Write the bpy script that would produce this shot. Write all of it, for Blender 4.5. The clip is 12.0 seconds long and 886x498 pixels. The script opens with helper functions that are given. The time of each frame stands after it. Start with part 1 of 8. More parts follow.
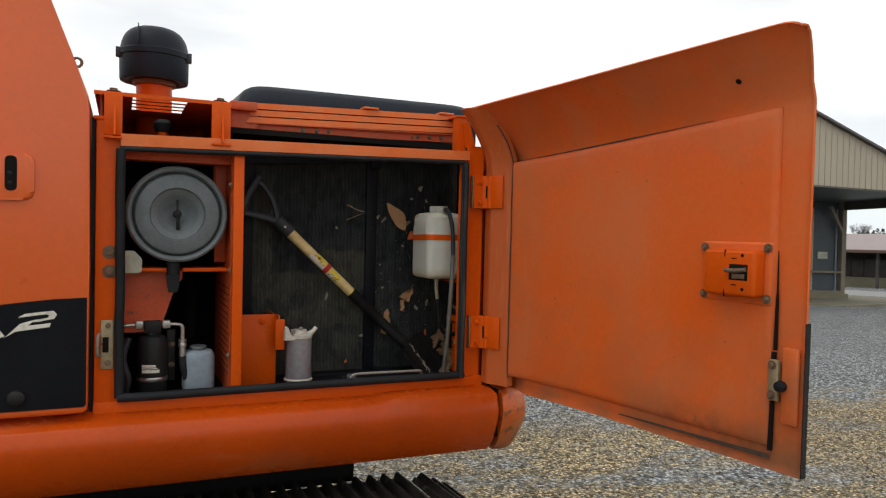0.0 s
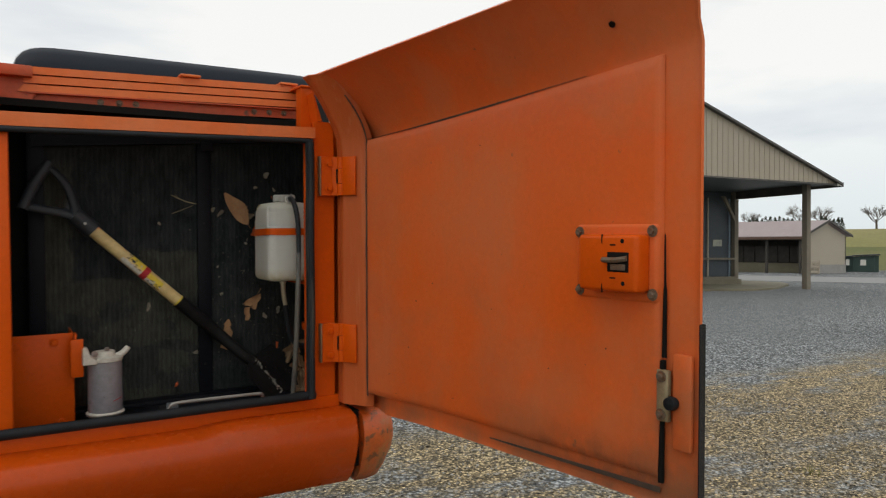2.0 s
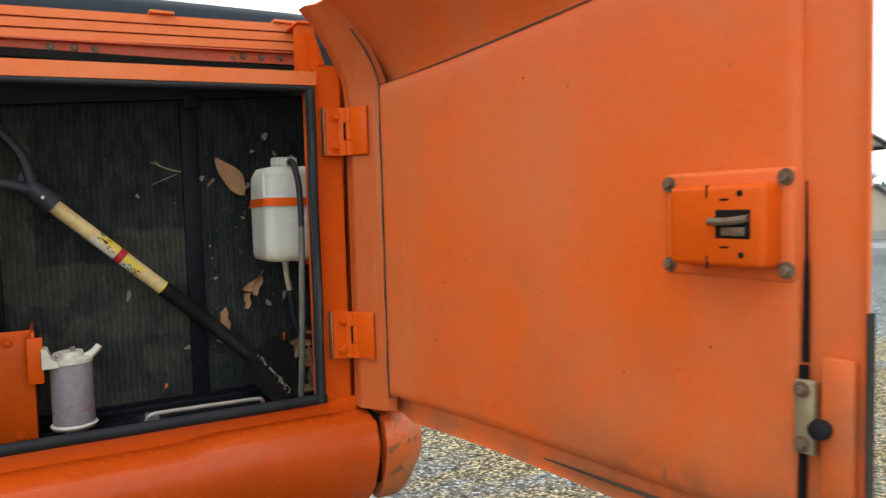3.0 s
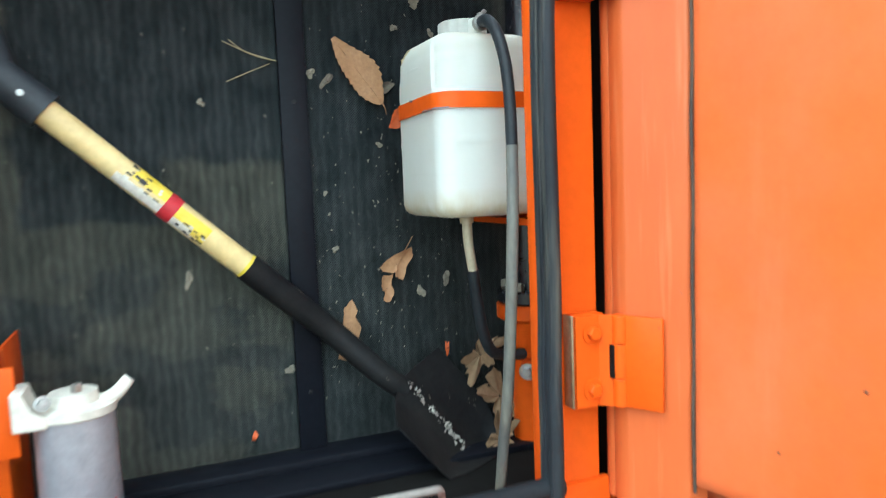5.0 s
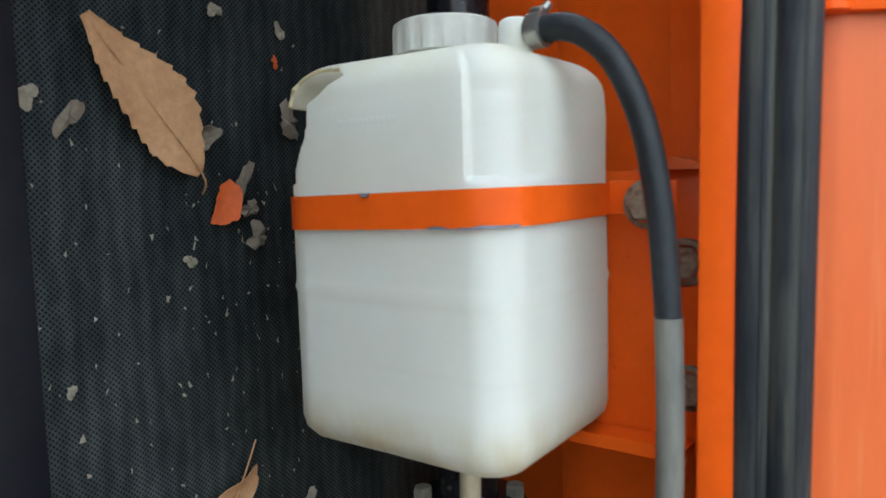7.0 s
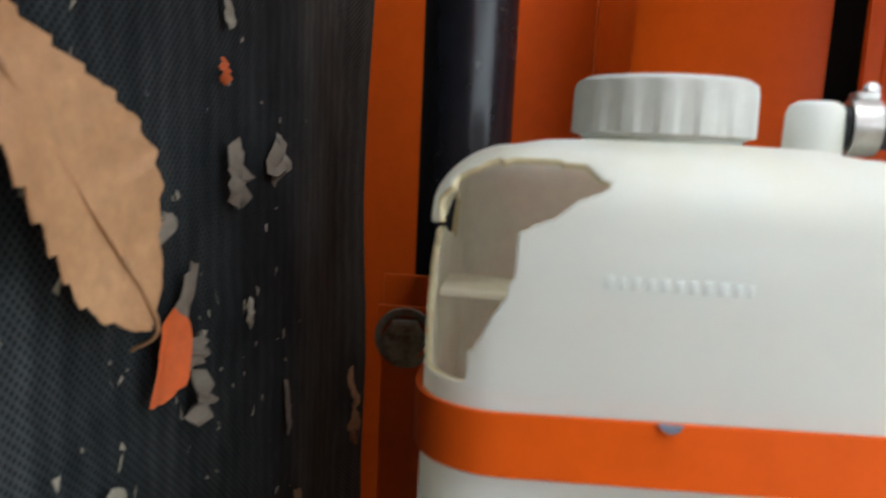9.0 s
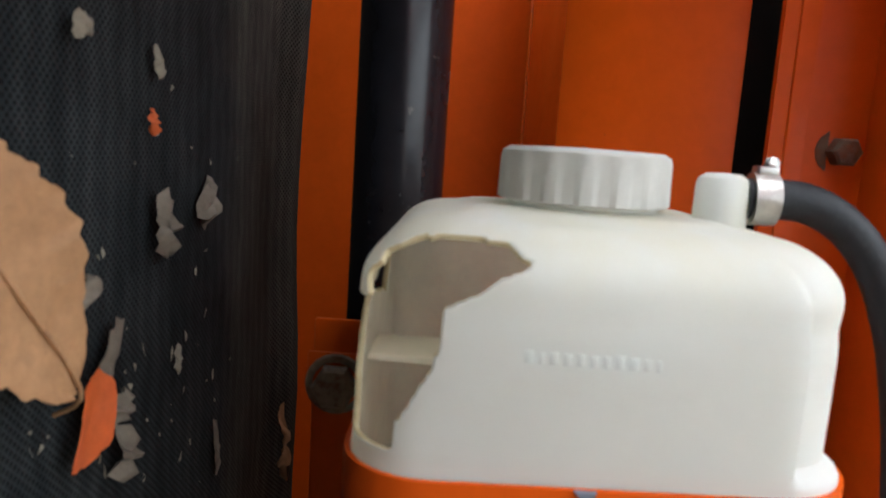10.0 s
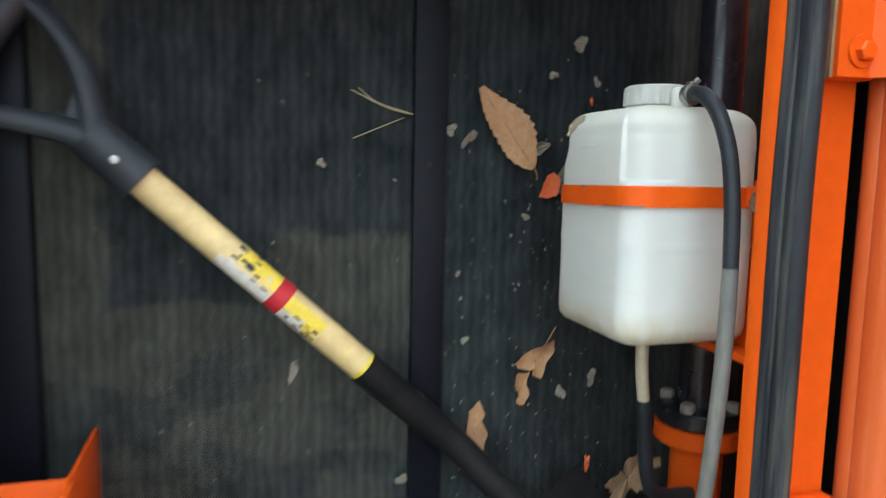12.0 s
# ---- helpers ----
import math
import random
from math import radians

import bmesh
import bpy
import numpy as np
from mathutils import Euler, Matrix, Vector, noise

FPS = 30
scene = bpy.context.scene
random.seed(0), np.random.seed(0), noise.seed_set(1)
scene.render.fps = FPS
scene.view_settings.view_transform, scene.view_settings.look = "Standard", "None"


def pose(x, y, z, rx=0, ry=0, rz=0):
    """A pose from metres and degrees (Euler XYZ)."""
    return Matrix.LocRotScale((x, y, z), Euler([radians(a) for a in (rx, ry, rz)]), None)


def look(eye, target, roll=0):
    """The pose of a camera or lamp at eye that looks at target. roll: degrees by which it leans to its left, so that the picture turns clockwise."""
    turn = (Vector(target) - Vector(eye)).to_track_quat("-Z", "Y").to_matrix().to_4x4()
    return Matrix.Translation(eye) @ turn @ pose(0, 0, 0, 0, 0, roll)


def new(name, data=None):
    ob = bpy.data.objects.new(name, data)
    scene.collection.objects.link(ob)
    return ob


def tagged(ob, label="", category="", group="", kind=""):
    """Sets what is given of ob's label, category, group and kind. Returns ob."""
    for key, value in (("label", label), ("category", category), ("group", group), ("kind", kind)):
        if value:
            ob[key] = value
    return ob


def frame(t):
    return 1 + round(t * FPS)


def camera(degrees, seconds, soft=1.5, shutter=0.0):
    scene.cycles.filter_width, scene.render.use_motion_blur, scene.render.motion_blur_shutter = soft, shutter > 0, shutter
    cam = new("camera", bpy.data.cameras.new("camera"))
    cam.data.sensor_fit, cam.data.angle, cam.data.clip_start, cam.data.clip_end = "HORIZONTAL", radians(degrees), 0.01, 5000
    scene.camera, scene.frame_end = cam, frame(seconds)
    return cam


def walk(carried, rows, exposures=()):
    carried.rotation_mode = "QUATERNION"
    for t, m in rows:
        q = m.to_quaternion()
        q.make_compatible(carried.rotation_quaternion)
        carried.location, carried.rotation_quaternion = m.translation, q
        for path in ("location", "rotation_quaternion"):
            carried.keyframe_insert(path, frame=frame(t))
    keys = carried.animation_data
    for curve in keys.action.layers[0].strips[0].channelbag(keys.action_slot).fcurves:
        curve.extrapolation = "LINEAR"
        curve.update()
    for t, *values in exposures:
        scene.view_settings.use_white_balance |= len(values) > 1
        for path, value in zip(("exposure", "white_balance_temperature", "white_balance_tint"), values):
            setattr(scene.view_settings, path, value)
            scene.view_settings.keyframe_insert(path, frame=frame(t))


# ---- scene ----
cam = camera(64.3, 12.0, soft=1.15, shutter=0.4)
cam.data.dof.use_dof, cam.data.dof.focus_distance, cam.data.dof.aperture_fstop = True, 2.0, 18.0
PATH = [
    (0, (-1.201, -2.384, 1.732), (-0.368, -0.566, 1.677), 1.4),
    (0.5, (-1.187, -2.379, 1.75), (-0.374, -0.552, 1.692), 0.1),
    (1, (-1.186, -2.344, 1.756), (-0.297, -0.553, 1.7), -0.1),
    (1.5, (-1.07, -2.258, 1.713), (-0.032, -0.549, 1.654), 0.2),
    (2, (-0.835, -2.109, 1.712), (0.214, -0.407, 1.653), -0.1),
    (2.5, (-0.712, -1.928, 1.707), (0.334, -0.226, 1.617), -0.8),
    (4.5, (-0.452, -1.095, 1.563), (0.202, 0.784, 1.366), -2.9),
    (5, (-0.497, -0.786, 1.591), (0.27, 1.051, 1.402), -2.3),
    (5.5, (-0.483, -0.545, 1.64), (0.556, 1.156, 1.472), -1.5),
    (6, (-0.435, -0.347, 1.676), (0.9, 1.131, 1.491), -0.3),
    (6.5, (-0.455, -0.205, 1.705), (1.052, 1.099, 1.533), -0.6),
    (8.5, (-0.386, 0.174, 1.748), (1.516, 0.706, 1.436), 0.0),
    (9, (-0.349, 0.242, 1.796), (1.616, 0.457, 1.493), 2.6),
    (9.5, (-0.354, 0.244, 1.808), (1.619, 0.276, 1.482), 4.1),
    (10, (-0.353, 0.24, 1.821), (1.627, 0.276, 1.536), 3.8),
    (10.5, (-0.356, 0.126, 1.806), (1.578, 0.564, 1.551), 2.6),
    (11, (-0.387, -0.09, 1.809), (1.216, 1.087, 1.6), 0.4),
    (11.5, (-0.457, -0.305, 1.767), (0.484, 1.451, 1.596), 1.4),
    (12, (-0.511, -0.541, 1.729), (0.046, 1.365, 1.494), 1.2),
]

# the machine's own frame, in which it and the path are laid out, tilted against the level to fit the camera's view
LEAN = Matrix.Translation((-0.5, 0, 1.2)) @ Vector((0.02333, 0.02552, 0.9994)).rotation_difference(Vector((0, 0, 1))).to_matrix().to_4x4() @ Matrix.Translation((0.5, 0, -1.2))
LEVEL = Matrix.Identity(4)

walk(cam, [(t, LEAN @ look(eye, target, roll)) for t, eye, target, roll in PATH],
     exposures=[(0.0, 0.13, 6650, 10), (1.0, 0.08, 6650, 10), (1.5, -0.05, 6650, 10), (2.0, -0.08, 6650, 10), (2.5, 0.32, 6600, 9), (2.7, 0.5, 6500, 8), (4.3, 2.12, 5350, -6), (5.0, 2.15, 5350, -5), (5.5, 1.96, 5400, -2), (6.7, 1.76, 5550, 2),
                (8.3, 1.78, 5700, 5), (9.0, 2.05, 5900, 8), (9.6, 2.05, 6050, 11), (10.5, 1.8, 6050, 12), (11.0, 1.96, 5800, 6), (11.5, 2.16, 5650, 3), (12.0, 1.8, 5550, 2)])

# ---- world and sun: a bright overcast winter day ----
world = bpy.data.worlds.new("overcast_sky")
scene.world = world
world.use_nodes = True
wn, wl = world.node_tree.nodes, world.node_tree.links
wn.clear()
sky = wn.new("ShaderNodeTexSky")
sky.sky_type = "NISHITA"
sky.sun_disc = False
sky.sun_elevation, sky.sun_rotation = radians(42), radians(215)
sky_gain = wn.new("ShaderNodeMix")
sky_gain.data_type, sky_gain.blend_type = "RGBA", "MULTIPLY"
sky_gain.inputs["Factor"].default_value = 1
sky_gain.inputs[7].default_value = (0.10, 0.10, 0.10, 1)
wl.new(sky.outputs[0], sky_gain.inputs[6])
wtc = wn.new("ShaderNodeTexCoord")
wmap = wn.new("ShaderNodeMapping")
wmap.inputs["Scale"].default_value = (1.6, 1.6, 6.0)
wl.new(wtc.outputs["Generated"], wmap.inputs["Vector"])
wnoise = wn.new("ShaderNodeTexNoise")
wnoise.inputs["Scale"].default_value, wnoise.inputs["Detail"].default_value = 1.7, 5
wl.new(wmap.outputs[0], wnoise.inputs["Vector"])
wramp = wn.new("ShaderNodeValToRGB")
wramp.color_ramp.elements[0].position, wramp.color_ramp.elements[0].color = 0.30, (0.86, 0.90, 0.935, 1)
wramp.color_ramp.elements[1].position, wramp.color_ramp.elements[1].color = 0.47, (1.06, 1.07, 1.05, 1)
wl.new(wnoise.outputs["Fac"], wramp.inputs[0])
wsep = wn.new("ShaderNodeSeparateXYZ")
wl.new(wtc.outputs["Generated"], wsep.inputs[0])
wlow = wn.new("ShaderNodeValToRGB")
wlow.color_ramp.elements[0].position, wlow.color_ramp.elements[0].color = 0.0, (0.72, 0.80, 0.87, 1)
wlow.color_ramp.elements[1].position, wlow.color_ramp.elements[1].color = 0.22, (1, 1, 1, 1)
wl.new(wsep.outputs["Z"], wlow.inputs[0])
whaze = wn.new("ShaderNodeMix")
whaze.data_type, whaze.blend_type = "RGBA", "MULTIPLY"
whaze.inputs["Factor"].default_value = 1
wl.new(wramp.outputs[0], whaze.inputs[6])
wl.new(wlow.outputs[0], whaze.inputs[7])
wmix = wn.new("ShaderNodeMix")
wmix.data_type = "RGBA"
wmix.inputs["Factor"].default_value = 0.9
wl.new(sky_gain.outputs[2], wmix.inputs[6])
wl.new(whaze.outputs[2], wmix.inputs[7])
wbg = wn.new("ShaderNodeBackground")
wl.new(wmix.outputs[2], wbg.inputs[0])
wbg.inputs[1].default_value = 1.0
wout = wn.new("ShaderNodeOutputWorld")
wl.new(wbg.outputs[0], wout.inputs[0])

sun = new("sun", bpy.data.lights.new("sun", "SUN"))
sun.data.energy, sun.data.angle, sun.data.color = 0.5, radians(30), (1, 0.96, 0.9)
sun.matrix_world = look((-7, -6, 18), (0, 0, 1))


# ---- materials ----
def nodes_of(name):
    m = bpy.data.materials.new(name)
    m.use_nodes = True
    n, l = m.node_tree.nodes, m.node_tree.links
    return m, n, l, n["Principled BSDF"]


def noise_node(n, l, scale, detail=4, rough=0.6, stretch=(1, 1, 1), seed=0.0):
    tc = n.new("ShaderNodeTexCoord")
    mp = n.new("ShaderNodeMapping")
    mp.inputs["Scale"].default_value = stretch
    mp.inputs["Location"].default_value = (seed, seed * 0.7, seed * 1.3)
    l.new(tc.outputs["Object"], mp.inputs["Vector"])
    t = n.new("ShaderNodeTexNoise")
    t.inputs["Scale"].default_value, t.inputs["Detail"].default_value, t.inputs["Roughness"].default_value = scale, detail, rough
    l.new(mp.outputs[0], t.inputs["Vector"])
    return t.outputs["Fac"]


def ramp(n, l, fac, lo, hi, a=(0, 0, 0, 1), b=(1, 1, 1, 1)):
    r = n.new("ShaderNodeValToRGB")
    r.color_ramp.elements[0].position, r.color_ramp.elements[1].position = lo, hi
    r.color_ramp.elements[0].color, r.color_ramp.elements[1].color = a, b
    l.new(fac, r.inputs[0])
    return r.outputs[0]


def mixc(n, l, fac, a, b, mode="MIX"):
    x = n.new("ShaderNodeMix")
    x.data_type, x.blend_type = "RGBA", mode
    for sock, v in ((x.inputs["Factor"], fac), (x.inputs[6], a), (x.inputs[7], b)):
        if isinstance(v, (int, float)):
            sock.default_value = v
        elif isinstance(v, tuple):
            sock.default_value = (*v, 1) if len(v) == 3 else v
        else:
            l.new(v, sock)
    return x.outputs[2]


def surface(name, base, alt=None, big=3.0, fine=90.0, amount=0.5, spots=None, spot_at=(0.66, 0.72), spot_scale=40.0,
            rough=0.5, rough_var=0.15, metal=0.0, bump=0.1, bump_scale=None, stretch=(1, 1, 1), coat=0.0, spec=0.5, grain_range=(0.82, 1.1)):
    """A worn surface: a base colour, a second tone in broad patches, fine grain, spots of dirt or rust, uneven gloss, fine relief."""
    m, n, l, p = nodes_of(name)
    alt = alt or tuple(c * 0.75 for c in base)
    patch = ramp(n, l, noise_node(n, l, big, 5, 0.6, stretch), 0.35, 0.7)
    c = mixc(n, l, patch, base, tuple(base[i] + (alt[i] - base[i]) * amount * 2 if amount < 0.5 else alt[i] for i in range(3)))
    grain = ramp(n, l, noise_node(n, l, fine, 3, 0.7, stretch, 3.1), 0.3, 0.75, (grain_range[0],) * 3 + (1,), (grain_range[1],) * 3 + (1,))
    c = mixc(n, l, 1.0, c, grain, "MULTIPLY")
    if spots:
        s = ramp(n, l, noise_node(n, l, spot_scale, 4, 0.65, (1, 1, 1), 7.7), *spot_at)
        c = mixc(n, l, s, c, spots)
    l.new(c, p.inputs["Base Color"])
    rr = n.new("ShaderNodeMapRange")
    rr.inputs["To Min"].default_value, rr.inputs["To Max"].default_value = max(0.02, rough - rough_var), min(1, rough + rough_var)
    l.new(noise_node(n, l, big * 4, 5, 0.6, stretch, 1.7), rr.inputs["Value"])
    l.new(rr.outputs[0], p.inputs["Roughness"])
    p.inputs["Metallic"].default_value = metal
    p.inputs["Specular IOR Level"].default_value = spec
    p.inputs["Coat Weight"].default_value = coat
    p.inputs["Coat Roughness"].default_value = 0.25
    if bump:
        b = n.new("ShaderNodeBump")
        b.inputs["Strength"].default_value, b.inputs["Distance"].default_value = bump, 0.004
        l.new(noise_node(n, l, bump_scale or fine, 4, 0.6, stretch, 5.5), b.inputs["Height"])
        l.new(b.outputs[0], p.inputs["Normal"])
    return m


ORANGE = surface("orange_paint", (0.69, 0.093, 0.003), (0.62, 0.090, 0.006), 4, 60, 0.5, (0.22, 0.05, 0.02), (0.70, 0.76), 30, 0.34, 0.1, bump=0.05, bump_scale=14, coat=0.02, spec=0.14, grain_range=(0.92, 1.04))
PANELPAINT = surface("polished_orange_paint", (0.68, 0.105, 0.010), (0.62, 0.10, 0.012), 1.5, 60, 0.5, None, rough=0.3, rough_var=0.06, bump=0.02, bump_scale=10, coat=0.22, grain_range=(0.95, 1.03))
FADED = surface("faded_orange_paint", (0.72, 0.116, 0.013), (0.69, 0.150, 0.040), 1.9, 70, 0.5, (0.30, 0.10, 0.045), (0.70, 0.75), 22, 0.42, 0.12, bump=0.05, bump_scale=7, spec=0.3, grain_range=(0.94, 1.03))


def dusty(m, tone, scale, lo, hi, most, stretch=(1, 1, 1), seed=13.0):
    """Lay a broad film of dust in loose patches over a painted surface."""
    n, l = m.node_tree.nodes, m.node_tree.links
    base = n["Principled BSDF"].inputs["Base Color"]
    under = base.links[0].from_socket
    film = ramp(n, l, noise_node(n, l, scale, 6, 0.62, stretch, seed), lo, hi, (0, 0, 0, 1), (most, most, most, 1))
    l.new(mixc(n, l, film, under, tone), base)


dusty(FADED, (0.36, 0.14, 0.065), 1.7, 0.50, 0.68, 0.42, (1, 1, 1.3))
dusty(FADED, (0.50, 0.22, 0.100), 2.3, 0.50, 0.70, 0.34, (1, 1, 0.8), 29.0)
dusty(FADED, (0.60, 0.18, 0.07), 5.0, 0.52, 0.70, 0.4, (1, 1, 0.6), 4.0)
dusty(FADED, (0.64, 0.30, 0.17), 13.0, 0.62, 0.78, 0.14, (1, 1, 0.09), 31.0)


def edge_grime(m, axis, full, clear, gate_axis, gate_full, gate_none, tone, most, seed):
    """Oily dirt rubbed into one edge: dense at `full`, gone at `clear`, broken up by noise, along a stretch of another axis."""
    n, l = m.node_tree.nodes, m.node_tree.links
    base = n["Principled BSDF"].inputs["Base Color"]
    under = base.links[0].from_socket
    tc = n.new("ShaderNodeTexCoord")
    sep = n.new("ShaderNodeSeparateXYZ")
    l.new(tc.outputs["Object"], sep.inputs[0])
    fac = ramp(n, l, noise_node(n, l, 9, 6, 0.65, (1, 1, 1), seed), 0.30, 0.62, (0, 0, 0, 1), (most, most, most, 1))
    for ax, a, b in ((axis, clear, full), (gate_axis, gate_none, gate_full)):
        r = n.new("ShaderNodeMapRange")
        r.interpolation_type = "SMOOTHSTEP"
        r.inputs["From Min"].default_value, r.inputs["From Max"].default_value = a, b
        l.new(sep.outputs[ax], r.inputs["Value"])
        q = n.new("ShaderNodeMath")
        q.operation = "MULTIPLY"
        l.new(fac, q.inputs[0])
        l.new(r.outputs[0], q.inputs[1])
        fac = q.outputs[0]
    l.new(mixc(n, l, fac, under, tone), base)


edge_grime(FADED, "Z", 1.20, 1.31, "Y", -1.05, -0.55, (0.13, 0.065, 0.035), 0.9, 3.0)
edge_grime(FADED, "Y", -1.18, -1.06, "Z", 1.35, 1.62, (0.24, 0.11, 0.055), 0.6, 8.0)
edge_grime(FADED, "Z", 1.17, 1.22, "Y", -0.1, 0.0, (0.30, 0.11, 0.05), 0.8, 5.0)
STRIPPAINT = surface("chalky_orange_paint", (0.50, 0.092, 0.016), (0.51, 0.130, 0.038), 4, 60, 0.5, (0.34, 0.10, 0.05), (0.70, 0.76), 26, 0.45, 0.1, bump=0.04, stretch=(1, 1, 0.25), spec=0.3, grain_range=(0.94, 1.04))
dusty(STRIPPAINT, (0.62, 0.27, 0.13), 60.0, 0.55, 0.75, 0.40, (1, 1, 0.05), 31.0)
BLEACHED = surface("sun_bleached_orange_paint", (0.70, 0.150, 0.030), (0.70, 0.20, 0.07), 5, 60, 0.5, (0.40, 0.13, 0.06), (0.66, 0.76), 24, 0.45, 0.1, bump=0.05, spec=0.3, grain_range=(0.92, 1.05))
# Base also darkened for the shade on the down-turned skirt; the patches are grime.
SKIRTPAINT = surface("grimy_gloss_orange_paint", (0.53, 0.068, 0.003), (0.43, 0.058, 0.005), 3, 60, 0.5, (0.20, 0.05, 0.02), (0.70, 0.76), 26, 0.27, 0.1, bump=0.05, bump_scale=9, coat=0.02, spec=0.25, grain_range=(0.92, 1.04))
dusty(SKIRTPAINT, (0.30, 0.12, 0.05), 3.0, 0.56, 0.70, 0.45, (0.35, 1, 1.6), 17.0)
dusty(SKIRTPAINT, (0.62, 0.16, 0.07), 9.0, 0.60, 0.72, 0.35, (0.3, 1, 1.4), 3.0)
# Shaded copy of the orange paint for recessed sheets; its spots are dirt.
SHADOW_ORANGE = surface("shaded_orange_paint", (0.52, 0.065, 0.01), (0.42, 0.08, 0.025), 6, 60, 0.5, (0.10, 0.05, 0.03), (0.62, 0.72), 22, 0.55, 0.12, bump=0.08)
RUST = surface("bolt_steel", (0.20, 0.155, 0.11), (0.11, 0.07, 0.045), 60, 300, 0.5, (0.20, 0.075, 0.025), (0.5, 0.66), 120, 0.6, 0.15, metal=0.3, bump=0.3)
STEEL = surface("bare_steel", (0.50, 0.49, 0.46), (0.33, 0.32, 0.30), 30, 200, 0.5, None, rough=0.35, metal=0.9, bump=0.15)
ZINC = surface("zinc_plate", (0.42, 0.36, 0.22), (0.30, 0.24, 0.15), 30, 200, 0.5, (0.15, 0.08, 0.04), rough=0.5, metal=0.6, bump=0.15)
RUBBER = surface("black_rubber", (0.0085, 0.0105, 0.013), (0.018, 0.021, 0.025), 9, 120, 0.5, (0.06, 0.064, 0.066), (0.68, 0.84), 14, 0.6, 0.12, bump=0.25, spec=0.2)
SEALRUBBER = surface("dust_streaked_rubber", (0.012, 0.0145, 0.018), (0.024, 0.028, 0.033), 9, 120, 0.5, (0.08, 0.083, 0.083), (0.66, 0.82), 12, 0.6, 0.12, bump=0.25, stretch=(1, 1, 0.5), spec=0.22)
dusty(SEALRUBBER, (0.15, 0.145, 0.115), 6.0, 0.50, 0.68, 0.40, (9, 9, 0.55), 6.0)
HOSE = surface("weathered_hose_rubber", (0.013, 0.016, 0.019), (0.028, 0.032, 0.036), 12, 140, 0.5, None, rough=0.5, bump=0.2, spec=0.25)
HOSE_OLD = surface("faded_hose_rubber", (0.10, 0.10, 0.092), (0.25, 0.235, 0.175), 22, 140, 0.5, (0.07, 0.07, 0.07), (0.6, 0.75), 20, 0.6, 0.1, bump=0.2, stretch=(1, 1, 0.25))
DULLROD = surface("dull_grey_rod", (0.30, 0.29, 0.27), (0.22, 0.21, 0.19), 30, 200, 0.5, None, rough=0.5, metal=0.2, bump=0.1)
BEIGE = surface("yellowed_plastic_tube", (0.50, 0.44, 0.31), (0.38, 0.33, 0.22), 18, 120, 0.5, None, rough=0.45, bump=0.1)
BLACK = surface("black_paint", (0.010, 0.011, 0.012), (0.02, 0.02, 0.02), 5, 80, 0.5, (0.11, 0.105, 0.09), (0.69, 0.75), 35, 0.45, 0.12, bump=0.08, spec=0.2)
DECALBLACK = surface("black_decal_film", (0.006, 0.007, 0.010), (0.010, 0.011, 0.014), 3, 80, 0.5, (0.05, 0.05, 0.05), (0.72, 0.75), 45, 0.45, 0.08, bump=0.02, spec=0.08)
GLOSSBLACK = surface("gloss_black_paint", (0.012, 0.012, 0.015), (0.02, 0.02, 0.025), 5, 80, 0.5, (0.10, 0.09, 0.08), (0.70, 0.73), 45, 0.25, 0.08, bump=0.03)
# Near-black for bay linings, gaps and holes: their darkness is put into the colour.
VOID = surface("void_black", (0.006, 0.006, 0.006), (0.012, 0.011, 0.010), 4, 60, 0.5, None, rough=0.8, bump=0.05, spec=0.1)
FRAMEBLUE = surface("radiator_frame_paint", (0.007, 0.008, 0.012), (0.011, 0.012, 0.016), 5, 80, 0.5, (0.10, 0.095, 0.085), (0.72, 0.76), 60, 0.45, 0.1, bump=0.05, spec=0.12)
PLASTIC = surface("black_plastic", (0.013, 0.017, 0.023), (0.022, 0.026, 0.032), 4, 150, 0.5, (0.14, 0.14, 0.13), (0.72, 0.76), 50, 0.5, 0.1, bump=0.12, bump_scale=220)
HOODPLASTIC = surface("blue_black_hood_plastic", (0.011, 0.016, 0.025), (0.015, 0.021, 0.031), 3, 150, 0.5, (0.05, 0.055, 0.06), (0.70, 0.80), 40, 0.45, 0.08, bump=0.06, bump_scale=120, spec=0.16)
GREYCAN = surface("grey_canister_paint", (0.128, 0.156, 0.172), (0.098, 0.118, 0.128), 6, 80, 0.5, (0.09, 0.085, 0.08), (0.66, 0.76), 18, 0.45, 0.1, bump=0.05)
TANK = surface("white_tank_plastic", (0.85, 0.875, 0.865), (0.83, 0.85, 0.82), 5, 40, 0.5, (0.66, 0.60, 0.42), (0.70, 0.86), 14, 0.46, 0.06, bump=0.05, bump_scale=40, grain_range=(0.97, 1.02))
_n, _l = TANK.node_tree.nodes, TANK.node_tree.links
_tr = _n.new("ShaderNodeBsdfTranslucent")
_tr.inputs[0].default_value = (0.90, 0.935, 0.92, 1)
_ms = _n.new("ShaderNodeMixShader")
_ms.inputs[0].default_value = 0.56
_l.new(_n["Principled BSDF"].outputs[0], _ms.inputs[1])
_l.new(_tr.outputs[0], _ms.inputs[2])
_l.new(_ms.outputs[0], _n["Material Output"].inputs[0])
dusty(TANK, (0.72, 0.68, 0.54), 7.0, 0.58, 0.82, 0.20, (1, 1, 1), 2.0)
dusty(TANK, (0.46, 0.45, 0.40), 9.0, 0.57, 0.74, 0.16, (1, 1, 9), 8.0)


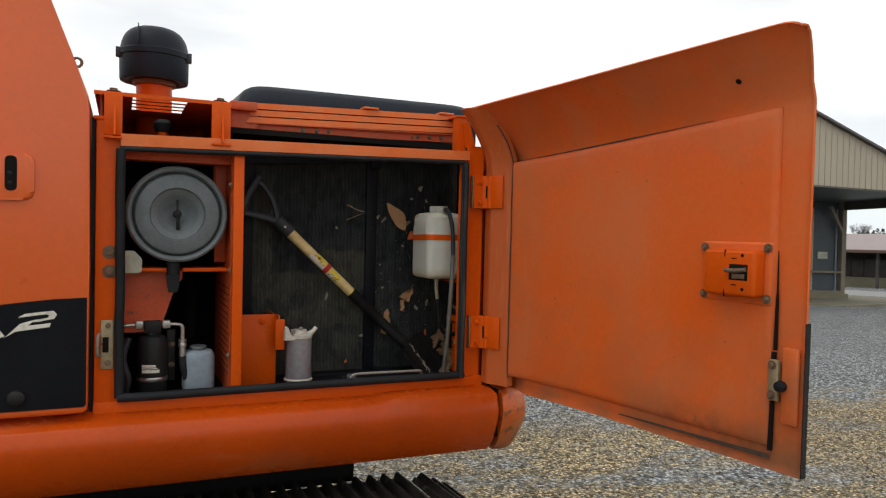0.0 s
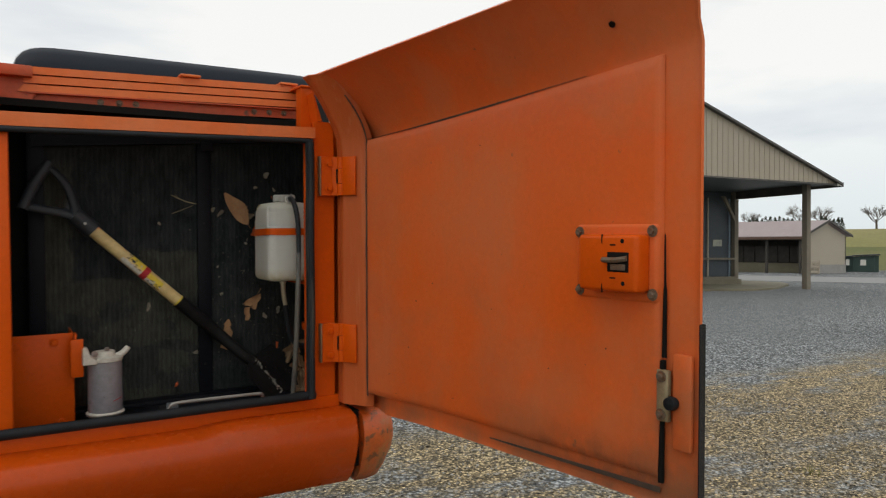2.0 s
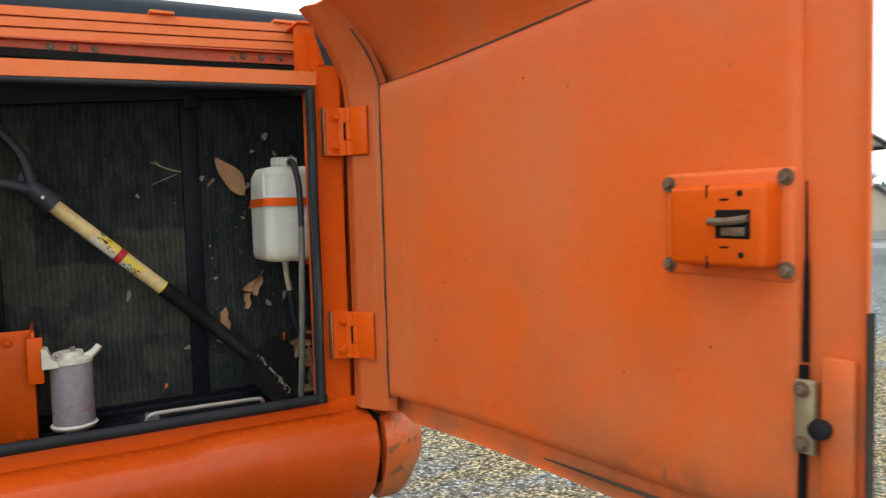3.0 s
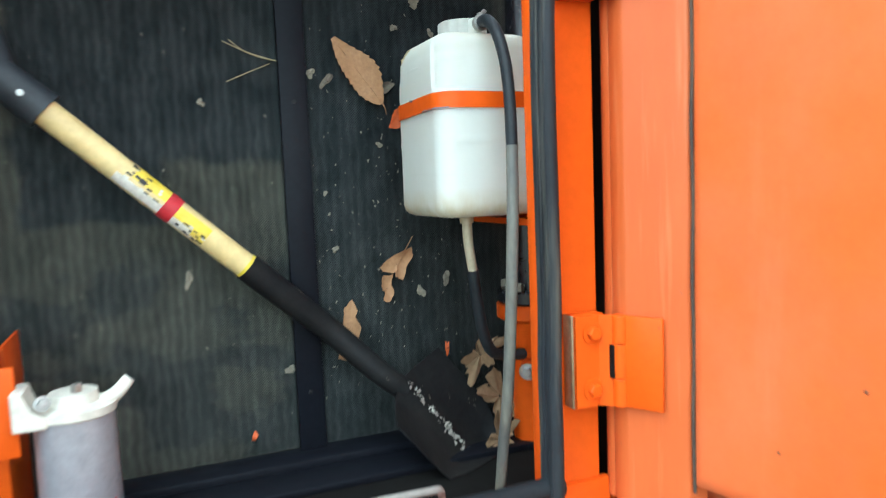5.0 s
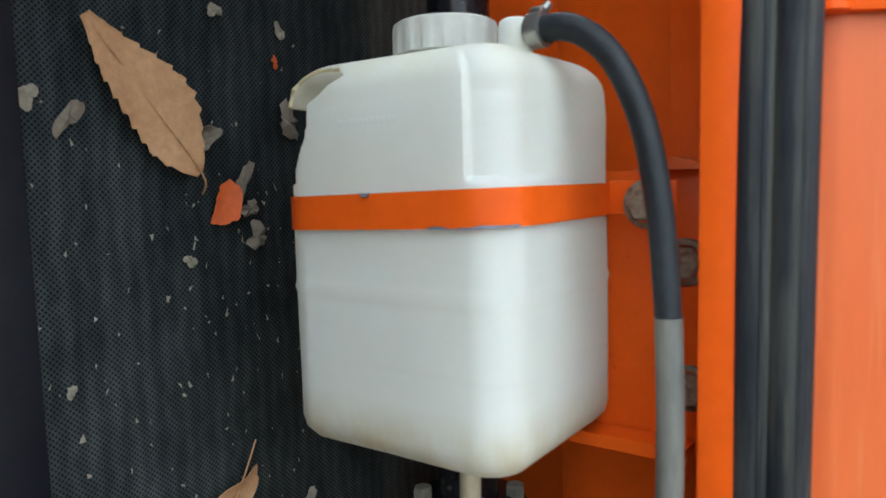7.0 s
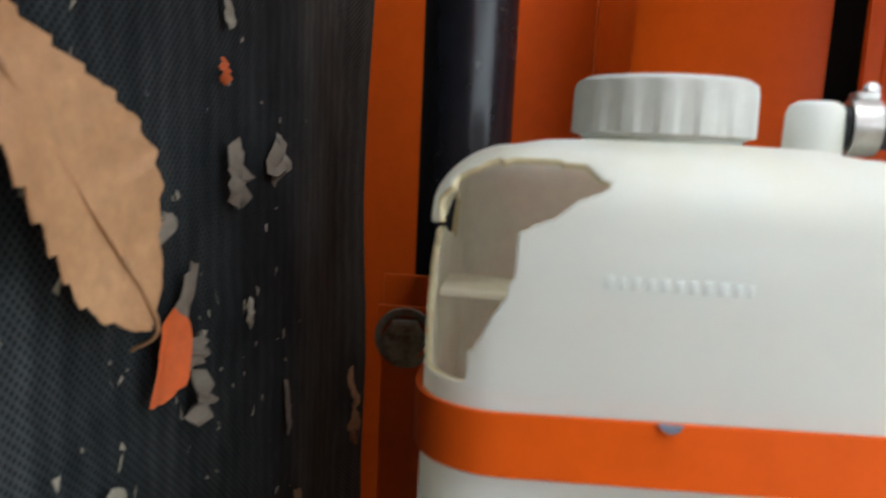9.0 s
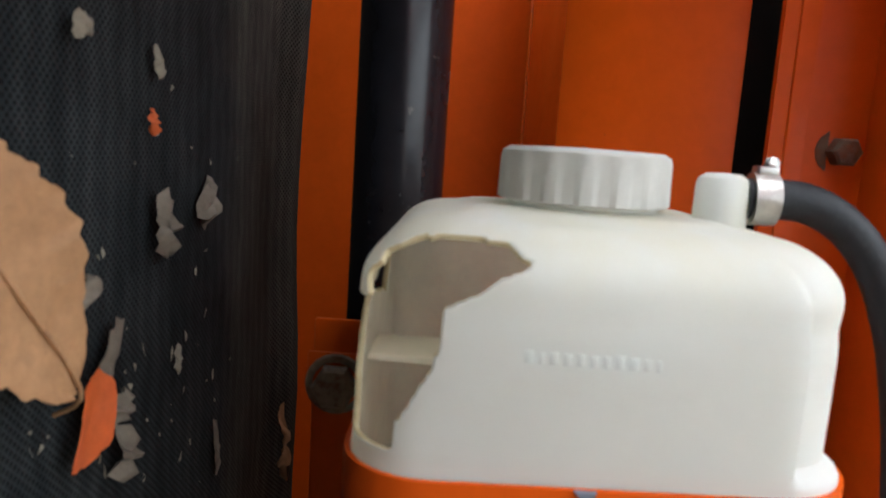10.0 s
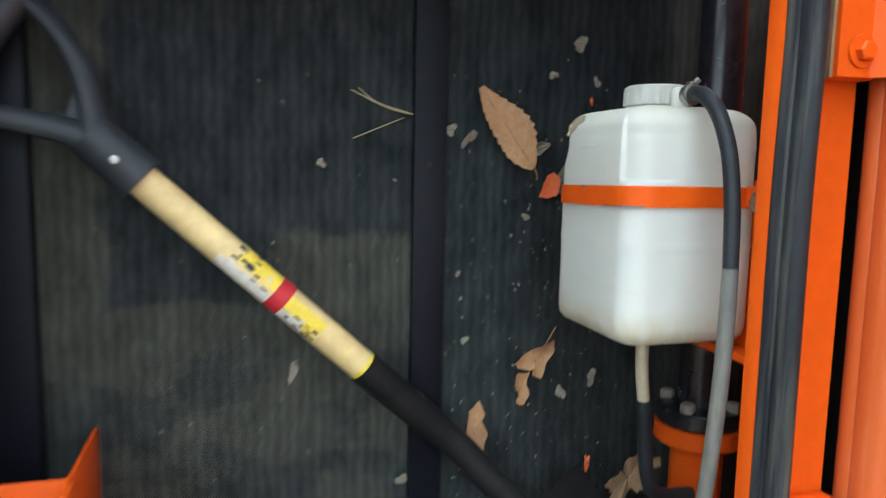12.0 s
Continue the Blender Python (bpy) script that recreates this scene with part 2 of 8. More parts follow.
def yellow_ends(m, clear=1.582, full=1.550, tone=(0.50, 0.40, 0.20), lo=0.32, hi=0.62, scale=34):
    """Yellow tone towards the foot and the shoulder, broken up by noise."""
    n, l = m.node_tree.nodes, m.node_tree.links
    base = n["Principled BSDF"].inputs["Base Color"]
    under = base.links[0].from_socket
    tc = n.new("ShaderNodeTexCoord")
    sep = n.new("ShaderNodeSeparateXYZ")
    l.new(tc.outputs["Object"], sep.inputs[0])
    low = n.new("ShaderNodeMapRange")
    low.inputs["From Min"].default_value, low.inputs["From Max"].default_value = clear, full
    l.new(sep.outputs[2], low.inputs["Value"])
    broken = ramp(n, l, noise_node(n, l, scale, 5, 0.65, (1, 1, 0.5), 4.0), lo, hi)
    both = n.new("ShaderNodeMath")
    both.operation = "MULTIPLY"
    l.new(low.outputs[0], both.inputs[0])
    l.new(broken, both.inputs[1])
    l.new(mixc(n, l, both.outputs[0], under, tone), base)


yellow_ends(TANK)
yellow_ends(TANK, 1.768, 1.795, (0.80, 0.77, 0.62), 0.32, 0.66)


def milky(name, base, alt, glow, share):
    """Thin plastic that lets light through."""
    m = surface(name, base, alt, 12, 60, 0.5, None, rough=0.55, bump=0.05)
    n, l = m.node_tree.nodes, m.node_tree.links
    tr = n.new("ShaderNodeBsdfTranslucent")
    tr.inputs[0].default_value = glow
    mix = n.new("ShaderNodeMixShader")
    mix.inputs[0].default_value = share
    l.new(n["Principled BSDF"].outputs[0], mix.inputs[1])
    l.new(tr.outputs[0], mix.inputs[2])
    l.new(mix.outputs[0], n["Material Output"].inputs[0])
    return m


CAPPLASTIC = milky("white_cap_plastic", (0.62, 0.62, 0.58), (0.56, 0.56, 0.52), (0.75, 0.75, 0.70, 1), 0.4)
# Cream lining: the glow of light through the wall is put into its colour.
TANKLINING = milky("cream_tank_lining", (0.93, 0.89, 0.76), (0.88, 0.80, 0.66), (0.97, 0.95, 0.86, 1), 0.62)
TANKRIM = milky("yellowed_broken_edge", (0.66, 0.58, 0.36), (0.56, 0.47, 0.27), (0.8, 0.7, 0.45, 1), 0.3)
TANKIN = surface("brown_tank_inside", (0.52, 0.38, 0.30), (0.42, 0.29, 0.22), 12, 60, 0.5, None, rough=0.6, bump=0.05)
BLUEJUG = surface("bluish_translucent_plastic", (0.22, 0.29, 0.35), (0.27, 0.33, 0.38), 8, 60, 0.5, None, rough=0.4, bump=0.03)
FILTERBODY = surface("smoky_filter_bowl", (0.30, 0.295, 0.315), (0.24, 0.23, 0.25), 7, 60, 0.5, None, rough=0.32, bump=0.03)
IVORY = surface("ivory_plastic", (0.66, 0.64, 0.56), (0.55, 0.53, 0.46), 20, 60, 0.5, None, rough=0.5, bump=0.05)
WOOD = surface("lacquered_yellow_wood", (0.74, 0.60, 0.29), (0.68, 0.52, 0.23), 6, 40, 0.5, (0.40, 0.30, 0.14), (0.70, 0.78), 30, 0.42, 0.1, bump=0.08, stretch=(1, 1, 1))
YELLOW = surface("yellow_label_film", (0.78, 0.62, 0.04), (0.74, 0.56, 0.10), 40, 90, 0.5, None, rough=0.4, bump=0.05)
REDTAPE = surface("red_label_band", (0.50, 0.018, 0.03), (0.42, 0.02, 0.03), 30, 90, 0.5, None, rough=0.5, bump=0.05)
PAPER = surface("worn_paper_label", (0.72, 0.70, 0.64), (0.58, 0.56, 0.5), 30, 90, 0.5, None, rough=0.6, bump=0.05)
INK = surface("black_label_ink", (0.02, 0.02, 0.02), (0.04, 0.04, 0.04), 30, 90, 0.5, None, rough=0.6, bump=0)
GRIP = surface("grey_grip_plastic", (0.020, 0.024, 0.030), (0.036, 0.041, 0.048), 14, 130, 0.5, (0.2, 0.2, 0.2), (0.72, 0.76), 50, 0.5, 0.1, bump=0.12, spec=0.4)
SHOVEL = surface("black_shovel_steel", (0.012, 0.012, 0.013), (0.022, 0.021, 0.020), 10, 100, 0.5, (0.20, 0.17, 0.13), (0.68, 0.74), 40, 0.5, 0.12, metal=0.0, bump=0.12, spec=0.08)
CRUST = surface("dried_cement_crust", (0.42, 0.39, 0.34), (0.28, 0.26, 0.22), 60, 200, 0.5, None, rough=0.9, bump=0.5)
LEAF = surface("dry_brown_leaf", (0.44, 0.245, 0.12), (0.36, 0.19, 0.085), 25, 160, 0.5, (0.2, 0.12, 0.07), (0.66, 0.76), 60, 0.7, 0.1, bump=0.3, bump_scale=90)
LEAFOLD = surface("weathered_grey_leaf", (0.20, 0.17, 0.13), (0.13, 0.105, 0.08), 40, 160, 0.5, None, rough=0.8, bump=0.3)
OAK = surface("dry_tan_oak_leaf", (0.30, 0.20, 0.11), (0.20, 0.13, 0.065), 20, 160, 0.5, (0.14, 0.09, 0.05), (0.62, 0.72), 40, 0.75, 0.1, bump=0.3)
CHIP = surface("pale_dry_debris", (0.29, 0.265, 0.20), (0.17, 0.15, 0.115), 60, 200, 0.5, None, rough=0.9, bump=0.2)
ORANGECHIP = surface("orange_paint_flake", (0.68, 0.125, 0.020), (0.58, 0.12, 0.035), 30, 100, 0.5, None, rough=0.6, bump=0.1)
STRAW = surface("dry_straw", (0.40, 0.34, 0.19), (0.3, 0.24, 0.13), 40, 100, 0.5, None, rough=0.8, bump=0.1)
ROADBED = surface("compacted_stone_lane", (0.27, 0.275, 0.27), (0.23, 0.23, 0.225), 0.6, 30, 0.5, None, rough=0.9, bump=0.1)
CONCRETE = surface("concrete_slab", (0.23, 0.205, 0.14), (0.17, 0.15, 0.10), 0.8, 30, 0.5, None, rough=0.85, bump=0.2)
SIDING = surface("tan_metal_siding", (0.42, 0.37, 0.29), (0.39, 0.34, 0.265), 0.3, 12, 0.5, None, rough=0.5, bump=0.02, grain_range=(0.97, 1.02))
ROOFMETAL = surface("dark_roof_trim", (0.07, 0.065, 0.06), (0.10, 0.09, 0.085), 1, 20, 0.5, None, rough=0.55, bump=0.02)
SHEDROOF = surface("faded_mauve_metal_roof", (0.36, 0.30, 0.30), (0.31, 0.25, 0.25), 0.4, 10, 0.5, None, rough=0.45, bump=0.02)
TIMBER = surface("weathered_timber", (0.24, 0.205, 0.155), (0.17, 0.145, 0.11), 2, 30, 0.5, None, rough=0.8, bump=0.2, stretch=(1, 1, 0.15))
DARKWOOD = surface("dark_shed_boards", (0.05, 0.045, 0.04), (0.08, 0.07, 0.06), 2, 20, 0.5, None, rough=0.85, bump=0.1)
NAVY = surface("slate_blue_door_paint", (0.055, 0.07, 0.085), (0.045, 0.055, 0.065), 1, 20, 0.5, None, rough=0.5, bump=0.03)
GREENBIN = surface("dark_green_bin_paint", (0.02, 0.05, 0.04), (0.03, 0.06, 0.05), 2, 30, 0.5, None, rough=0.5, bump=0.05)
BARK = surface("grey_bark", (0.13, 0.11, 0.09), (0.09, 0.075, 0.06), 3, 30, 0.5, None, rough=0.9, bump=0.3)
EVERGREEN = surface("dark_conifer_foliage", (0.022, 0.035, 0.018), (0.035, 0.05, 0.025), 0.6, 8, 0.5, None, rough=0.9, bump=0.3)
GLASS = surface("reflective_window", (0.35, 0.36, 0.30), (0.5, 0.48, 0.36), 3, 20, 0.5, None, rough=0.2, bump=0)
TRACKSTEEL = surface("dusty_track_steel", (0.018, 0.016, 0.014), (0.05, 0.042, 0.032), 8, 60, 0.5, (0.16, 0.13, 0.10), (0.6, 0.72), 20, 0.65, 0.15, metal=0.5, bump=0.3)


def screen_material():
    """Fine woven insect screen over radiator fins: weave, dust patches, faint upright fin lines and a rear darkened for
    grazing views.
    """
    m, n, l, p = nodes_of("dusty_woven_screen")
    tc = n.new("ShaderNodeTexCoord")
    mp = n.new("ShaderNodeMapping")
    mp.inputs["Rotation"].default_value = (0, radians(45), 0)
    l.new(tc.outputs["Object"], mp.inputs["Vector"])
    # dust cakes the front margin and the foot of the front half, in two steps with blotchy edges
    sx = n.new("ShaderNodeSeparateXYZ")
    l.new(tc.outputs["Object"], sx.inputs[0])

    def calc(op, a, b):
        q = n.new("ShaderNodeMath")
        q.operation = op
        q.use_clamp = op == "MULTIPLY"
        for sock, v in zip(q.inputs, (a, b)):
            if isinstance(v, (int, float)):
                sock.default_value = v
            else:
                l.new(v, sock)
        return q.outputs[0]

    def step(value, full, none):
        r = n.new("ShaderNodeMapRange")
        r.inputs["From Min"].default_value, r.inputs["From Max"].default_value = none, full
        l.new(value, r.inputs["Value"])
        return r.outputs[0]

    blot = noise_node(n, l, 9, 6, 0.6, (1, 1, 1.2), 2.2)
    xw = calc("ADD", sx.outputs["X"], calc("MULTIPLY", blot, 0.09))
    zw = calc("ADD", sx.outputs["Z"], calc("MULTIPLY", blot, 0.10))
    margin = calc("MULTIPLY", step(xw, -0.632, -0.615), step(zw, 1.93, 1.98))
    low_step = step(zw, 1.590, 1.602)
    high_step = calc("MULTIPLY", step(zw, 1.685, 1.700), step(xw, -0.420, -0.436))
    front_half = step(sx.outputs["X"], -0.250, -0.235)
    zone = calc("MULTIPLY", calc("MAXIMUM", margin, calc("MAXIMUM", low_step, high_step)), front_half)
    wiped = calc("MULTIPLY", step(zw, 1.52, 1.56), ramp(n, l, noise_node(n, l, 6, 5, 0.6, (1, 1, 1.6), 19.0), 0.46, 0.52))
    zone = calc("MULTIPLY", zone, calc("SUBTRACT", 1.0, calc("MULTIPLY", wiped, 0.62)))
    rear_dust = calc("MULTIPLY", step(zw, 1.45, 1.75), 0.22)
    rear_margin = calc("MULTIPLY", step(xw, 0.165, 0.125), 0.65)
    dust = calc("MAXIMUM", zone, calc("MAXIMUM", rear_dust, rear_margin))
    fine = ramp(n, l, noise_node(n, l, 28, 5, 0.65, (1, 1, 0.5), 4.4), 0.35, 0.7)
    film = mixc(n, l, fine, (0.0112, 0.0136, 0.0150), (0.0265, 0.0302, 0.0318))
    caked = mixc(n, l, fine, (0.027, 0.0285, 0.0245), (0.050, 0.0515, 0.0435))
    # Rear part darkened in the colour, where it draws too bright at grazing angles.
    film = mixc(n, l, calc("MULTIPLY", step(xw, 0.02, -0.16), 0.30), film, (0.004, 0.0045, 0.0045))
    c = mixc(n, l, dust, film, caked)
    waves = []
    for kind in ("X", "Z"):
        w = n.new("ShaderNodeTexWave")
        w.bands_direction = kind
        w.inputs["Scale"].default_value = 104.0
        w.inputs["Distortion"].default_value = 0.0
        l.new(mp.outputs[0], w.inputs["Vector"])
        waves.append(w.outputs["Fac"])
    weave = n.new("ShaderNodeMath")
    weave.operation = "MULTIPLY"
    l.new(waves[0], weave.inputs[0])
    l.new(waves[1], weave.inputs[1])
    holes = ramp(n, l, weave.outputs[0], 0.12, 0.5, (1.9, 1.9, 1.88, 1), (0.42, 0.42, 0.44, 1))
    c = mixc(n, l, 1.0, c, holes, "MULTIPLY")
    fins = n.new("ShaderNodeTexWave")
    fins.bands_direction = "X"
    fins.inputs["Scale"].default_value, fins.inputs["Distortion"].default_value = 21.0, 3.5
    fins.inputs["Detail"].default_value, fins.inputs["Detail Scale"].default_value = 3, 2
    l.new(tc.outputs["Object"], fins.inputs["Vector"])
    c = mixc(n, l, 1.0, c, ramp(n, l, fins.outputs["Fac"], 0.2, 0.9, (0.87, 0.87, 0.88, 1), (1.15, 1.15, 1.13, 1)), "MULTIPLY")
    l.new(c, p.inputs["Base Color"])
    p.inputs["Roughness"].default_value = 0.7
    p.inputs["Specular IOR Level"].default_value = 0.03
    b = n.new("ShaderNodeBump")
    b.inputs["Strength"].default_value, b.inputs["Distance"].default_value = 0.4, 0.001
    l.new(weave.outputs[0], b.inputs["Height"])
    l.new(b.outputs[0], p.inputs["Normal"])
    return m


def gravel_material():
    """Blue-grey crushed stone with bands of straw-coloured worn ground."""
    m, n, l, p = nodes_of("gravel")
    tc = n.new("ShaderNodeTexCoord")
    v = n.new("ShaderNodeTexVoronoi")
    v.inputs["Scale"].default_value = 30
    l.new(tc.outputs["Object"], v.inputs["Vector"])
    v2 = n.new("ShaderNodeTexVoronoi")
    v2.inputs["Scale"].default_value = 42
    l.new(tc.outputs["Object"], v2.inputs["Vector"])
    tone = []
    for vor in (v, v2):
        sp = n.new("ShaderNodeSeparateColor")
        l.new(vor.outputs["Color"], sp.inputs[0])
        tone.append(sp.outputs[0])
    stone = ramp(n, l, tone[0], 0.1, 0.9, (0.066, 0.074, 0.080, 1), (0.37, 0.39, 0.39, 1))
    tan = ramp(n, l, tone[1], 0.1, 0.9, (0.085, 0.062, 0.028, 1), (0.56, 0.44, 0.25, 1))
    sep = n.new("ShaderNodeSeparateXYZ")
    l.new(tc.outputs["Object"], sep.inputs[0])
    wob = noise_node(n, l, 0.55, 4, 0.6, (1, 1, 1), 9.0)
    # the worn belt runs along beside the machine: distance across it, made uneven
    across = n.new("ShaderNodeVectorMath")
    across.operation = "DOT_PRODUCT"
    across.inputs[1].default_value = (-0.083, 0.996, 0)
    l.new(tc.outputs["Object"], across.inputs[0])
    add = n.new("ShaderNodeMath")
    add.operation = "MULTIPLY_ADD"
    l.new(wob, add.inputs[0])
    add.inputs[1].default_value = 2.4
    l.new(across.outputs["Value"], add.inputs[2])
    belt = n.new("ShaderNodeMapRange")
    belt.inputs["From Min"].default_value, belt.inputs["From Max"].default_value = 4.9, 3.9
    l.new(add.outputs[0], belt.inputs["Value"])
    patch = ramp(n, l, noise_node(n, l, 1.6, 7, 0.72, (0.35, 1, 1), 21.0), 0.39, 0.52)
    fac = n.new("ShaderNodeMath")
    fac.operation = "MULTIPLY"
    l.new(belt.outputs[0], fac.inputs[0])
    l.new(patch, fac.inputs[1])
    far = ramp(n, l, noise_node(n, l, 0.12, 5, 0.6, (1, 1, 1), 33.0), 0.35, 0.7, (0.85, 0.85, 0.87, 1), (1.15, 1.15, 1.15, 1))
    gaps = [ramp(n, l, vor.outputs["Distance"], 0.26, 0.68, (1.3, 1.3, 1.3, 1), (0.28, 0.28, 0.28, 1)) for vor in (v, v2)]
    stone, tan = mixc(n, l, 1.0, stone, gaps[0], "MULTIPLY"), mixc(n, l, 1.0, tan, gaps[1], "MULTIPLY")
    c = mixc(n, l, fac.outputs[0], stone, tan)
    v3 = n.new("ShaderNodeTexVoronoi")
    v3.inputs["Scale"].default_value = 95
    l.new(tc.outputs["Object"], v3.inputs["Vector"])
    sp3 = n.new("ShaderNodeSeparateColor")
    l.new(v3.outputs["Color"], sp3.inputs[0])
    c = mixc(n, l, 1.0, c, ramp(n, l, sp3.outputs[0], 0.0, 1.0, (0.55, 0.55, 0.55, 1), (1.55, 1.55, 1.55, 1)), "MULTIPLY")
    c = mixc(n, l, 1.0, c, far, "MULTIPLY")
    l.new(c, p.inputs["Base Color"])
    p.inputs["Roughness"].default_value = 0.95
    b = n.new("ShaderNodeBump")
    b.inputs["Strength"].default_value, b.inputs["Distance"].default_value = 0.9, 0.02
    l.new(v.outputs["Distance"], b.inputs["Height"])
    l.new(b.outputs[0], p.inputs["Normal"])
    return m


SCREEN, GRAVEL = screen_material(), gravel_material()
STONE = surface("loose_stone", (0.27, 0.27, 0.27), (0.36, 0.34, 0.30), 1.2, 30, 0.5, None, rough=0.9, bump=0.2)
_n, _l = STONE.node_tree.nodes, STONE.node_tree.links
_island = _n.new("ShaderNodeNewGeometry")
_base = _n["Principled BSDF"].inputs["Base Color"]
_tones = _n.new("ShaderNodeValToRGB")
_tones.color_ramp.elements[0].color, _tones.color_ramp.elements[1].color = (0.22, 0.20, 0.17, 1), (1.45, 1.40, 1.30, 1)
_tones.color_ramp.elements.new(0.45).color = (0.70, 0.62, 0.47, 1)
_l.new(_island.outputs["Random Per Island"], _tones.inputs[0])
_l.new(mixc(_n, _l, 1.0, _base.links[0].from_socket, _tones.outputs[0], "MULTIPLY"), _base)
GREENFIELD = surface("green_winter_grass", (0.115, 0.125, 0.035), (0.16, 0.15, 0.05), 0.08, 2, 0.5, None, rough=0.95, bump=0)
FIELD = surface("winter_field", (0.20, 0.19, 0.055), (0.26, 0.22, 0.08), 0.05, 2, 0.5, None, rough=0.95, bump=0)


# ---- mesh helpers ----
def bx(bm, lo, hi, bevel=0.0, seg=2, m=None):
    r = bmesh.ops.create_cube(bm, size=1)
    for v in r["verts"]:
        v.co = Vector([lo[i] + (v.co[i] + 0.5) * (hi[i] - lo[i]) for i in range(3)])
    if m is not None:
        bmesh.ops.transform(bm, matrix=m, verts=r["verts"])
    if bevel:
        es = list({e for v in r["verts"] for e in v.link_edges})
        bmesh.ops.bevel(bm, geom=es, offset=bevel, segments=seg, affect="EDGES", profile=0.5)
    return bm


def basis(axis):
    a = Vector(axis).normalized()
    u = (Vector((0, 0, 1)) if abs(a.z) < 0.95 else Vector((1, 0, 0))).cross(a).normalized()
    return u, a.cross(u), a


def lathe(bm, prof, at, axis=(0, 0, 1), seg=24, close=True):
    """Revolve (radius, height) pairs round axis from the place at."""
    u, w, a = basis(axis)
    at = Vector(at)
    rings = []
    for r, h in prof:
        rings.append([bm.verts.new(at + a * h + (u * math.cos(k * math.tau / seg) + w * math.sin(k * math.tau / seg)) * max(r, 1e-5)) for k in range(seg)])
    for A, B in zip(rings, rings[1:]):
        for k in range(seg):
            bm.faces.new((A[k], A[(k + 1) % seg], B[(k + 1) % seg], B[k]))
    if close:
        bm.faces.new(list(reversed(rings[0])))
        bm.faces.new(rings[-1])
    return bm


def cyl(bm, p0, p1, r, seg=16, chamfer=0.0):
    p0, p1 = Vector(p0), Vector(p1)
    h = (p1 - p0).length
    c = chamfer
    prof = [(r, 0), (r, h)] if not c else [(r - c, 0), (r, c), (r, h - c), (r - c, h)]
    return lathe(bm, prof, p0, p1 - p0, seg)


def smooth_line(pts, n=8):
    P = [Vector(p) for p in pts]
    out = []
    for i in range(len(P) - 1):
        a, b, c, d = P[max(i - 1, 0)], P[i], P[i + 1], P[min(i + 2, len(P) - 1)]
        for k in range(n):
            t = k / n
            out.append(0.5 * ((2 * b) + (c - a) * t + (2 * a - 5 * b + 4 * c - d) * t * t + (3 * b - a - 3 * c + d) * t ** 3))
    out.append(P[-1])
    return out


def sweep(bm, pts, r, seg=12, n=8, flat=1.0, up=None):
    """A round (or flattened) bar along a smooth line; r: one radius, or one for each end."""
    L = smooth_line(pts, n) if n > 1 else [Vector(p) for p in pts]
    r0, r1 = r if isinstance(r, tuple) else (r, r)
    T = [(L[min(i + 1, len(L) - 1)] - L[max(i - 1, 0)]).normalized() for i in range(len(L))]
    u = Vector(up) if up else T[0].orthogonal()
    rings = []
    for i, p in enumerate(L):
        u = (u - T[i] * u.dot(T[i])).normalized()
        w = T[i].cross(u)
        rr = r0 + (r1 - r0) * i / (len(L) - 1)
        rings.append([bm.verts.new(p + (u * math.cos(k * math.tau / seg) + w * math.sin(k * math.tau / seg) * flat) * rr) for k in range(seg)])
    for A, B in zip(rings, rings[1:]):
        for k in range(seg):
            bm.faces.new((A[k], A[(k + 1) % seg], B[(k + 1) % seg], B[k]))
    bm.faces.new(list(reversed(rings[0])))
    bm.faces.new(rings[-1])
    return bm


def prism(bm, poly, axis, a, b):
    """A polygon of two coordinates drawn out along the third axis (0, 1, 2) from a to b."""
    def place(p, h):
        q = list(p)
        q.insert(axis, h)
        return bm.verts.new(q)
    A, B = [place(p, a) for p in poly], [place(p, b) for p in poly]
    n = len(poly)
    for k in range(n):
        bm.faces.new((A[k], A[(k + 1) % n], B[(k + 1) % n], B[k]))
    bm.faces.new(list(reversed(A)))
    bm.faces.new(B)
    return bm


def slab(bm, grid, thick, normal=None):
    """A curved sheet from a grid of points, given thickness along its normals."""
    rows, cols = len(grid), len(grid[0])
    P = [[Vector(p) for p in row] for row in grid]
    N = [[None] * cols for _ in range(rows)]
    for i in range(rows):
        for j in range(cols):
            du = P[min(i + 1, rows - 1)][j] - P[max(i - 1, 0)][j]
            dv = P[i][min(j + 1, cols - 1)] - P[i][max(j - 1, 0)]
            N[i][j] = du.cross(dv).normalized()
    F = [[bm.verts.new(p) for p in row] for row in P]
    B = [[bm.verts.new(P[i][j] + N[i][j] * thick) for j in range(cols)] for i in range(rows)]
    for i in range(rows - 1):
        for j in range(cols - 1):
            bm.faces.new((F[i][j], F[i][j + 1], F[i + 1][j + 1], F[i + 1][j]))
            bm.faces.new((B[i][j], B[i + 1][j], B[i + 1][j + 1], B[i][j + 1]))
    for i in range(rows - 1):
        for j in (0, cols - 1):
            bm.faces.new((F[i][j], F[i + 1][j], B[i + 1][j], B[i][j]))
    for j in range(cols - 1):
        for i in (0, rows - 1):
            bm.faces.new((F[i][j], B[i][j], B[i][j + 1], F[i][j + 1]))
    return bm


# origin of the bay behind the opening
BAY = Vector((-0.024, -0.034, -0.002))
ORIGIN = Vector((0, 0, 0))
STAND = LEVEL


def mesh_of(name, bm, material, smooth=35):
    bmesh.ops.translate(bm, vec=ORIGIN, verts=bm.verts)
    bmesh.ops.recalc_face_normals(bm, faces=bm.faces)
    me = bpy.data.meshes.new(name)
    bm.to_mesh(me)
    bm.free()
    me.materials.append(material)
    if smooth:
        me.shade_smooth()
        me.set_sharp_from_angle(angle=radians(smooth))
    return me


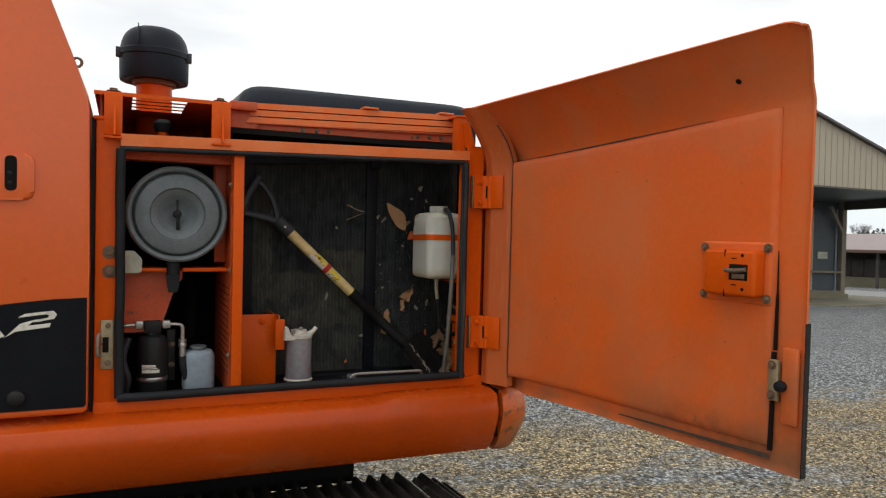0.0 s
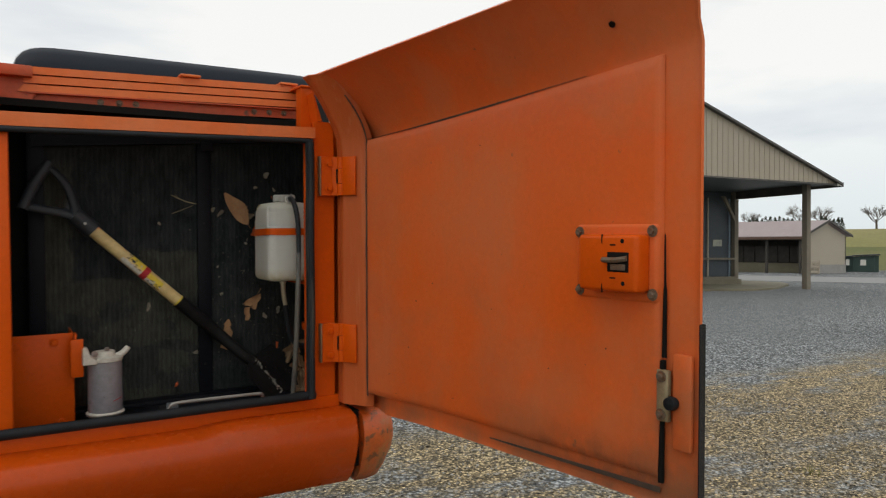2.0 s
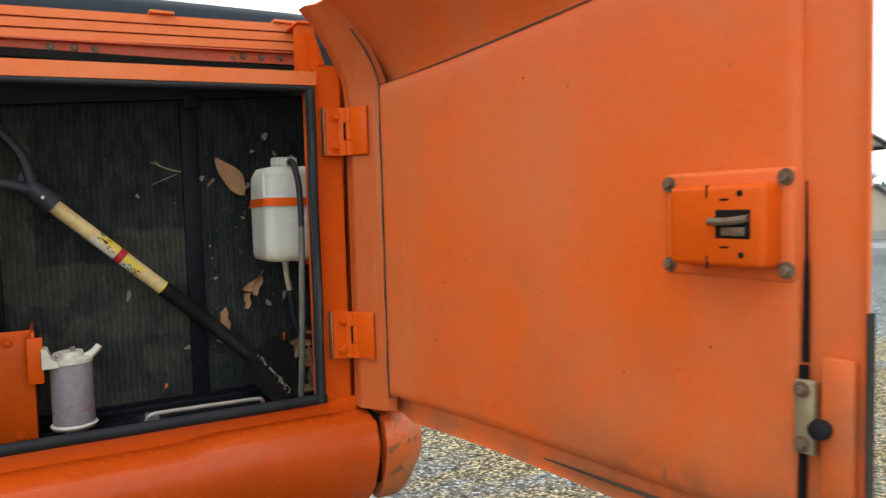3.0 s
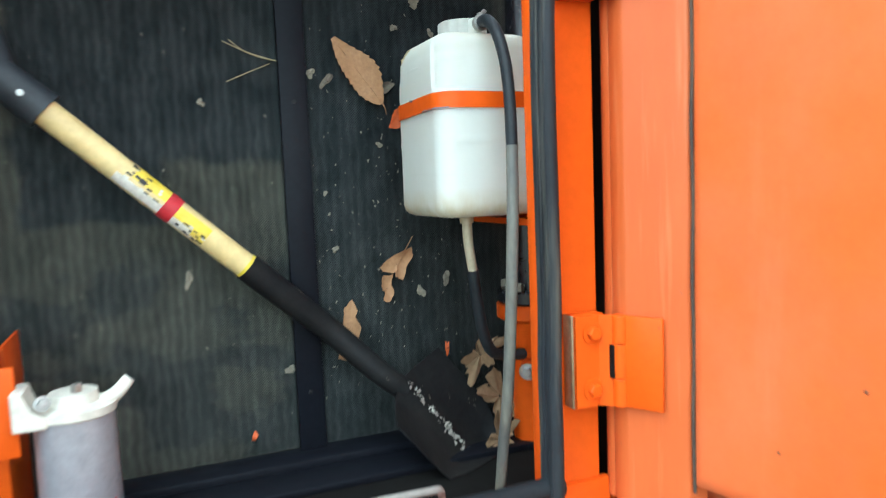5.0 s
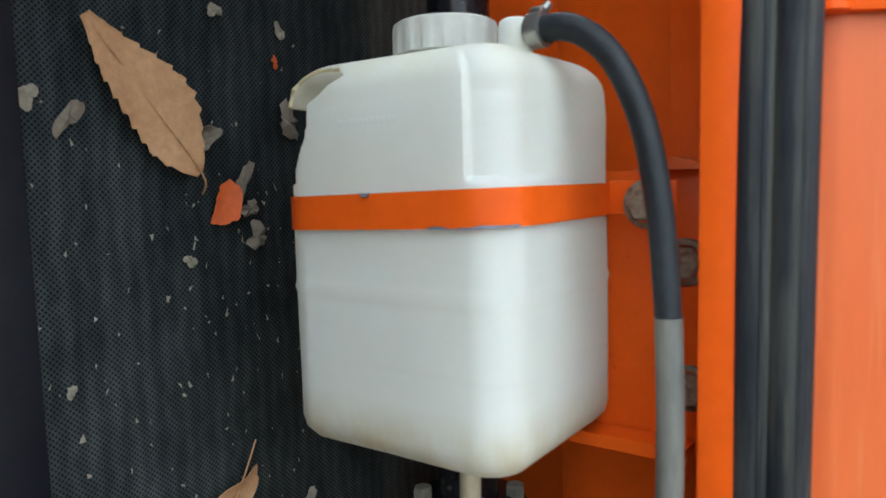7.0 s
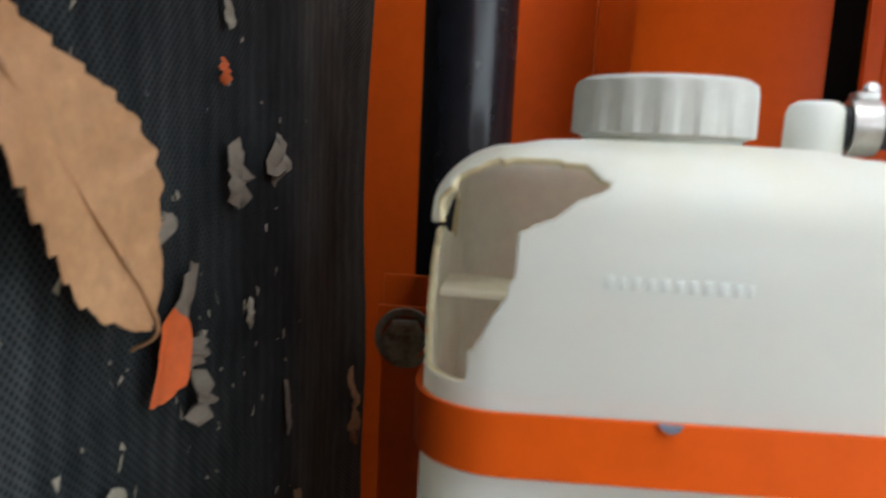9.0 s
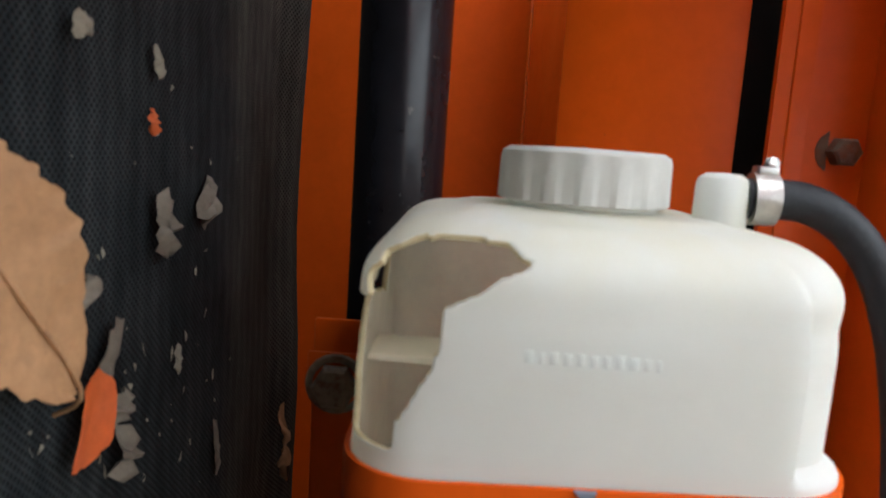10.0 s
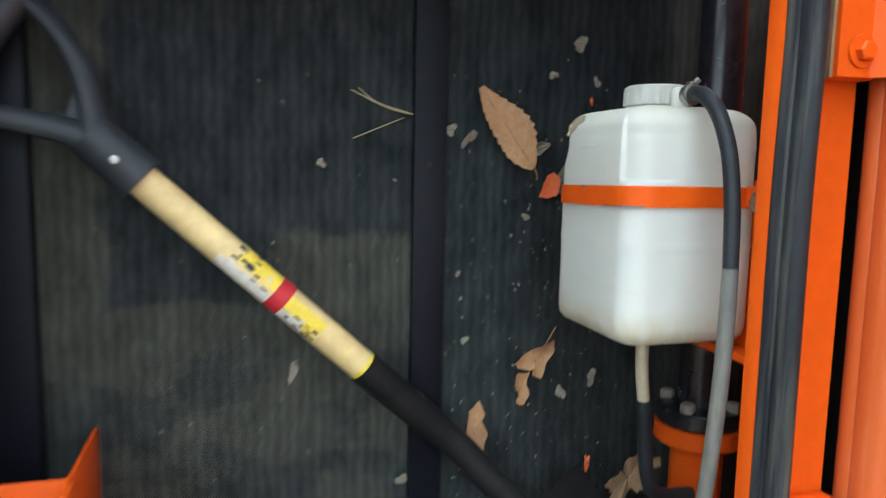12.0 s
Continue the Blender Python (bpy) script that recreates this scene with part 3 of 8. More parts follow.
def root(name, at, label, category, group="", kind=""):
    ob = new(name)
    ob.empty_display_size = 0.05
    ob.matrix_basis = STAND @ Matrix.Translation(Vector(at) + ORIGIN)
    return tagged(ob, label, category, group, kind)


def part(name, bm, material, parent, label="", smooth=35):
    ob = new(name, mesh_of(name, bm, material, smooth))
    ob.parent = parent
    if parent.type == "EMPTY":
        ob.matrix_parent_inverse = parent.matrix_basis.inverted() @ STAND
    if label:
        ob["label"] = label
    return ob


def thing(name, bm, material, label, category, group="", kind="", smooth=35):
    ob = new(name, mesh_of(name, bm, material, smooth))
    ob.matrix_basis = STAND
    return tagged(ob, label, category, group, kind)


def nb():
    return bmesh.new()


def refit(top, move):
    """Moves every vertex of a thing's parts to fit the camera's view."""
    for o in top.children_recursive:
        for v in o.data.vertices:
            v.co = move(v.co)


def bolt(parent, at, axis, r=0.011, h=0.008, washer=True, material=None, name="bolt", label=""):
    """A hexagon head on a washer, seated at a place and pointing along axis."""
    bm = nb()
    base = 0.0
    if washer:
        lathe(bm, [(r * 1.55, 0), (r * 1.6, 0.0006), (r * 1.55, 0.002)], at, axis, 20)
        base = 0.002
    lathe(bm, [(r, base), (r, base + h * 0.8), (r * 0.82, base + h), (0.0, base + h)], at, axis, 6, close=False)
    return part(name, bm, material or RUST, parent, label, smooth=25)


# ---- ground and distance ----
# one level sheet to the horizon
bm = nb()
rim = []
for r in (0.0, 12.0, 24.0, 36.0, 60.0, 100.0, 180.0, 320.0, 600.0, 2000.0):
    rim.append([bm.verts.new((r * math.cos(a), r * math.sin(a), 0.0)) for a in [k * math.tau / 48 for k in range(48)]] if r else [bm.verts.new((0, 0, 0))])
for k in range(48):
    bm.faces.new((rim[0][0], rim[1][k], rim[1][(k + 1) % 48]))
for P, Q in zip(rim[1:], rim[2:]):
    for k in range(48):
        bm.faces.new((P[k], Q[k], Q[(k + 1) % 48], P[(k + 1) % 48]))
thing("ground", bm, GRAVEL, "blue-grey gravel yard with worn straw-coloured belts", "ground", kind="structure", smooth=0)


def loose_stones():
    """Loose crushed stone over the stretch of yard beside and behind the machine."""
    rng = random.Random(5)
    bm = nb()
    for _ in range(15000):
        x, y = rng.uniform(-0.4, 6.5), rng.uniform(0.3, 5.5)
        if rng.random() < 0.3:
            x, y = rng.uniform(0.3, 5.5), rng.uniform(-2.5, 1.5)
        s = rng.uniform(0.006, 0.019) * (1.5 if rng.random() < 0.06 else 1)
        c = Vector((x, y, s * 0.25))
        pts = [Vector((s, 0, 0)), Vector((0, s * rng.uniform(.6, 1), 0)), Vector((-s * rng.uniform(.6, 1), 0, 0)), Vector((0, -s, 0)), Vector((0, 0, s * rng.uniform(.4, .8))), Vector((0, 0, -s * .4))]
        q = Euler((rng.uniform(0, 0.6), rng.uniform(0, 0.6), rng.uniform(0, 6.28))).to_matrix()
        v = [bm.verts.new(c + q @ p) for p in pts]
        for i in range(4):
            j = (i + 1) % 4
            bm.faces.new((v[i], v[j], v[4]))
            bm.faces.new((v[j], v[i], v[5]))
    thing("loose_gravel", bm, STONE, "loose grey crushed stones lying on the yard", "gravel", kind="stuff", smooth=0)


loose_stones()


def grass_tufts():
    rng = random.Random(8)
    for n, (x, y) in enumerate(((4.3, 0.95), (3.7, 0.35), (4.9, 0.55))):
        bm = nb()
        for _ in range(60):
            a, r = rng.uniform(0, 6.28), rng.uniform(0, 0.09)
            p = Vector((x + r * math.cos(a), y + r * math.sin(a), 0))
            d = Vector((math.cos(a) * rng.uniform(0, .05), math.sin(a) * rng.uniform(0, .05), rng.uniform(.02, .05)))
            w = Vector((-d.y, d.x, 0)).normalized() * 0.003
            v = [bm.verts.new(p + w), bm.verts.new(p - w), bm.verts.new(p + d)]
            bm.faces.new(v)
        thing("grass_tuft", bm, FIELD, "small yellow-green tuft of grass in the gravel", "grass", group="grass tufts in the yard", kind="stuff", smooth=0)


grass_tufts()


# the yard's far side is laid out along the line of sight past the open door
FAR = Vector((0.8541, 0.5201, 0)).normalized()      # away from the machine
SIDE = Vector((FAR.y, -FAR.x, 0))                   # to the right when looking that way
EYE = Vector((-0.846, -2.121, 0))


def yard(d, s, z=0.0):
    return EYE + FAR * d + SIDE * s + Vector((0, 0, z))


def quad_prism(bm, base, height):
    """An upright prism on a list of ground points."""
    A = [bm.verts.new(p) for p in base]
    B = [bm.verts.new(p + Vector((0, 0, height))) for p in base]
    n = len(base)
    for k in range(n):
        bm.faces.new((A[k], A[(k + 1) % n], B[(k + 1) % n], B[k]))
    bm.faces.new(list(reversed(A)))
    bm.faces.new(B)


def ybox(bm, d0, d1, s0, s1, z0, z1):
    quad_prism(bm, [yard(d0, s0, z0), yard(d0, s1, z0), yard(d1, s1, z0), yard(d1, s0, z0)], z1 - z0)


def thick_poly(bm, pts, off):
    A = [bm.verts.new(p) for p in pts]
    B = [bm.verts.new(p + off) for p in pts]
    n = len(pts)
    for k in range(n):
        bm.faces.new((A[k], A[(k + 1) % n], B[(k + 1) % n], B[k]))
    bm.faces.new(list(reversed(A)))
    bm.faces.new(B)


def barn(a, n, z=0.0):
    """The barn's own plan: a along its gable front from the eave's tip, n back into it."""
    return yard(37.0 - 0.778 * a + 0.629 * n, 1.35 - 0.629 * a - 0.778 * n, z)


BACK = barn(0, 1) - barn(0, 0)


def bbox(bm, a0, a1, n0, n1, z0, z1):
    quad_prism(bm, [barn(a0, n0, z0), barn(a1, n0, z0), barn(a1, n1, z0), barn(a0, n1, z0)], z1 - z0)


def pole_barn():
    house = root("pole_barn", barn(4, 3), "tan metal-sided pole barn with an open gabled front on timber posts", "barn")
    soffit, slope, ridge = 4.84, 0.357, 9.0

    def roofline(a):
        return soffit + 0.06 + slope * (a if a < ridge else 2 * ridge - a)
    # gabled front, ribbed sheets side by side
    a = 0.0
    while a < 14.0:
        b = a + 0.30
        bm = nb()
        thick_poly(bm, [barn(a, 0, soffit), barn(b, 0, soffit), barn(b, 0, roofline(b)), barn(a, 0, roofline(a))], BACK * 0.05)
        part("siding_panel", bm, SIDING, house, smooth=0)
        bm = nb()
        thick_poly(bm, [barn(b - 0.03, -0.03, soffit), barn(b, -0.03, soffit), barn(b, -0.03, roofline(b)), barn(b - 0.03, -0.03, roofline(b - 0.03))], BACK * 0.03)
        part("siding_rib", bm, SIDING, house, smooth=0)
        a = b
    for a0, a1 in ((-0.22, ridge), (ridge, 18.2)):
        bm = nb()
        thick_poly(bm, [barn(a0, -0.2, roofline(a0)), barn(a1, -0.2, roofline(a1)), barn(a1, 16, roofline(a1)), barn(a0, 16, roofline(a0))], Vector((0, 0, 0.10)))
        part("roof", bm, ROOFMETAL, house, "dark metal roof with a thin edge", smooth=0)
    bm = nb()
    bbox(bm, -0.02, 14, -0.06, 0.0, soffit - 0.04, soffit + 0.03)
    part("soffit_trim", bm, ROOFMETAL, house, "dark trim along the foot of the gable", smooth=0)
    bm = nb()
    bbox(bm, -0.30, -0.02, -0.12, 0.10, soffit - 0.06, soffit + 0.12)
    part("gutter_end", bm, IVORY, house, "white gutter end", smooth=0)
    bm = nb()
    bbox(bm, -0.40, -0.24, -0.12, 16, soffit - 0.10, soffit + 0.10)
    part("gutter", bm, ROOFMETAL, house, "dark eave gutter", smooth=0)
    # Dark grey in place of siding: the porch's shade is put into the colour.
    bm = nb()
    bbox(bm, -0.1, 14, 0.06, 12, soffit + 0.02, soffit + 0.07)
    part("porch_ceiling", bm, GREYCAN, house, "shaded grey porch ceiling", smooth=0)
    for n, z in ((0.92, 0.0), (5.18, 0.25)):
        bm = nb()
        bbox(bm, 0.74 - 0.13, 0.74 + 0.13, n - 0.13, n + 0.13, z, soffit + 0.02)
        part("timber_post", bm, TIMBER, house, "square timber post")
    bm = nb()
    bbox(bm, 0.66, 0.82, 0.8, 12, 4.46, soffit + 0.02)
    part("beam", bm, DARKWOOD, house, "dark timber beam", smooth=0)
    bm = nb()
    thick_poly(bm, [barn(0.78, 5.0, 3.35), barn(0.94, 5.0, 3.35), barn(1.75, 5.0, 4.6), barn(1.55, 5.0, 4.6)], BACK * 0.12)
    part("brace", bm, TIMBER, house, smooth=0)
    # door wall under the porch, on a low kerb
    bm = nb()
    bbox(bm, 0.55, 14, 4.9, 6.0, 0, 0.33)
    part("wall_kerb", bm, CONCRETE, house, smooth=0)
    bm = nb()
    bbox(bm, 0.80, 14, 5.30, 5.5, 0.33, soffit)
    wall = part("wall", bm, NAVY, house, "slate-blue door wall under the porch", smooth=0)
    for a in (1.84, 3.3, 4.8, 6.3):
        bm = nb()
        bbox(bm, a - 0.30, a + 0.30, 5.26, 5.31, 2.02, 2.36)
        part("window", bm, GLASS, wall, "small bright window", smooth=0)
    for a in (1.02, 2.5, 4.1, 5.6):
        bm = nb()
        bbox(bm, a - 0.04, a + 0.04, 5.24, 5.31, 0.35, 4.5)
        part("door_trim", bm, SIDING if a > 1.1 else BLUEJUG, wall, smooth=0)
    for z in (1.0, 1.75, 2.7, 3.5):
        bm = nb()
        bbox(bm, 1.1, 14, 5.285, 5.31, z, z + 0.03)
        part("door_rail", bm, NAVY, wall, smooth=0)
    bm = nb()
    bbox(bm, 0.85, 14, 5.02, 5.10, 1.33, 1.43)
    part("rail", bm, TIMBER, house, smooth=0)
    bm = nb()
    bbox(bm, 0.75, 14, 5.05, 5.28, 0.33, 0.46)
    part("sill_board", bm, TIMBER, house, smooth=0)


pole_barn()

bm = nb()
thick_poly(bm, [yard(p, q, 0.0) for p, q in ((32.3, -3.9), (34.0, -1.95), (35.6, -1.2), (37.6, -0.88), (40.6, -0.62), (42.6, -0.9), (44.0, -2.2), (44, -12), (29, -12), (30.4, -6.5))], Vector((0, 0, 0.09)))
thing("concrete_pad", bm, CONCRETE, "pale concrete slab under the barn porch", "concrete pad", kind="structure", smooth=0)
bm = nb()
thick_poly(bm, [yard(p, q, 0.0) for p, q in ((47.5, -30), (46.0, 60), (57.0, 60), (58.0, -30))], Vector((0, 0, 0.012)))
thing("road", bm, ROADBED, "pale compacted lane across the yard", "road", kind="structure", smooth=0)


def far_shed():
    shed = root("farm_shed", yard(68, -2), "low open-fronted shed with tan gable end and faded mauve roof", "shed")
    eave, ridge = 3.20, 4.36

    def plan(a, n, z=0.0):
        """a along the open front from its corner, leftwards; n back along the gable end."""
        return yard(66.0 + 0.16 * a + 0.76 * n, 0.08 - 0.99 * a + 0.65 * n, z)
    depth = 5.0
    bm = nb()
    thick_poly(bm, [plan(0, 0), plan(0, depth), plan(0, depth, eave), plan(0, depth / 2, ridge), plan(0, 0, eave)], plan(0.12, 0) - plan(0, 0))
    part("gable_wall", bm, SIDING, shed, "tan sheet-metal gable wall", smooth=0)
    bm = nb()
    thick_poly(bm, [plan(-0.02, 0), plan(-0.02, depth), plan(-0.02, depth, 0.75), plan(-0.02, 0, 0.75)], plan(0, 0) - plan(-0.02, 0))
    part("block_footing", bm, FOOTING, shed, "grey block footing", smooth=0)
    bm = nb()
    thick_poly(bm, [plan(0, depth), plan(18, depth), plan(18, depth, eave), plan(0, depth, eave)], plan(0, depth - 0.1) - plan(0, depth))
    part("rear_wall", bm, DARKWOOD, shed, smooth=0)
    for n0, n1, z0, z1 in ((-0.55, depth / 2, eave - 0.18, ridge + 0.05), (depth / 2, depth + 0.3, ridge + 0.05, eave - 0.06)):
        bm = nb()
        thick_poly(bm, [plan(-0.35, n0, z0), plan(18, n0, z0), plan(18, n1, z1), plan(-0.35, n1, z1)], Vector((0, 0, 0.10)))
        part("roof", bm, SHEDROOF, shed, "faded mauve metal roof", smooth=0)
        bm = nb()
        thick_poly(bm, [plan(-0.38, n0, z0 - 0.04), plan(-0.30, n0, z0 - 0.04), plan(-0.30, n1, z1 - 0.04), plan(-0.38, n1, z1 - 0.04)], Vector((0, 0, 0.17)))
        part("verge_trim", bm, ROOFMETAL, shed, "dark verge trim", smooth=0)
    bm = nb()
    thick_poly(bm, [plan(-0.3, -0.56, eave - 0.34), plan(18, -0.56, eave - 0.34), plan(18, -0.56, eave - 0.12), plan(-0.3, -0.56, eave - 0.12)], plan(0, -0.46) - plan(0, -0.56))
    part("eave_board", bm, EAVE, shed, "brown eave board", smooth=0)
    for k in range(7):
        bm = nb()
        a = 0.2 + k * 2.6
        thick_poly(bm, [plan(a, 0), plan(a + 0.15, 0), plan(a + 0.15, 0, eave), plan(a, 0, eave)], plan(0, 0.15) - plan(0, 0))
        part("post", bm, DARKWOOD, shed)
    for k in range(14):
        bm = nb()
        a = 0.25 + k * 0.95
        thick_poly(bm, [plan(a, 3.0, 0.9), plan(a + 0.86, 3.0, 0.9), plan(a + 0.86, 3.0, 2.35), plan(a, 3.0, 2.35)], plan(0, 3.1) - plan(0, 3.0))
        part("board_panel", bm, DARKWOOD, shed, smooth=0)
    bm = nb()
    thick_poly(bm, [plan(0.15, 2.4), plan(18, 2.4), plan(18, 2.4, 0.85), plan(0.15, 2.4, 0.85)], plan(0, 2.8) - plan(0, 2.4))
    part("concrete_curb", bm, CONCRETE, shed, smooth=0)


FOOTING = surface("grey_concrete_block", (0.34, 0.33, 0.31), (0.28, 0.27, 0.25), 1.5, 20, 0.5, None, rough=0.9, bump=0.1)
EAVE = surface("brown_eave_board", (0.13, 0.075, 0.05), (0.09, 0.055, 0.04), 2, 20, 0.5, None, rough=0.7, bump=0.05)
far_shed()


def pallet_stack():
    p = root("wooden_pallet", yard(65.0, 0.75), "pale wooden pallet leaning against the shed wall", "pallet")
    for k in range(6):
        bm = nb()
        m = Matrix.Translation(yard(65.2 + k * 0.06, 0.42 + 0.15 * k)) @ pose(0, 0, 0, 0, 9, 0)
        bx(bm, (-0.04, -0.05, 0), (0.04, 0.05, 1.15), 0, m=m)
        part("slat", bm, SIDING, p, smooth=0)
    for z in (0.12, 0.52, 0.95):
        bm = nb()
        thick_poly(bm, [yard(65.05, 0.34, z), yard(65.05, 1.30, z), yard(65.05, 1.30, z + 0.14), yard(65.05, 0.34, z + 0.14)], FAR * 0.08)
        part("slat", bm, SIDING, p, smooth=0)


pallet_stack()


def dumpster():
    d = root("dumpster", yard(75.5, 4.5), "dark green steel dumpster with sloping front and white labels", "dumpster")
    bm = nb()
    thick_poly(bm, [yard(75, 3.30, 0.02), yard(75, 2.55, 1.30), yard(75, 6.2, 1.52), yard(75, 6.2, 0.02)], FAR * 3.4)
    part("body", bm, GREENBIN, d, smooth=0)
    bm = nb()
    thick_poly(bm, [yard(74.8, 2.38, 1.28), yard(74.8, 4.2, 1.38), yard(74.8, 4.2, 1.50), yard(74.8, 2.38, 1.40)], FAR * 3.7)
    part("lid", bm, PLASTIC, d, "black plastic lid", smooth=0)
    bm = nb()
    thick_poly(bm, [yard(74.8, 4.25, 1.44), yard(74.8, 6.3, 1.55), yard(74.8, 6.3, 1.67), yard(74.8, 4.25, 1.56)], FAR * 3.7)
    part("lid", bm, PLASTIC, d, "black plastic lid", smooth=0)
    for s, w in ((3.45, 0.42), (4.75, 0.45)):
        bm = nb()
        ybox(bm, 74.93, 75.0, s, s + w, 0.62, 1.15)
        part("label_plate", bm, PAPER, d, smooth=0)
    for s in (4.2, 5.9):
        bm = nb()
        ybox(bm, 74.9, 75.0, s - 0.06, s + 0.06, 0.06, 1.40)
        part("rib", bm, GREENBIN, d, smooth=0)
    bm = nb()
    ybox(bm, 74.7, 75.0, 3.05, 4.1, 0.52, 0.62)
    part("lift_sleeve", bm, GREENBIN, d, smooth=0)


dumpster()

# a gentle rise of winter field beyond the yard, with a mown strip along its foot
for name, d0, d1, tone, text in (("field_foot", 84, 98, GREENFIELD, "green winter grass at the foot of the field"), ("field_hill", 98, 330, FIELD, "gently rising yellow-green winter field")):
    bm = nb()
    rows = []
    for i in range(15):
        dd = d0 + (d1 - d0) * i / 14
        if dd < 110:
            rise = 5.05 * ((dd - 84) / 26.0) ** 1.1
        else:
            rise = 5.05 + 0.027 * (dd - 110) - 0.00002 * (dd - 110) ** 2
        rows.append([bm.verts.new(yard(dd, q, rise - 0.03 + (0.25 * noise.noise(Vector((dd * 0.02, q * 0.02, 3))) if dd > 104 else 0))) for q in range(-240, 321, 10)])
    for P, Q in zip(rows, rows[1:]):
        for j in range(len(P) - 1):
            bm.faces.new((P[j], P[j + 1], Q[j + 1], Q[j]))
    thing(name, bm, tone, text, "field", kind="structure")


def bare_tree(d, s, z0, height, seed, spread=0.8):
    rng = random.Random(seed)
    at = yard(d, s, z0)
    t = root("tree", at, "leafless broad-crowned tree with fine grey twigs", "tree", group="bare trees on the rise")
    bt, bc = nb(), nb()
    sweep(bt, [at - Vector((0, 0, .9)), at + Vector((0.1, 0, height * 0.18)), at + Vector((0, 0.1, height * 0.36))], (height * 0.035, height * 0.022), 7, 3)

    def limb(p, dr, ln, r, lev):
        q = p + dr * ln * 0.5 + Vector((rng.uniform(-1, 1), rng.uniform(-1, 1), 0.4)) * ln * 0.07
        e = p + dr * ln + Vector((rng.uniform(-1, 1), rng.uniform(-1, 1), 0.3)) * ln * 0.1
        sweep(bc, [p, q, e], (r, r * 0.5), 4 if lev < 3 else 3, 2 if lev < 3 else 1)
        if lev >= 5:
            return
        for k in range(5 if lev < 4 else 4):
            f = rng.uniform(0.45, 1.0)
            st = p + (e - p) * f
            nd = (dr + Vector((rng.uniform(-1, 1), rng.uniform(-1, 1), rng.uniform(-0.35, 0.6))) * spread).normalized()
            limb(st, nd, ln * rng.uniform(0.55, 0.78), r * 0.56, lev + 1)
    for k in range(5):
        a = k * 1.257 + rng.uniform(-.3, .3)
        limb(at + Vector((0, 0, height * rng.uniform(0.2, 0.36))), Vector((math.cos(a) * .8, math.sin(a) * .8, 0.75)).normalized(), height * 0.28, height * 0.012, 2)
    part("trunk", bt, BARK, t)
    part("crown", bc, BARK, t, "fine leafless twigs", smooth=0)


for k, (d, s, h) in enumerate(((220, -13.2, 7.4), (216, -0.6, 9.6), (224, 4.6, 9.2), (220, 17.6, 9.4), (226, 26, 8.0), (230, -34, 8))):
    bare_tree(d, s, 7.6, h, 40 + k)


def conifers():
    rng = random.Random(3)
    for k in range(17):
        s = -13.2 + k * 1.08 if k < 11 else 4.6 + (k - 11) * 0.95
        h = rng.uniform(3.6, 4.6) if k < 11 else rng.uniform(2.8, 4.6)
        at = yard(214 + rng.uniform(-3, 3), s, 7.4)
        t = root("conifer", at, "small dark evergreen in a far hedge line", "tree", group="evergreens of the far hedge")
        bm = nb()
        for _ in range(420):
            z = rng.random() ** 1.3
            r = (1 - z) ** 0.7 * h * 0.34 * rng.uniform(0.3, 1.1)
            a = rng.uniform(0, 6.28)
            p = at + Vector((math.cos(a) * r, math.sin(a) * r, 0.1 + z * h))
            w = rng.uniform(.14, .34)
            v = [bm.verts.new(p + Vector((rng.uniform(-w, w), rng.uniform(-w, w), rng.uniform(-w, w)))) for _ in range(3)]
            bm.faces.new(v)
        part("crown", bm, EVERGREEN, t, smooth=0)
        bm = nb()
        cyl(bm, at - Vector((0, 0, 0.6)), at + Vector((0, 0, h * 0.5)), 0.10, 6)
        part("trunk", bm, BARK, t)


conifers()


# ---- the excavator's side: sills, posts, skirts ----
STAND = LEAN
machine = root("excavator", (-0.6, 0.5, 0.0), "orange excavator side with an open service compartment, standing on its track", "excavator")


def tilt(x):
    return -0.010 * (x + 0.6)


def skirt_profile(zt, k=1.0):
    return [(0.06, zt), (-0.03, zt - 0.006), (-0.079, zt - 0.019), (-0.0835, zt - 0.024), (-0.0975, zt - 0.070), (-0.0985, zt - 0.100), (-0.083, zt - 0.152),
            (-0.058, zt - 0.210), (-0.02, zt - 0.248), (0.06, zt - 0.253)]


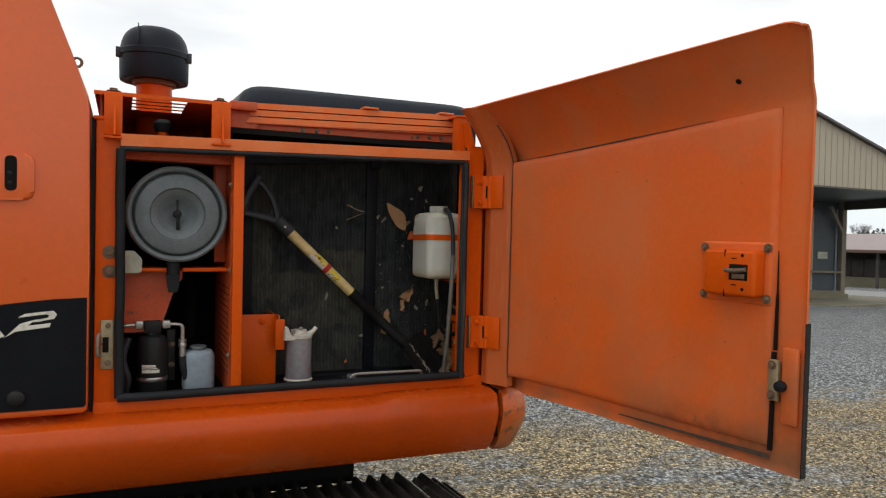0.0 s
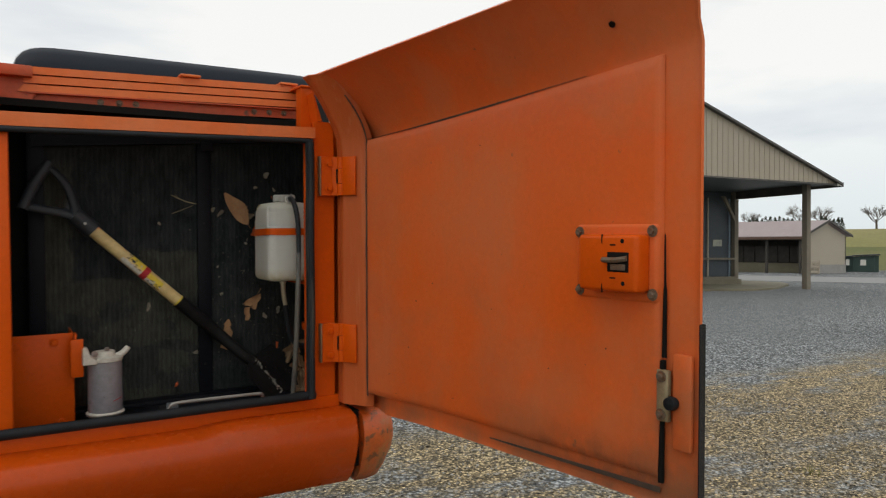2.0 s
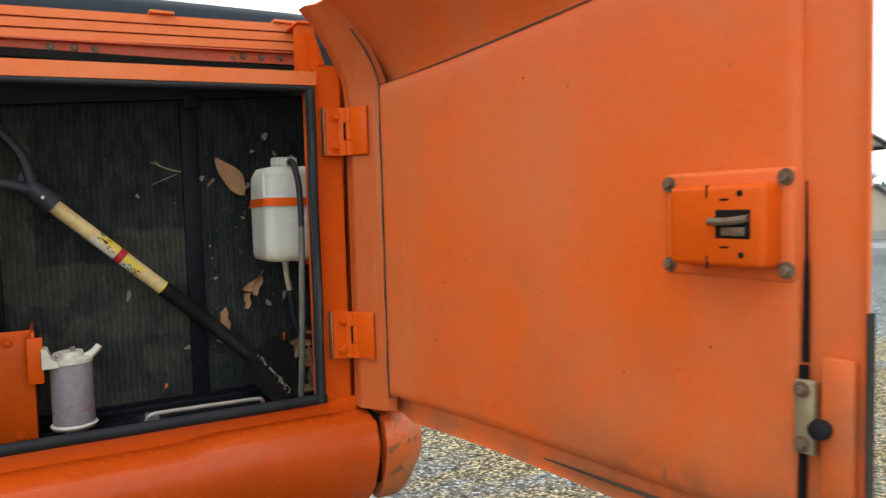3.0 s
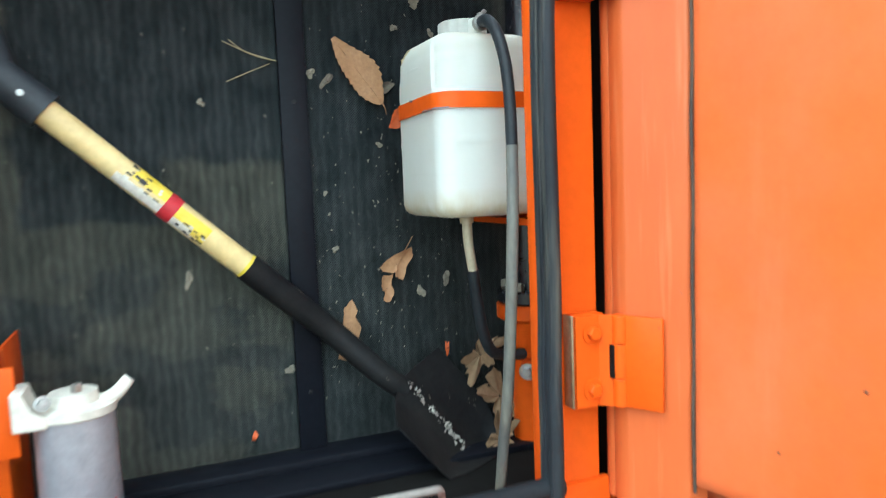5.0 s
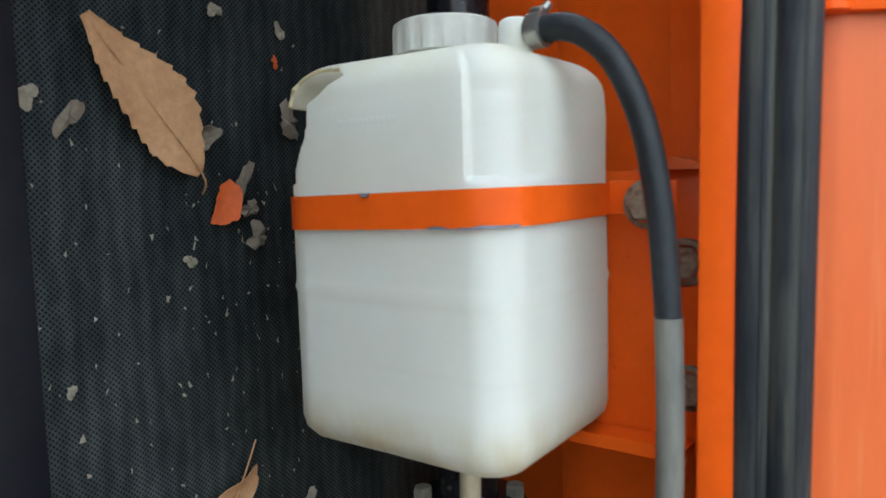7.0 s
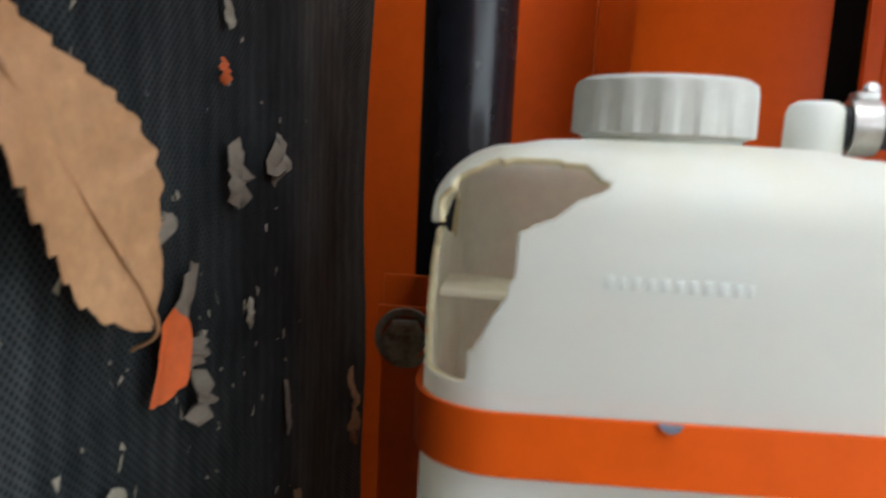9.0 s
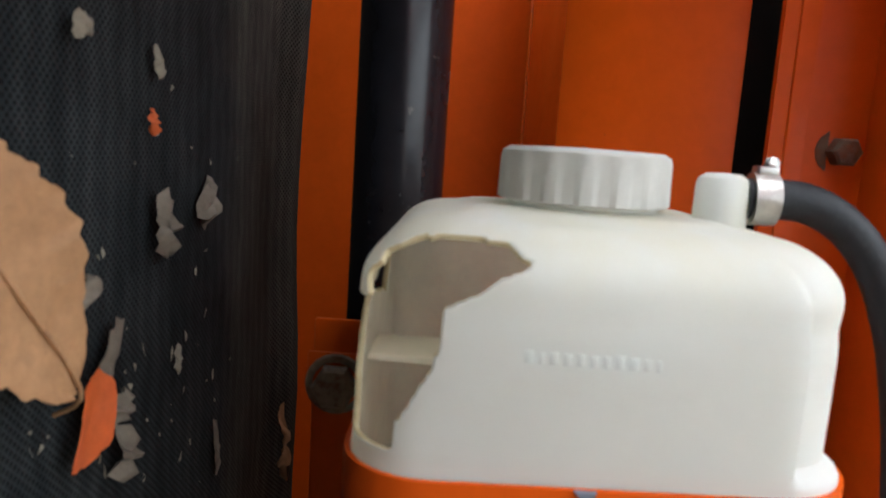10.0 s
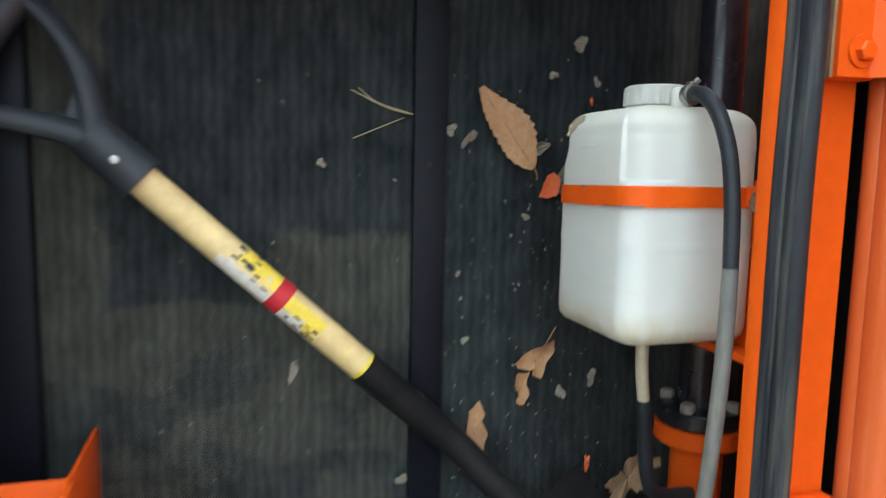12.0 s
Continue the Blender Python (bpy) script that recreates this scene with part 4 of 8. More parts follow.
def skirt():
    bm = nb()
    rings = []
    xs = [-3.4, -2.4, -1.8, -1.3, -0.9, -0.6, -0.45, -0.38, -0.33, -0.28, -0.22, -0.1, 0.0, 0.06, 0.088, 0.096]
    for x in xs:
        lip = 0.016 * max(0.0, min(1.0, (-0.28 - x) / 0.12))
        lip = lip * lip * (3 - 2 * lip / 0.016) / 0.016 if lip else 0
        prof = skirt_profile(1.150 + tilt(x))
        ring = []
        for i, (y, z) in enumerate(prof):
            inset = 0.006 if x > 0.09 else 0
            zz = z - (lip if i in (1, 2, 3) else 0)
            ring.append(bm.verts.new((x, y + inset, zz - (inset if i < 5 else -inset))))
        rings.append(ring)
    n = len(rings[0])
    for A, B in zip(rings, rings[1:]):
        for k in range(n):
            bm.faces.new((A[k], A[(k + 1) % n], B[(k + 1) % n], B[k]))
    bm.faces.new(rings[0])
    bm.faces.new(list(reversed(rings[-1])))
    part("side_skirt", bm, SKIRTPAINT, machine, "glossy pressed orange lower skirt with a dented upper edge", smooth=34)
    # rear corner piece, its end rolled round the corner
    bm = nb()
    rings = []
    for k in range(12):
        a = min(1.0, k / 9.0)
        x = 0.112 + 0.135 * math.sin(a * math.pi / 2)
        back = 0.075 * (1 - math.cos(a * math.pi / 2)) + (0.5 * (k - 9) / 2 if k > 9 else 0)
        zt = 1.146 + tilt(0.11) - 0.02 * a
        prof = skirt_profile(zt)
        squeeze = 0.03 * a ** 2
        rings.append([bm.verts.new((x - (0.02 * (i in (7, 8, 9))) * a, y + back if i not in (0, 9) else 0.7, z + (squeeze if i >= 6 else 0))) for i, (y, z) in enumerate(prof)])
    for A, B in zip(rings, rings[1:]):
        for k in range(n):
            bm.faces.new((A[k], A[(k + 1) % n], B[(k + 1) % n], B[k]))
    bm.faces.new(rings[0])
    bm.faces.new(list(reversed(rings[-1])))
    part("rear_corner", bm, SCUFFED, machine, "scuffed rounded rear corner with bare patches", smooth=50)
    # Near-black strip added to stand for the dark gap before the rear corner.
    bm = nb()
    bx(bm, (0.094, -0.055, 0.95), (0.114, 0.1, 1.13))
    part("gap_seal", bm, VOID, machine, smooth=0)


SCUFFED = surface("scuffed_orange_paint", (0.56, 0.082, 0.006), (0.48, 0.105, 0.018), 6, 60, 0.5, (0.38, 0.16, 0.045), (0.54, 0.70), 11, 0.42, 0.12, bump=0.06)
dusty(SCUFFED, (0.10, 0.055, 0.025), 30.0, 0.57, 0.63, 0.8, (1, 1, 1), 5.0)
dusty(SCUFFED, (0.24, 0.12, 0.045), 12.0, 0.56, 0.64, 0.5, (1, 1, 1), 15.0)
skirt()

bm = nb()
bx(bm, (-1.272, 0.0, 1.11), (0.07, 0.014, 1.176), 0.003)
part("sill", bm, ORANGE, machine, "narrow orange sill under the opening")
bm = nb()
bx(bm, (-1.265, 0.016, 1.105), (0.06, 0.024, 1.150), 0.002)
part("bay_floor", bm, VOID, machine, smooth=0)
# Near-black blocks stand in for the shaded belly and engine bay.
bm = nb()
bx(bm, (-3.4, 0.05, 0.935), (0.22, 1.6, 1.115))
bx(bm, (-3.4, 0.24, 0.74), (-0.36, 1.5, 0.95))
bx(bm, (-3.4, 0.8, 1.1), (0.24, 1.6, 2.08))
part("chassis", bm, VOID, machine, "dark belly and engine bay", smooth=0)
bm = nb()
bx(bm, (-1.271, 0.005, 1.12), (-1.203, 0.1, 2.046), 0.005)
part("front_post", bm, ORANGE, machine)
bm = nb()
prism(bm, [(-0.012, 0.008), (0.056, 0.008), (0.064, 0.066), (0.059, 0.066), (0.051, 0.016), (-0.012, 0.016)], 2, 1.13, 2.05)
part("rear_post", bm, ORANGE, machine, "orange hinge post")
bm = nb()
bx(bm, (-0.041, -0.006, 1.185), (-0.037, 0.018, 1.99), 0.0012)
bx(bm, (-0.038, 0.012, 1.185), (-0.008, 0.017, 1.985), 0.0012)
part("seal_flange", bm, ORANGE, machine, "thin flange that carries the door seal")
bm = nb()
prism(bm, [(-1.203, 1.964), (-0.012, 1.994), (-0.012, 2.028), (-1.203, 2.001)], 1, -0.012, 0.05)
part("top_rail", bm, BLEACHED, machine, smooth=0)
bm = nb()
bx(bm, (-0.866, -0.002, 1.17), (-0.832, 0.03, 1.97), 0.004)
part("divider_post", bm, ORANGE, machine)


def rubber_seal():
    """Bulb seal all round the opening, square at the corners."""
    r = 0.014
    for name, a, b in (("bottom", (-1.205, -0.018, 1.190), (-0.022, -0.018, 1.188)), ("top", (-1.205, -0.012, 1.955), (-0.022, -0.012, 1.984)),
                       ("front", (-1.200, -0.014, 1.19), (-1.202, -0.014, 1.955)), ("rear", (-0.030, -0.014, 1.182), (-0.030, -0.017, 1.979))):
        bm = nb()
        a, b = Vector(a), Vector(b)
        rng = random.Random(len(name))
        pts = [a + (b - a) * k / 10 + Vector((rng.uniform(-1, 1), 0, rng.uniform(-1, 1))) * 0.0012 for k in range(11)]
        if name == "rear":
            for dy, rx, fl in ((0.004, 0.0100, 1.15), (-0.0145, 0.0105, 1.15)):
                sweep(bm, [p + Vector((-0.005, dy, 0)) for p in pts], rx, 14, 4, fl, (1, 0, 0))
            for dy in (-0.001, -0.0205):
                sweep(bm, [p + Vector((-0.0135, dy, 0)) for p in pts], 0.0016, 6, 4)
        else:
            sweep(bm, pts, 0.008 if name == "top" else r, 12, 4, 1.0, (0, 1, 0))
        part("door_seal", bm, SEALRUBBER if name == "rear" else RUBBER, machine, "weathered black rubber bulb seal")


rubber_seal()


# post fittings beside the front edge of the opening
for z in (1.638, 1.579):
    bolt(machine, (-1.230, 0.004, z), (0, -1, 0), 0.013, 0.007)


def striker():
    bm = nb()
    bx(bm, (-1.253, -0.004, 1.279), (-1.216, 0.006, 1.430), 0.003)
    plate = part("striker_plate", bm, ZINC, machine, "worn zinc striker plate on the post")
    bm = nb()
    bx(bm, (-1.247, -0.008, 1.331), (-1.230, -0.002, 1.378), 0.002)
    part("slot", bm, VOID, plate)
    for z in (1.299, 1.413):
        bolt(plate, (-1.232, -0.004, z), (0, -1, 0), 0.009, 0.005, False)
    bm = nb()
    sweep(bm, [(-1.256, -0.004, 1.388), (-1.260, -0.024, 1.378), (-1.260, -0.024, 1.330), (-1.256, -0.004, 1.320)], 0.005, 8, 4)
    part("striker_loop", bm, DULLROD, plate)


striker()


# ---- upper works over the opening ----
def upper_works():
    zd = 2.128
    # slotted deck plate over the air cleaner: strips between four long slots
    bm = nb()
    xs = (-1.278, -1.170, -1.006, -0.874)
    ys = (0.0, 0.070, 0.118, 0.140, 0.190, 0.212, 0.264, 0.286, 0.340, 0.80)
    sheet = [[bm.verts.new((x, 0.0, zd - 0.012)) for x in xs]] + [[bm.verts.new((x, y, zd)) for x in xs] for y in ys]
    for r in range(len(sheet) - 1):
        for q in range(3):
            if q == 1 and r in (2, 4, 6, 8):
                continue
            bm.faces.new((sheet[r][q], sheet[r][q + 1], sheet[r + 1][q + 1], sheet[r + 1][q]))
    bmesh.ops.recalc_face_normals(bm, faces=bm.faces)
    bmesh.ops.solidify(bm, geom=list(bm.faces), thickness=0.0015)
    part("slotted_deck", bm, ORANGE, machine, "orange deck plate with four long slots", smooth=0)
    for x0, x1 in ((-1.250, -1.199), (-0.938, -0.879)):
        bm = nb()
        bx(bm, (x0, -0.004, 1.995), (x1, 0.004, zd - 0.002), 0.002)
        xm = (x0 + x1) / 2 + 0.004
        prism(bm, [(-0.03, 1.995), (-0.004, 1.995), (-0.004, 2.085)], 0, xm - 0.003, xm + 0.003)
        bx(bm, (x0, -0.02, 1.985), (x1, 0.0, 1.992), 0.001)
        part("deck_bracket", bm, ORANGE, machine)
        bolt(machine, ((x0 + x1) / 2, 0.03, zd + 0.005), (0, 0, 1), 0.013, 0.008)
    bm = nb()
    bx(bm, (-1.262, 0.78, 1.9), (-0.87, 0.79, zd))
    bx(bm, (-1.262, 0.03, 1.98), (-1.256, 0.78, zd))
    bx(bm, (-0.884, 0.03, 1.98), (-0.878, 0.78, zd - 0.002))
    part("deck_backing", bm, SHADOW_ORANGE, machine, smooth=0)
    bm = nb()
    bx(bm, (-1.278, 0.0, 2.042), (-1.203, 0.05, 2.052), 0.001)
    part("post_cap", bm, ORANGE, machine)
    # louvred rail
    x0, x1 = -0.792, 0.022
    for k in range(3):
        z0 = 2.090 + k * 0.0245
        y = 0.168 - k * 0.006
        bm = nb()
        prism(bm, [(x0 - 0.015 * (k == 0), z0), (x1, z0 + 0.026), (x1, z0 + 0.0465), (x0, z0 + 0.0205)], 1, y - 0.012 + 0.004 * k, y + 0.03)
        part("rail_slat", bm, BLEACHED, machine, smooth=0)
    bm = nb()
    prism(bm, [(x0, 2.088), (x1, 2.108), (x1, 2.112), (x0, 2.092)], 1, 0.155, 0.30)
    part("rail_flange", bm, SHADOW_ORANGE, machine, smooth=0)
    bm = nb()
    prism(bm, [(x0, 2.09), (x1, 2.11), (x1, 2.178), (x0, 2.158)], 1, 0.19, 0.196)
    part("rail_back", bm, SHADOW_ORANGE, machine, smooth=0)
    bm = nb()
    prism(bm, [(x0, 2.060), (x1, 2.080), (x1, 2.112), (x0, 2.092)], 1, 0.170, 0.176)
    part("rail_apron", bm, SHADOW_ORANGE, machine, "shade-toned dark-red strip under the rail", smooth=0)
    for x in (-0.60, -0.55, -0.505, -0.15, -0.10, -0.05):
        bolt(machine, (x, 0.170, 2.080 + (x + 0.6) * 0.025), (0, -1, 0), 0.006, 0.006, True, RUST)
    for x in (-0.352, -0.04):
        bm = nb()
        zz = 2.165 + (x + 0.77) * 0.025
        bx(bm, (x - 0.03, 0.14, zz), (x + 0.03, 0.19, zz + 0.008), 0.003)
        part("rail_tab", bm, BLEACHED, machine)
    bm = nb()
    bx(bm, (-0.862, 0.13, 2.128), (-0.772, 0.22, 2.158), 0.003)
    prism(bm, [(-0.86, 2.05), (-0.79, 2.05), (-0.76, 2.09), (-0.76, 2.135), (-0.86, 2.135)], 1, 0.16, 0.20)
    part("rail_end_bracket", bm, SHADOW_ORANGE, machine)
    bm = nb()
    prism(bm, [(-0.032, 2.02), (0.004, 2.03), (0.010, 2.165), (-0.03, 2.163)], 1, 0.06, 0.105)
    prism(bm, [(0.0, 2.05), (0.016, 2.05), (-0.012, 2.14)], 1, 0.0, 0.06)
    bx(bm, (-0.035, 0.05, 2.163), (0.032, 0.15, 2.170), 0.002)
    part("rail_end_bracket", bm, ORANGE, machine)
    bm = nb()
    sweep(bm, [(0.03, 0.08, 2.15), (0.05, 0.05, 2.14), (0.045, 0.03, 2.10), (0.075, 0.02, 2.06), (0.085, 0.01, 1.98), (0.09, 0.01, 1.94)], 0.0022, 6, 6)
    part("wire", bm, HOSE, machine, "thin black wire beside the hinge post")
    # near-black ceiling and back of the bay under the rail, shade put into the colour
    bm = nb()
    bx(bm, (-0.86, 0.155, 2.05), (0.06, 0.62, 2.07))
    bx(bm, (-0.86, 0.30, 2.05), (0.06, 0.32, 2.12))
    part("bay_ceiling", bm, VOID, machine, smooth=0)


upper_works()


def hood():
    """Rounded black engine hood behind the rail."""
    h = root("engine_hood", (-0.3, 0.7, 2.1), "rounded black engine hood on the machine's deck", "hood")
    bm = nb()
    rows = []
    for i in range(13):
        u = (i / 12) ** 2.2
        row = []
        for j in range(29):
            v = 0.5 - 0.5 * math.cos(math.pi * j / 28)
            x = -0.82 + 0.975 * v
            y = 0.235 + 0.95 * u
            ex = 1 - abs(2 * v - 1) ** 16
            ey = min(1, u / 0.06) if u < 0.06 else 1
            rise = 0.095 * max(0, ex) ** 0.5 * (1 - (1 - ey) ** 2) ** 0.5
            row.append(bm.verts.new((x, y, 2.152 + (x + 0.745) * 0.004 + rise + 0.03 * u)))
        rows.append(row)
    for i in range(12):
        for j in range(28):
            bm.faces.new((rows[i][j], rows[i][j + 1], rows[i + 1][j + 1], rows[i + 1][j]))
    part("hood_shell", bm, HOODPLASTIC, h, smooth=60)
    bm = nb()
    bx(bm, (-0.742, 0.24, 2.08), (0.138, 1.18, 2.150))
    part("hood_base", bm, BLACK, h, smooth=0)


hood()


def precleaner():
    p = root("air_precleaner", (-1.0885, 0.56, 2.1), "black domed air precleaner on an orange intake neck", "precleaner")
    at = Vector((-1.0885, 0.56, 0))
    bm = nb()
    lathe(bm, [(0.064, 1.96), (0.064, 2.250)], at, seg=32)
    part("intake_neck", bm, ORANGE, p)
    bm = nb()
    lathe(bm, [(0.05, 2.266), (0.078, 2.266), (0.098, 2.256), (0.120, 2.256), (0.123, 2.262), (0.124, 2.345), (0.1285, 2.347), (0.1285, 2.366), (0.123, 2.370)], at, seg=40, close=False)
    part("skirt_ring", bm, HOODPLASTIC, p)
    bm = nb()
    prof = [(0.123, 2.368)]
    for k in range(1, 11):
        a = k / 10 * math.pi / 2
        prof.append((0.121 * math.cos(a) ** 0.55, 2.368 + 0.094 * math.sin(a) ** 1.0))
    lathe(bm, prof, at, seg=40, close=False)
    part("dome", bm, HOODPLASTIC, p, "smooth black dome with a moulding seam", smooth=60)
    bm = nb()
    pts = [at + Vector((-0.06 + 0.0 * k, -0.123 * math.cos(k / 6 * 1.35) ** 0.55 * 0.9, 2.372 + 0.094 * math.sin(k / 6 * 1.35))) for k in range(7)]
    sweep(bm, pts, 0.0025, 6, 3)
    part("dome_seam", bm, BLACK, p)
    for a in (-2.95, -0.35):
        bm = nb()
        c = at + Vector((math.cos(a) * 0.128, math.sin(a) * 0.128, 2.34))
        bx(bm, (c.x - 0.01, c.y - 0.01, 2.335), (c.x + 0.01, c.y + 0.01, 2.372), 0.003)
        part("clip", bm, PLASTIC, p)
    bm = nb()
    lathe(bm, [(0.066, 2.240), (0.078, 2.243), (0.080, 2.258), (0.068, 2.264)], at, seg=32)
    part("clamp_ring", bm, RUST, p, "grimy steel clamp under the dome")
    refit(p, lambda c: Vector((c.x, c.y, c.z + 0.012)))


precleaner()


def breather():
    b = root("breather_cap", (-1.04, 0.30, 1.98), "black round breather cap on a short orange stub", "breather")
    bm = nb()
    lathe(bm, [(0.02, 1.98), (0.02, 2.062)], (-1.068, 0.33, 0), seg=20)
    part("stub", bm, ORANGE, b)
    bm = nb()
    lathe(bm, [(0.012, 2.05), (0.024, 2.055), (0.031, 2.070), (0.030, 2.086), (0.020, 2.098), (0.0, 2.101)], (-1.068, 0.33, 0), seg=24, close=False)
    part("cap", bm, RUBBER, b)


breather()


# ---- front body panel with decal ----
def front_panel():
    p = root("front_body_panel", (-2.2, 0.3, 1.19), "orange front body panel with black lower decal, pull slot and bumper", "body panel")
    outline = [(-3.4, 1.200), (-1.295, 1.196), (-1.283, 1.205), (-1.281, 1.6), (-1.285, 2.06), (-1.288, 2.10), (-1.320, 2.2), (-1.374, 2.36), (-1.475, 2.62), (-1.595, 2.86), (-1.8, 2.95), (-3.4, 2.98)]
    bm = nb()
    prism(bm, outline, 1, -0.058, 0.35)
    es = [e for e in bm.edges if all(abs(v.co.y + 0.058) < 1e-4 for v in e.verts)]
    bmesh.ops.bevel(bm, geom=es, offset=0.012, segments=3, affect="EDGES", profile=0.5)
    part("panel", bm, PANELPAINT, p, "large painted steel panel", smooth=30)
    bm = nb()
    top = [(-3.4, 1.40), (-2.6, 1.44), (-1.9, 1.475), (-1.6, 1.497), (-1.45, 1.515), (-1.36, 1.524), (-1.286, 1.527)]
    prism(bm, [(-3.4, 1.222), (-1.292, 1.216), (-1.286, 1.222)] + top[::-1], 1, -0.0605, -0.056)
    part("lower_decal", bm, DECALBLACK, p, "black decal with a curved top edge", smooth=0)
    # pale slanted strokes of the marking, as plain shapes
    for poly in ([(-1.425, 1.475), (-1.41, 1.485), (-1.345, 1.492), (-1.337, 1.482), (-1.343, 1.470), (-1.375, 1.463), (-1.392, 1.462), (-1.403, 1.452), (-1.35, 1.458), (-1.354, 1.447), (-1.43, 1.437), (-1.455, 1.42), (-1.42, 1.458), (-1.395, 1.466), (-1.358, 1.473), (-1.354, 1.480), (-1.362, 1.483)],
                 [(-1.56, 1.41), (-1.50, 1.455), (-1.475, 1.46), (-1.453, 1.425), (-1.487, 1.412)]):
        bm = nb()
        prism(bm, [(x - 0.018, z) for x, z in poly], 1, -0.0625, -0.0600)
        part("marking", bm, PAPER, p, "white slanted marking strokes", smooth=0)
    bm = nb()
    lathe(bm, [(0.0, -0.018), (0.014, -0.018), (0.020, -0.014), (0.021, 0.0)], (-1.445, -0.06, 1.255), (0, 1, 0), 24, close=False)
    part("bumper", bm, BLACK, p, "round black bumper")
    bm = nb()
    def pill(x0, x1, z0, z1, r):
        return [(cx + r * math.cos(a), cz + r * math.sin(a)) for cx, cz, a0 in ((x1 - r, z1 - r, 0), (x0 + r, z1 - r, 1), (x0 + r, z0 + r, 2), (x1 - r, z0 + r, 3)) for a in [(a0 + k / 6) * math.pi / 2 for k in range(7)]]
    prism(bm, pill(-1.54, -1.408, 1.795, 1.925, 0.026), 1, -0.0695, -0.05)
    bmesh.ops.bevel(bm, geom=[e for e in bm.edges if all(v.co.y < -0.063 for v in e.verts)], offset=0.010, segments=4, affect="EDGES", profile=0.5)
    handle = part("pull_plate", bm, PANELPAINT, p, "raised pull plate")
    bm = nb()
    prism(bm, pill(-1.473, -1.446, 1.820, 1.915, 0.0125), 1, -0.0705, -0.06)
    slot = part("slot", bm, VOID, handle)
    for z in (1.842, 1.868):
        bolt(slot, (-1.462, -0.0705, z), (0, -1, 0), 0.006, 0.002, False, BLACK, "rivet")
    bm = nb()
    bx(bm, (-1.281, 0.02, 1.15), (-1.270, 0.12, 2.05))
    part("gap_strip", bm, RUBBER, p, smooth=0)
    bm = nb()
    sweep(bm, [(-1.316 + 0.011 * math.cos(a), -0.02, 2.185 + 0.015 + 0.013 * math.sin(a)) for a in [k * math.tau / 12 for k in range(13)]], 0.004, 8, 1)
    part("lifting_eye", bm, RUST, p, "small steel ring eye")
    refit(p, lambda c: Vector((-1.283 + (c.x + 1.281) * (1.12 if c.x < -1.281 else 1.0), c.y, 2.0 - (2.0 - c.z) * (1.045 if c.z < 2.0 else 1.0))))


front_panel()


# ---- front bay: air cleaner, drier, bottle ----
# Near-black side, back and floor: the front bay's shade is in their colour.
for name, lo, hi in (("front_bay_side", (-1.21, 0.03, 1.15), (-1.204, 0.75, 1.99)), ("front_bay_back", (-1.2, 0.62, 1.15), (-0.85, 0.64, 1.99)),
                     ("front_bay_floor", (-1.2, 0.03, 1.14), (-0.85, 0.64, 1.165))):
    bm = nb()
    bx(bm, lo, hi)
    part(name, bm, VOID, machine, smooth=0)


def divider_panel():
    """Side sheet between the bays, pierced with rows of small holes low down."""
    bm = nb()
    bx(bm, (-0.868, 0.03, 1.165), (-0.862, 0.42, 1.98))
    sheet = part("divider_panel", bm, SHADOW_ORANGE, machine, "shade-toned orange sheet between the two bays", smooth=0)
    for r in range(14):
        bm = nb()
        z = 1.23 + r * 0.022
        bx(bm, (-0.8692, 0.05, z), (-0.8675, 0.30, z + 0.0022))
        part("slot", bm, VOID, sheet, smooth=0)
    for z in (1.58, 1.30, 1.86):
        bolt(machine, (-0.872, 0.012, z), (-1, 0, 0), 0.008, 0.006)
    bm = nb()
    bx(bm, (-0.86, 0.03, 1.165), (-0.855, 0.60, 2.0))
    part("bay_divider_back", bm, BLACK, machine, smooth=0)


divider_panel()


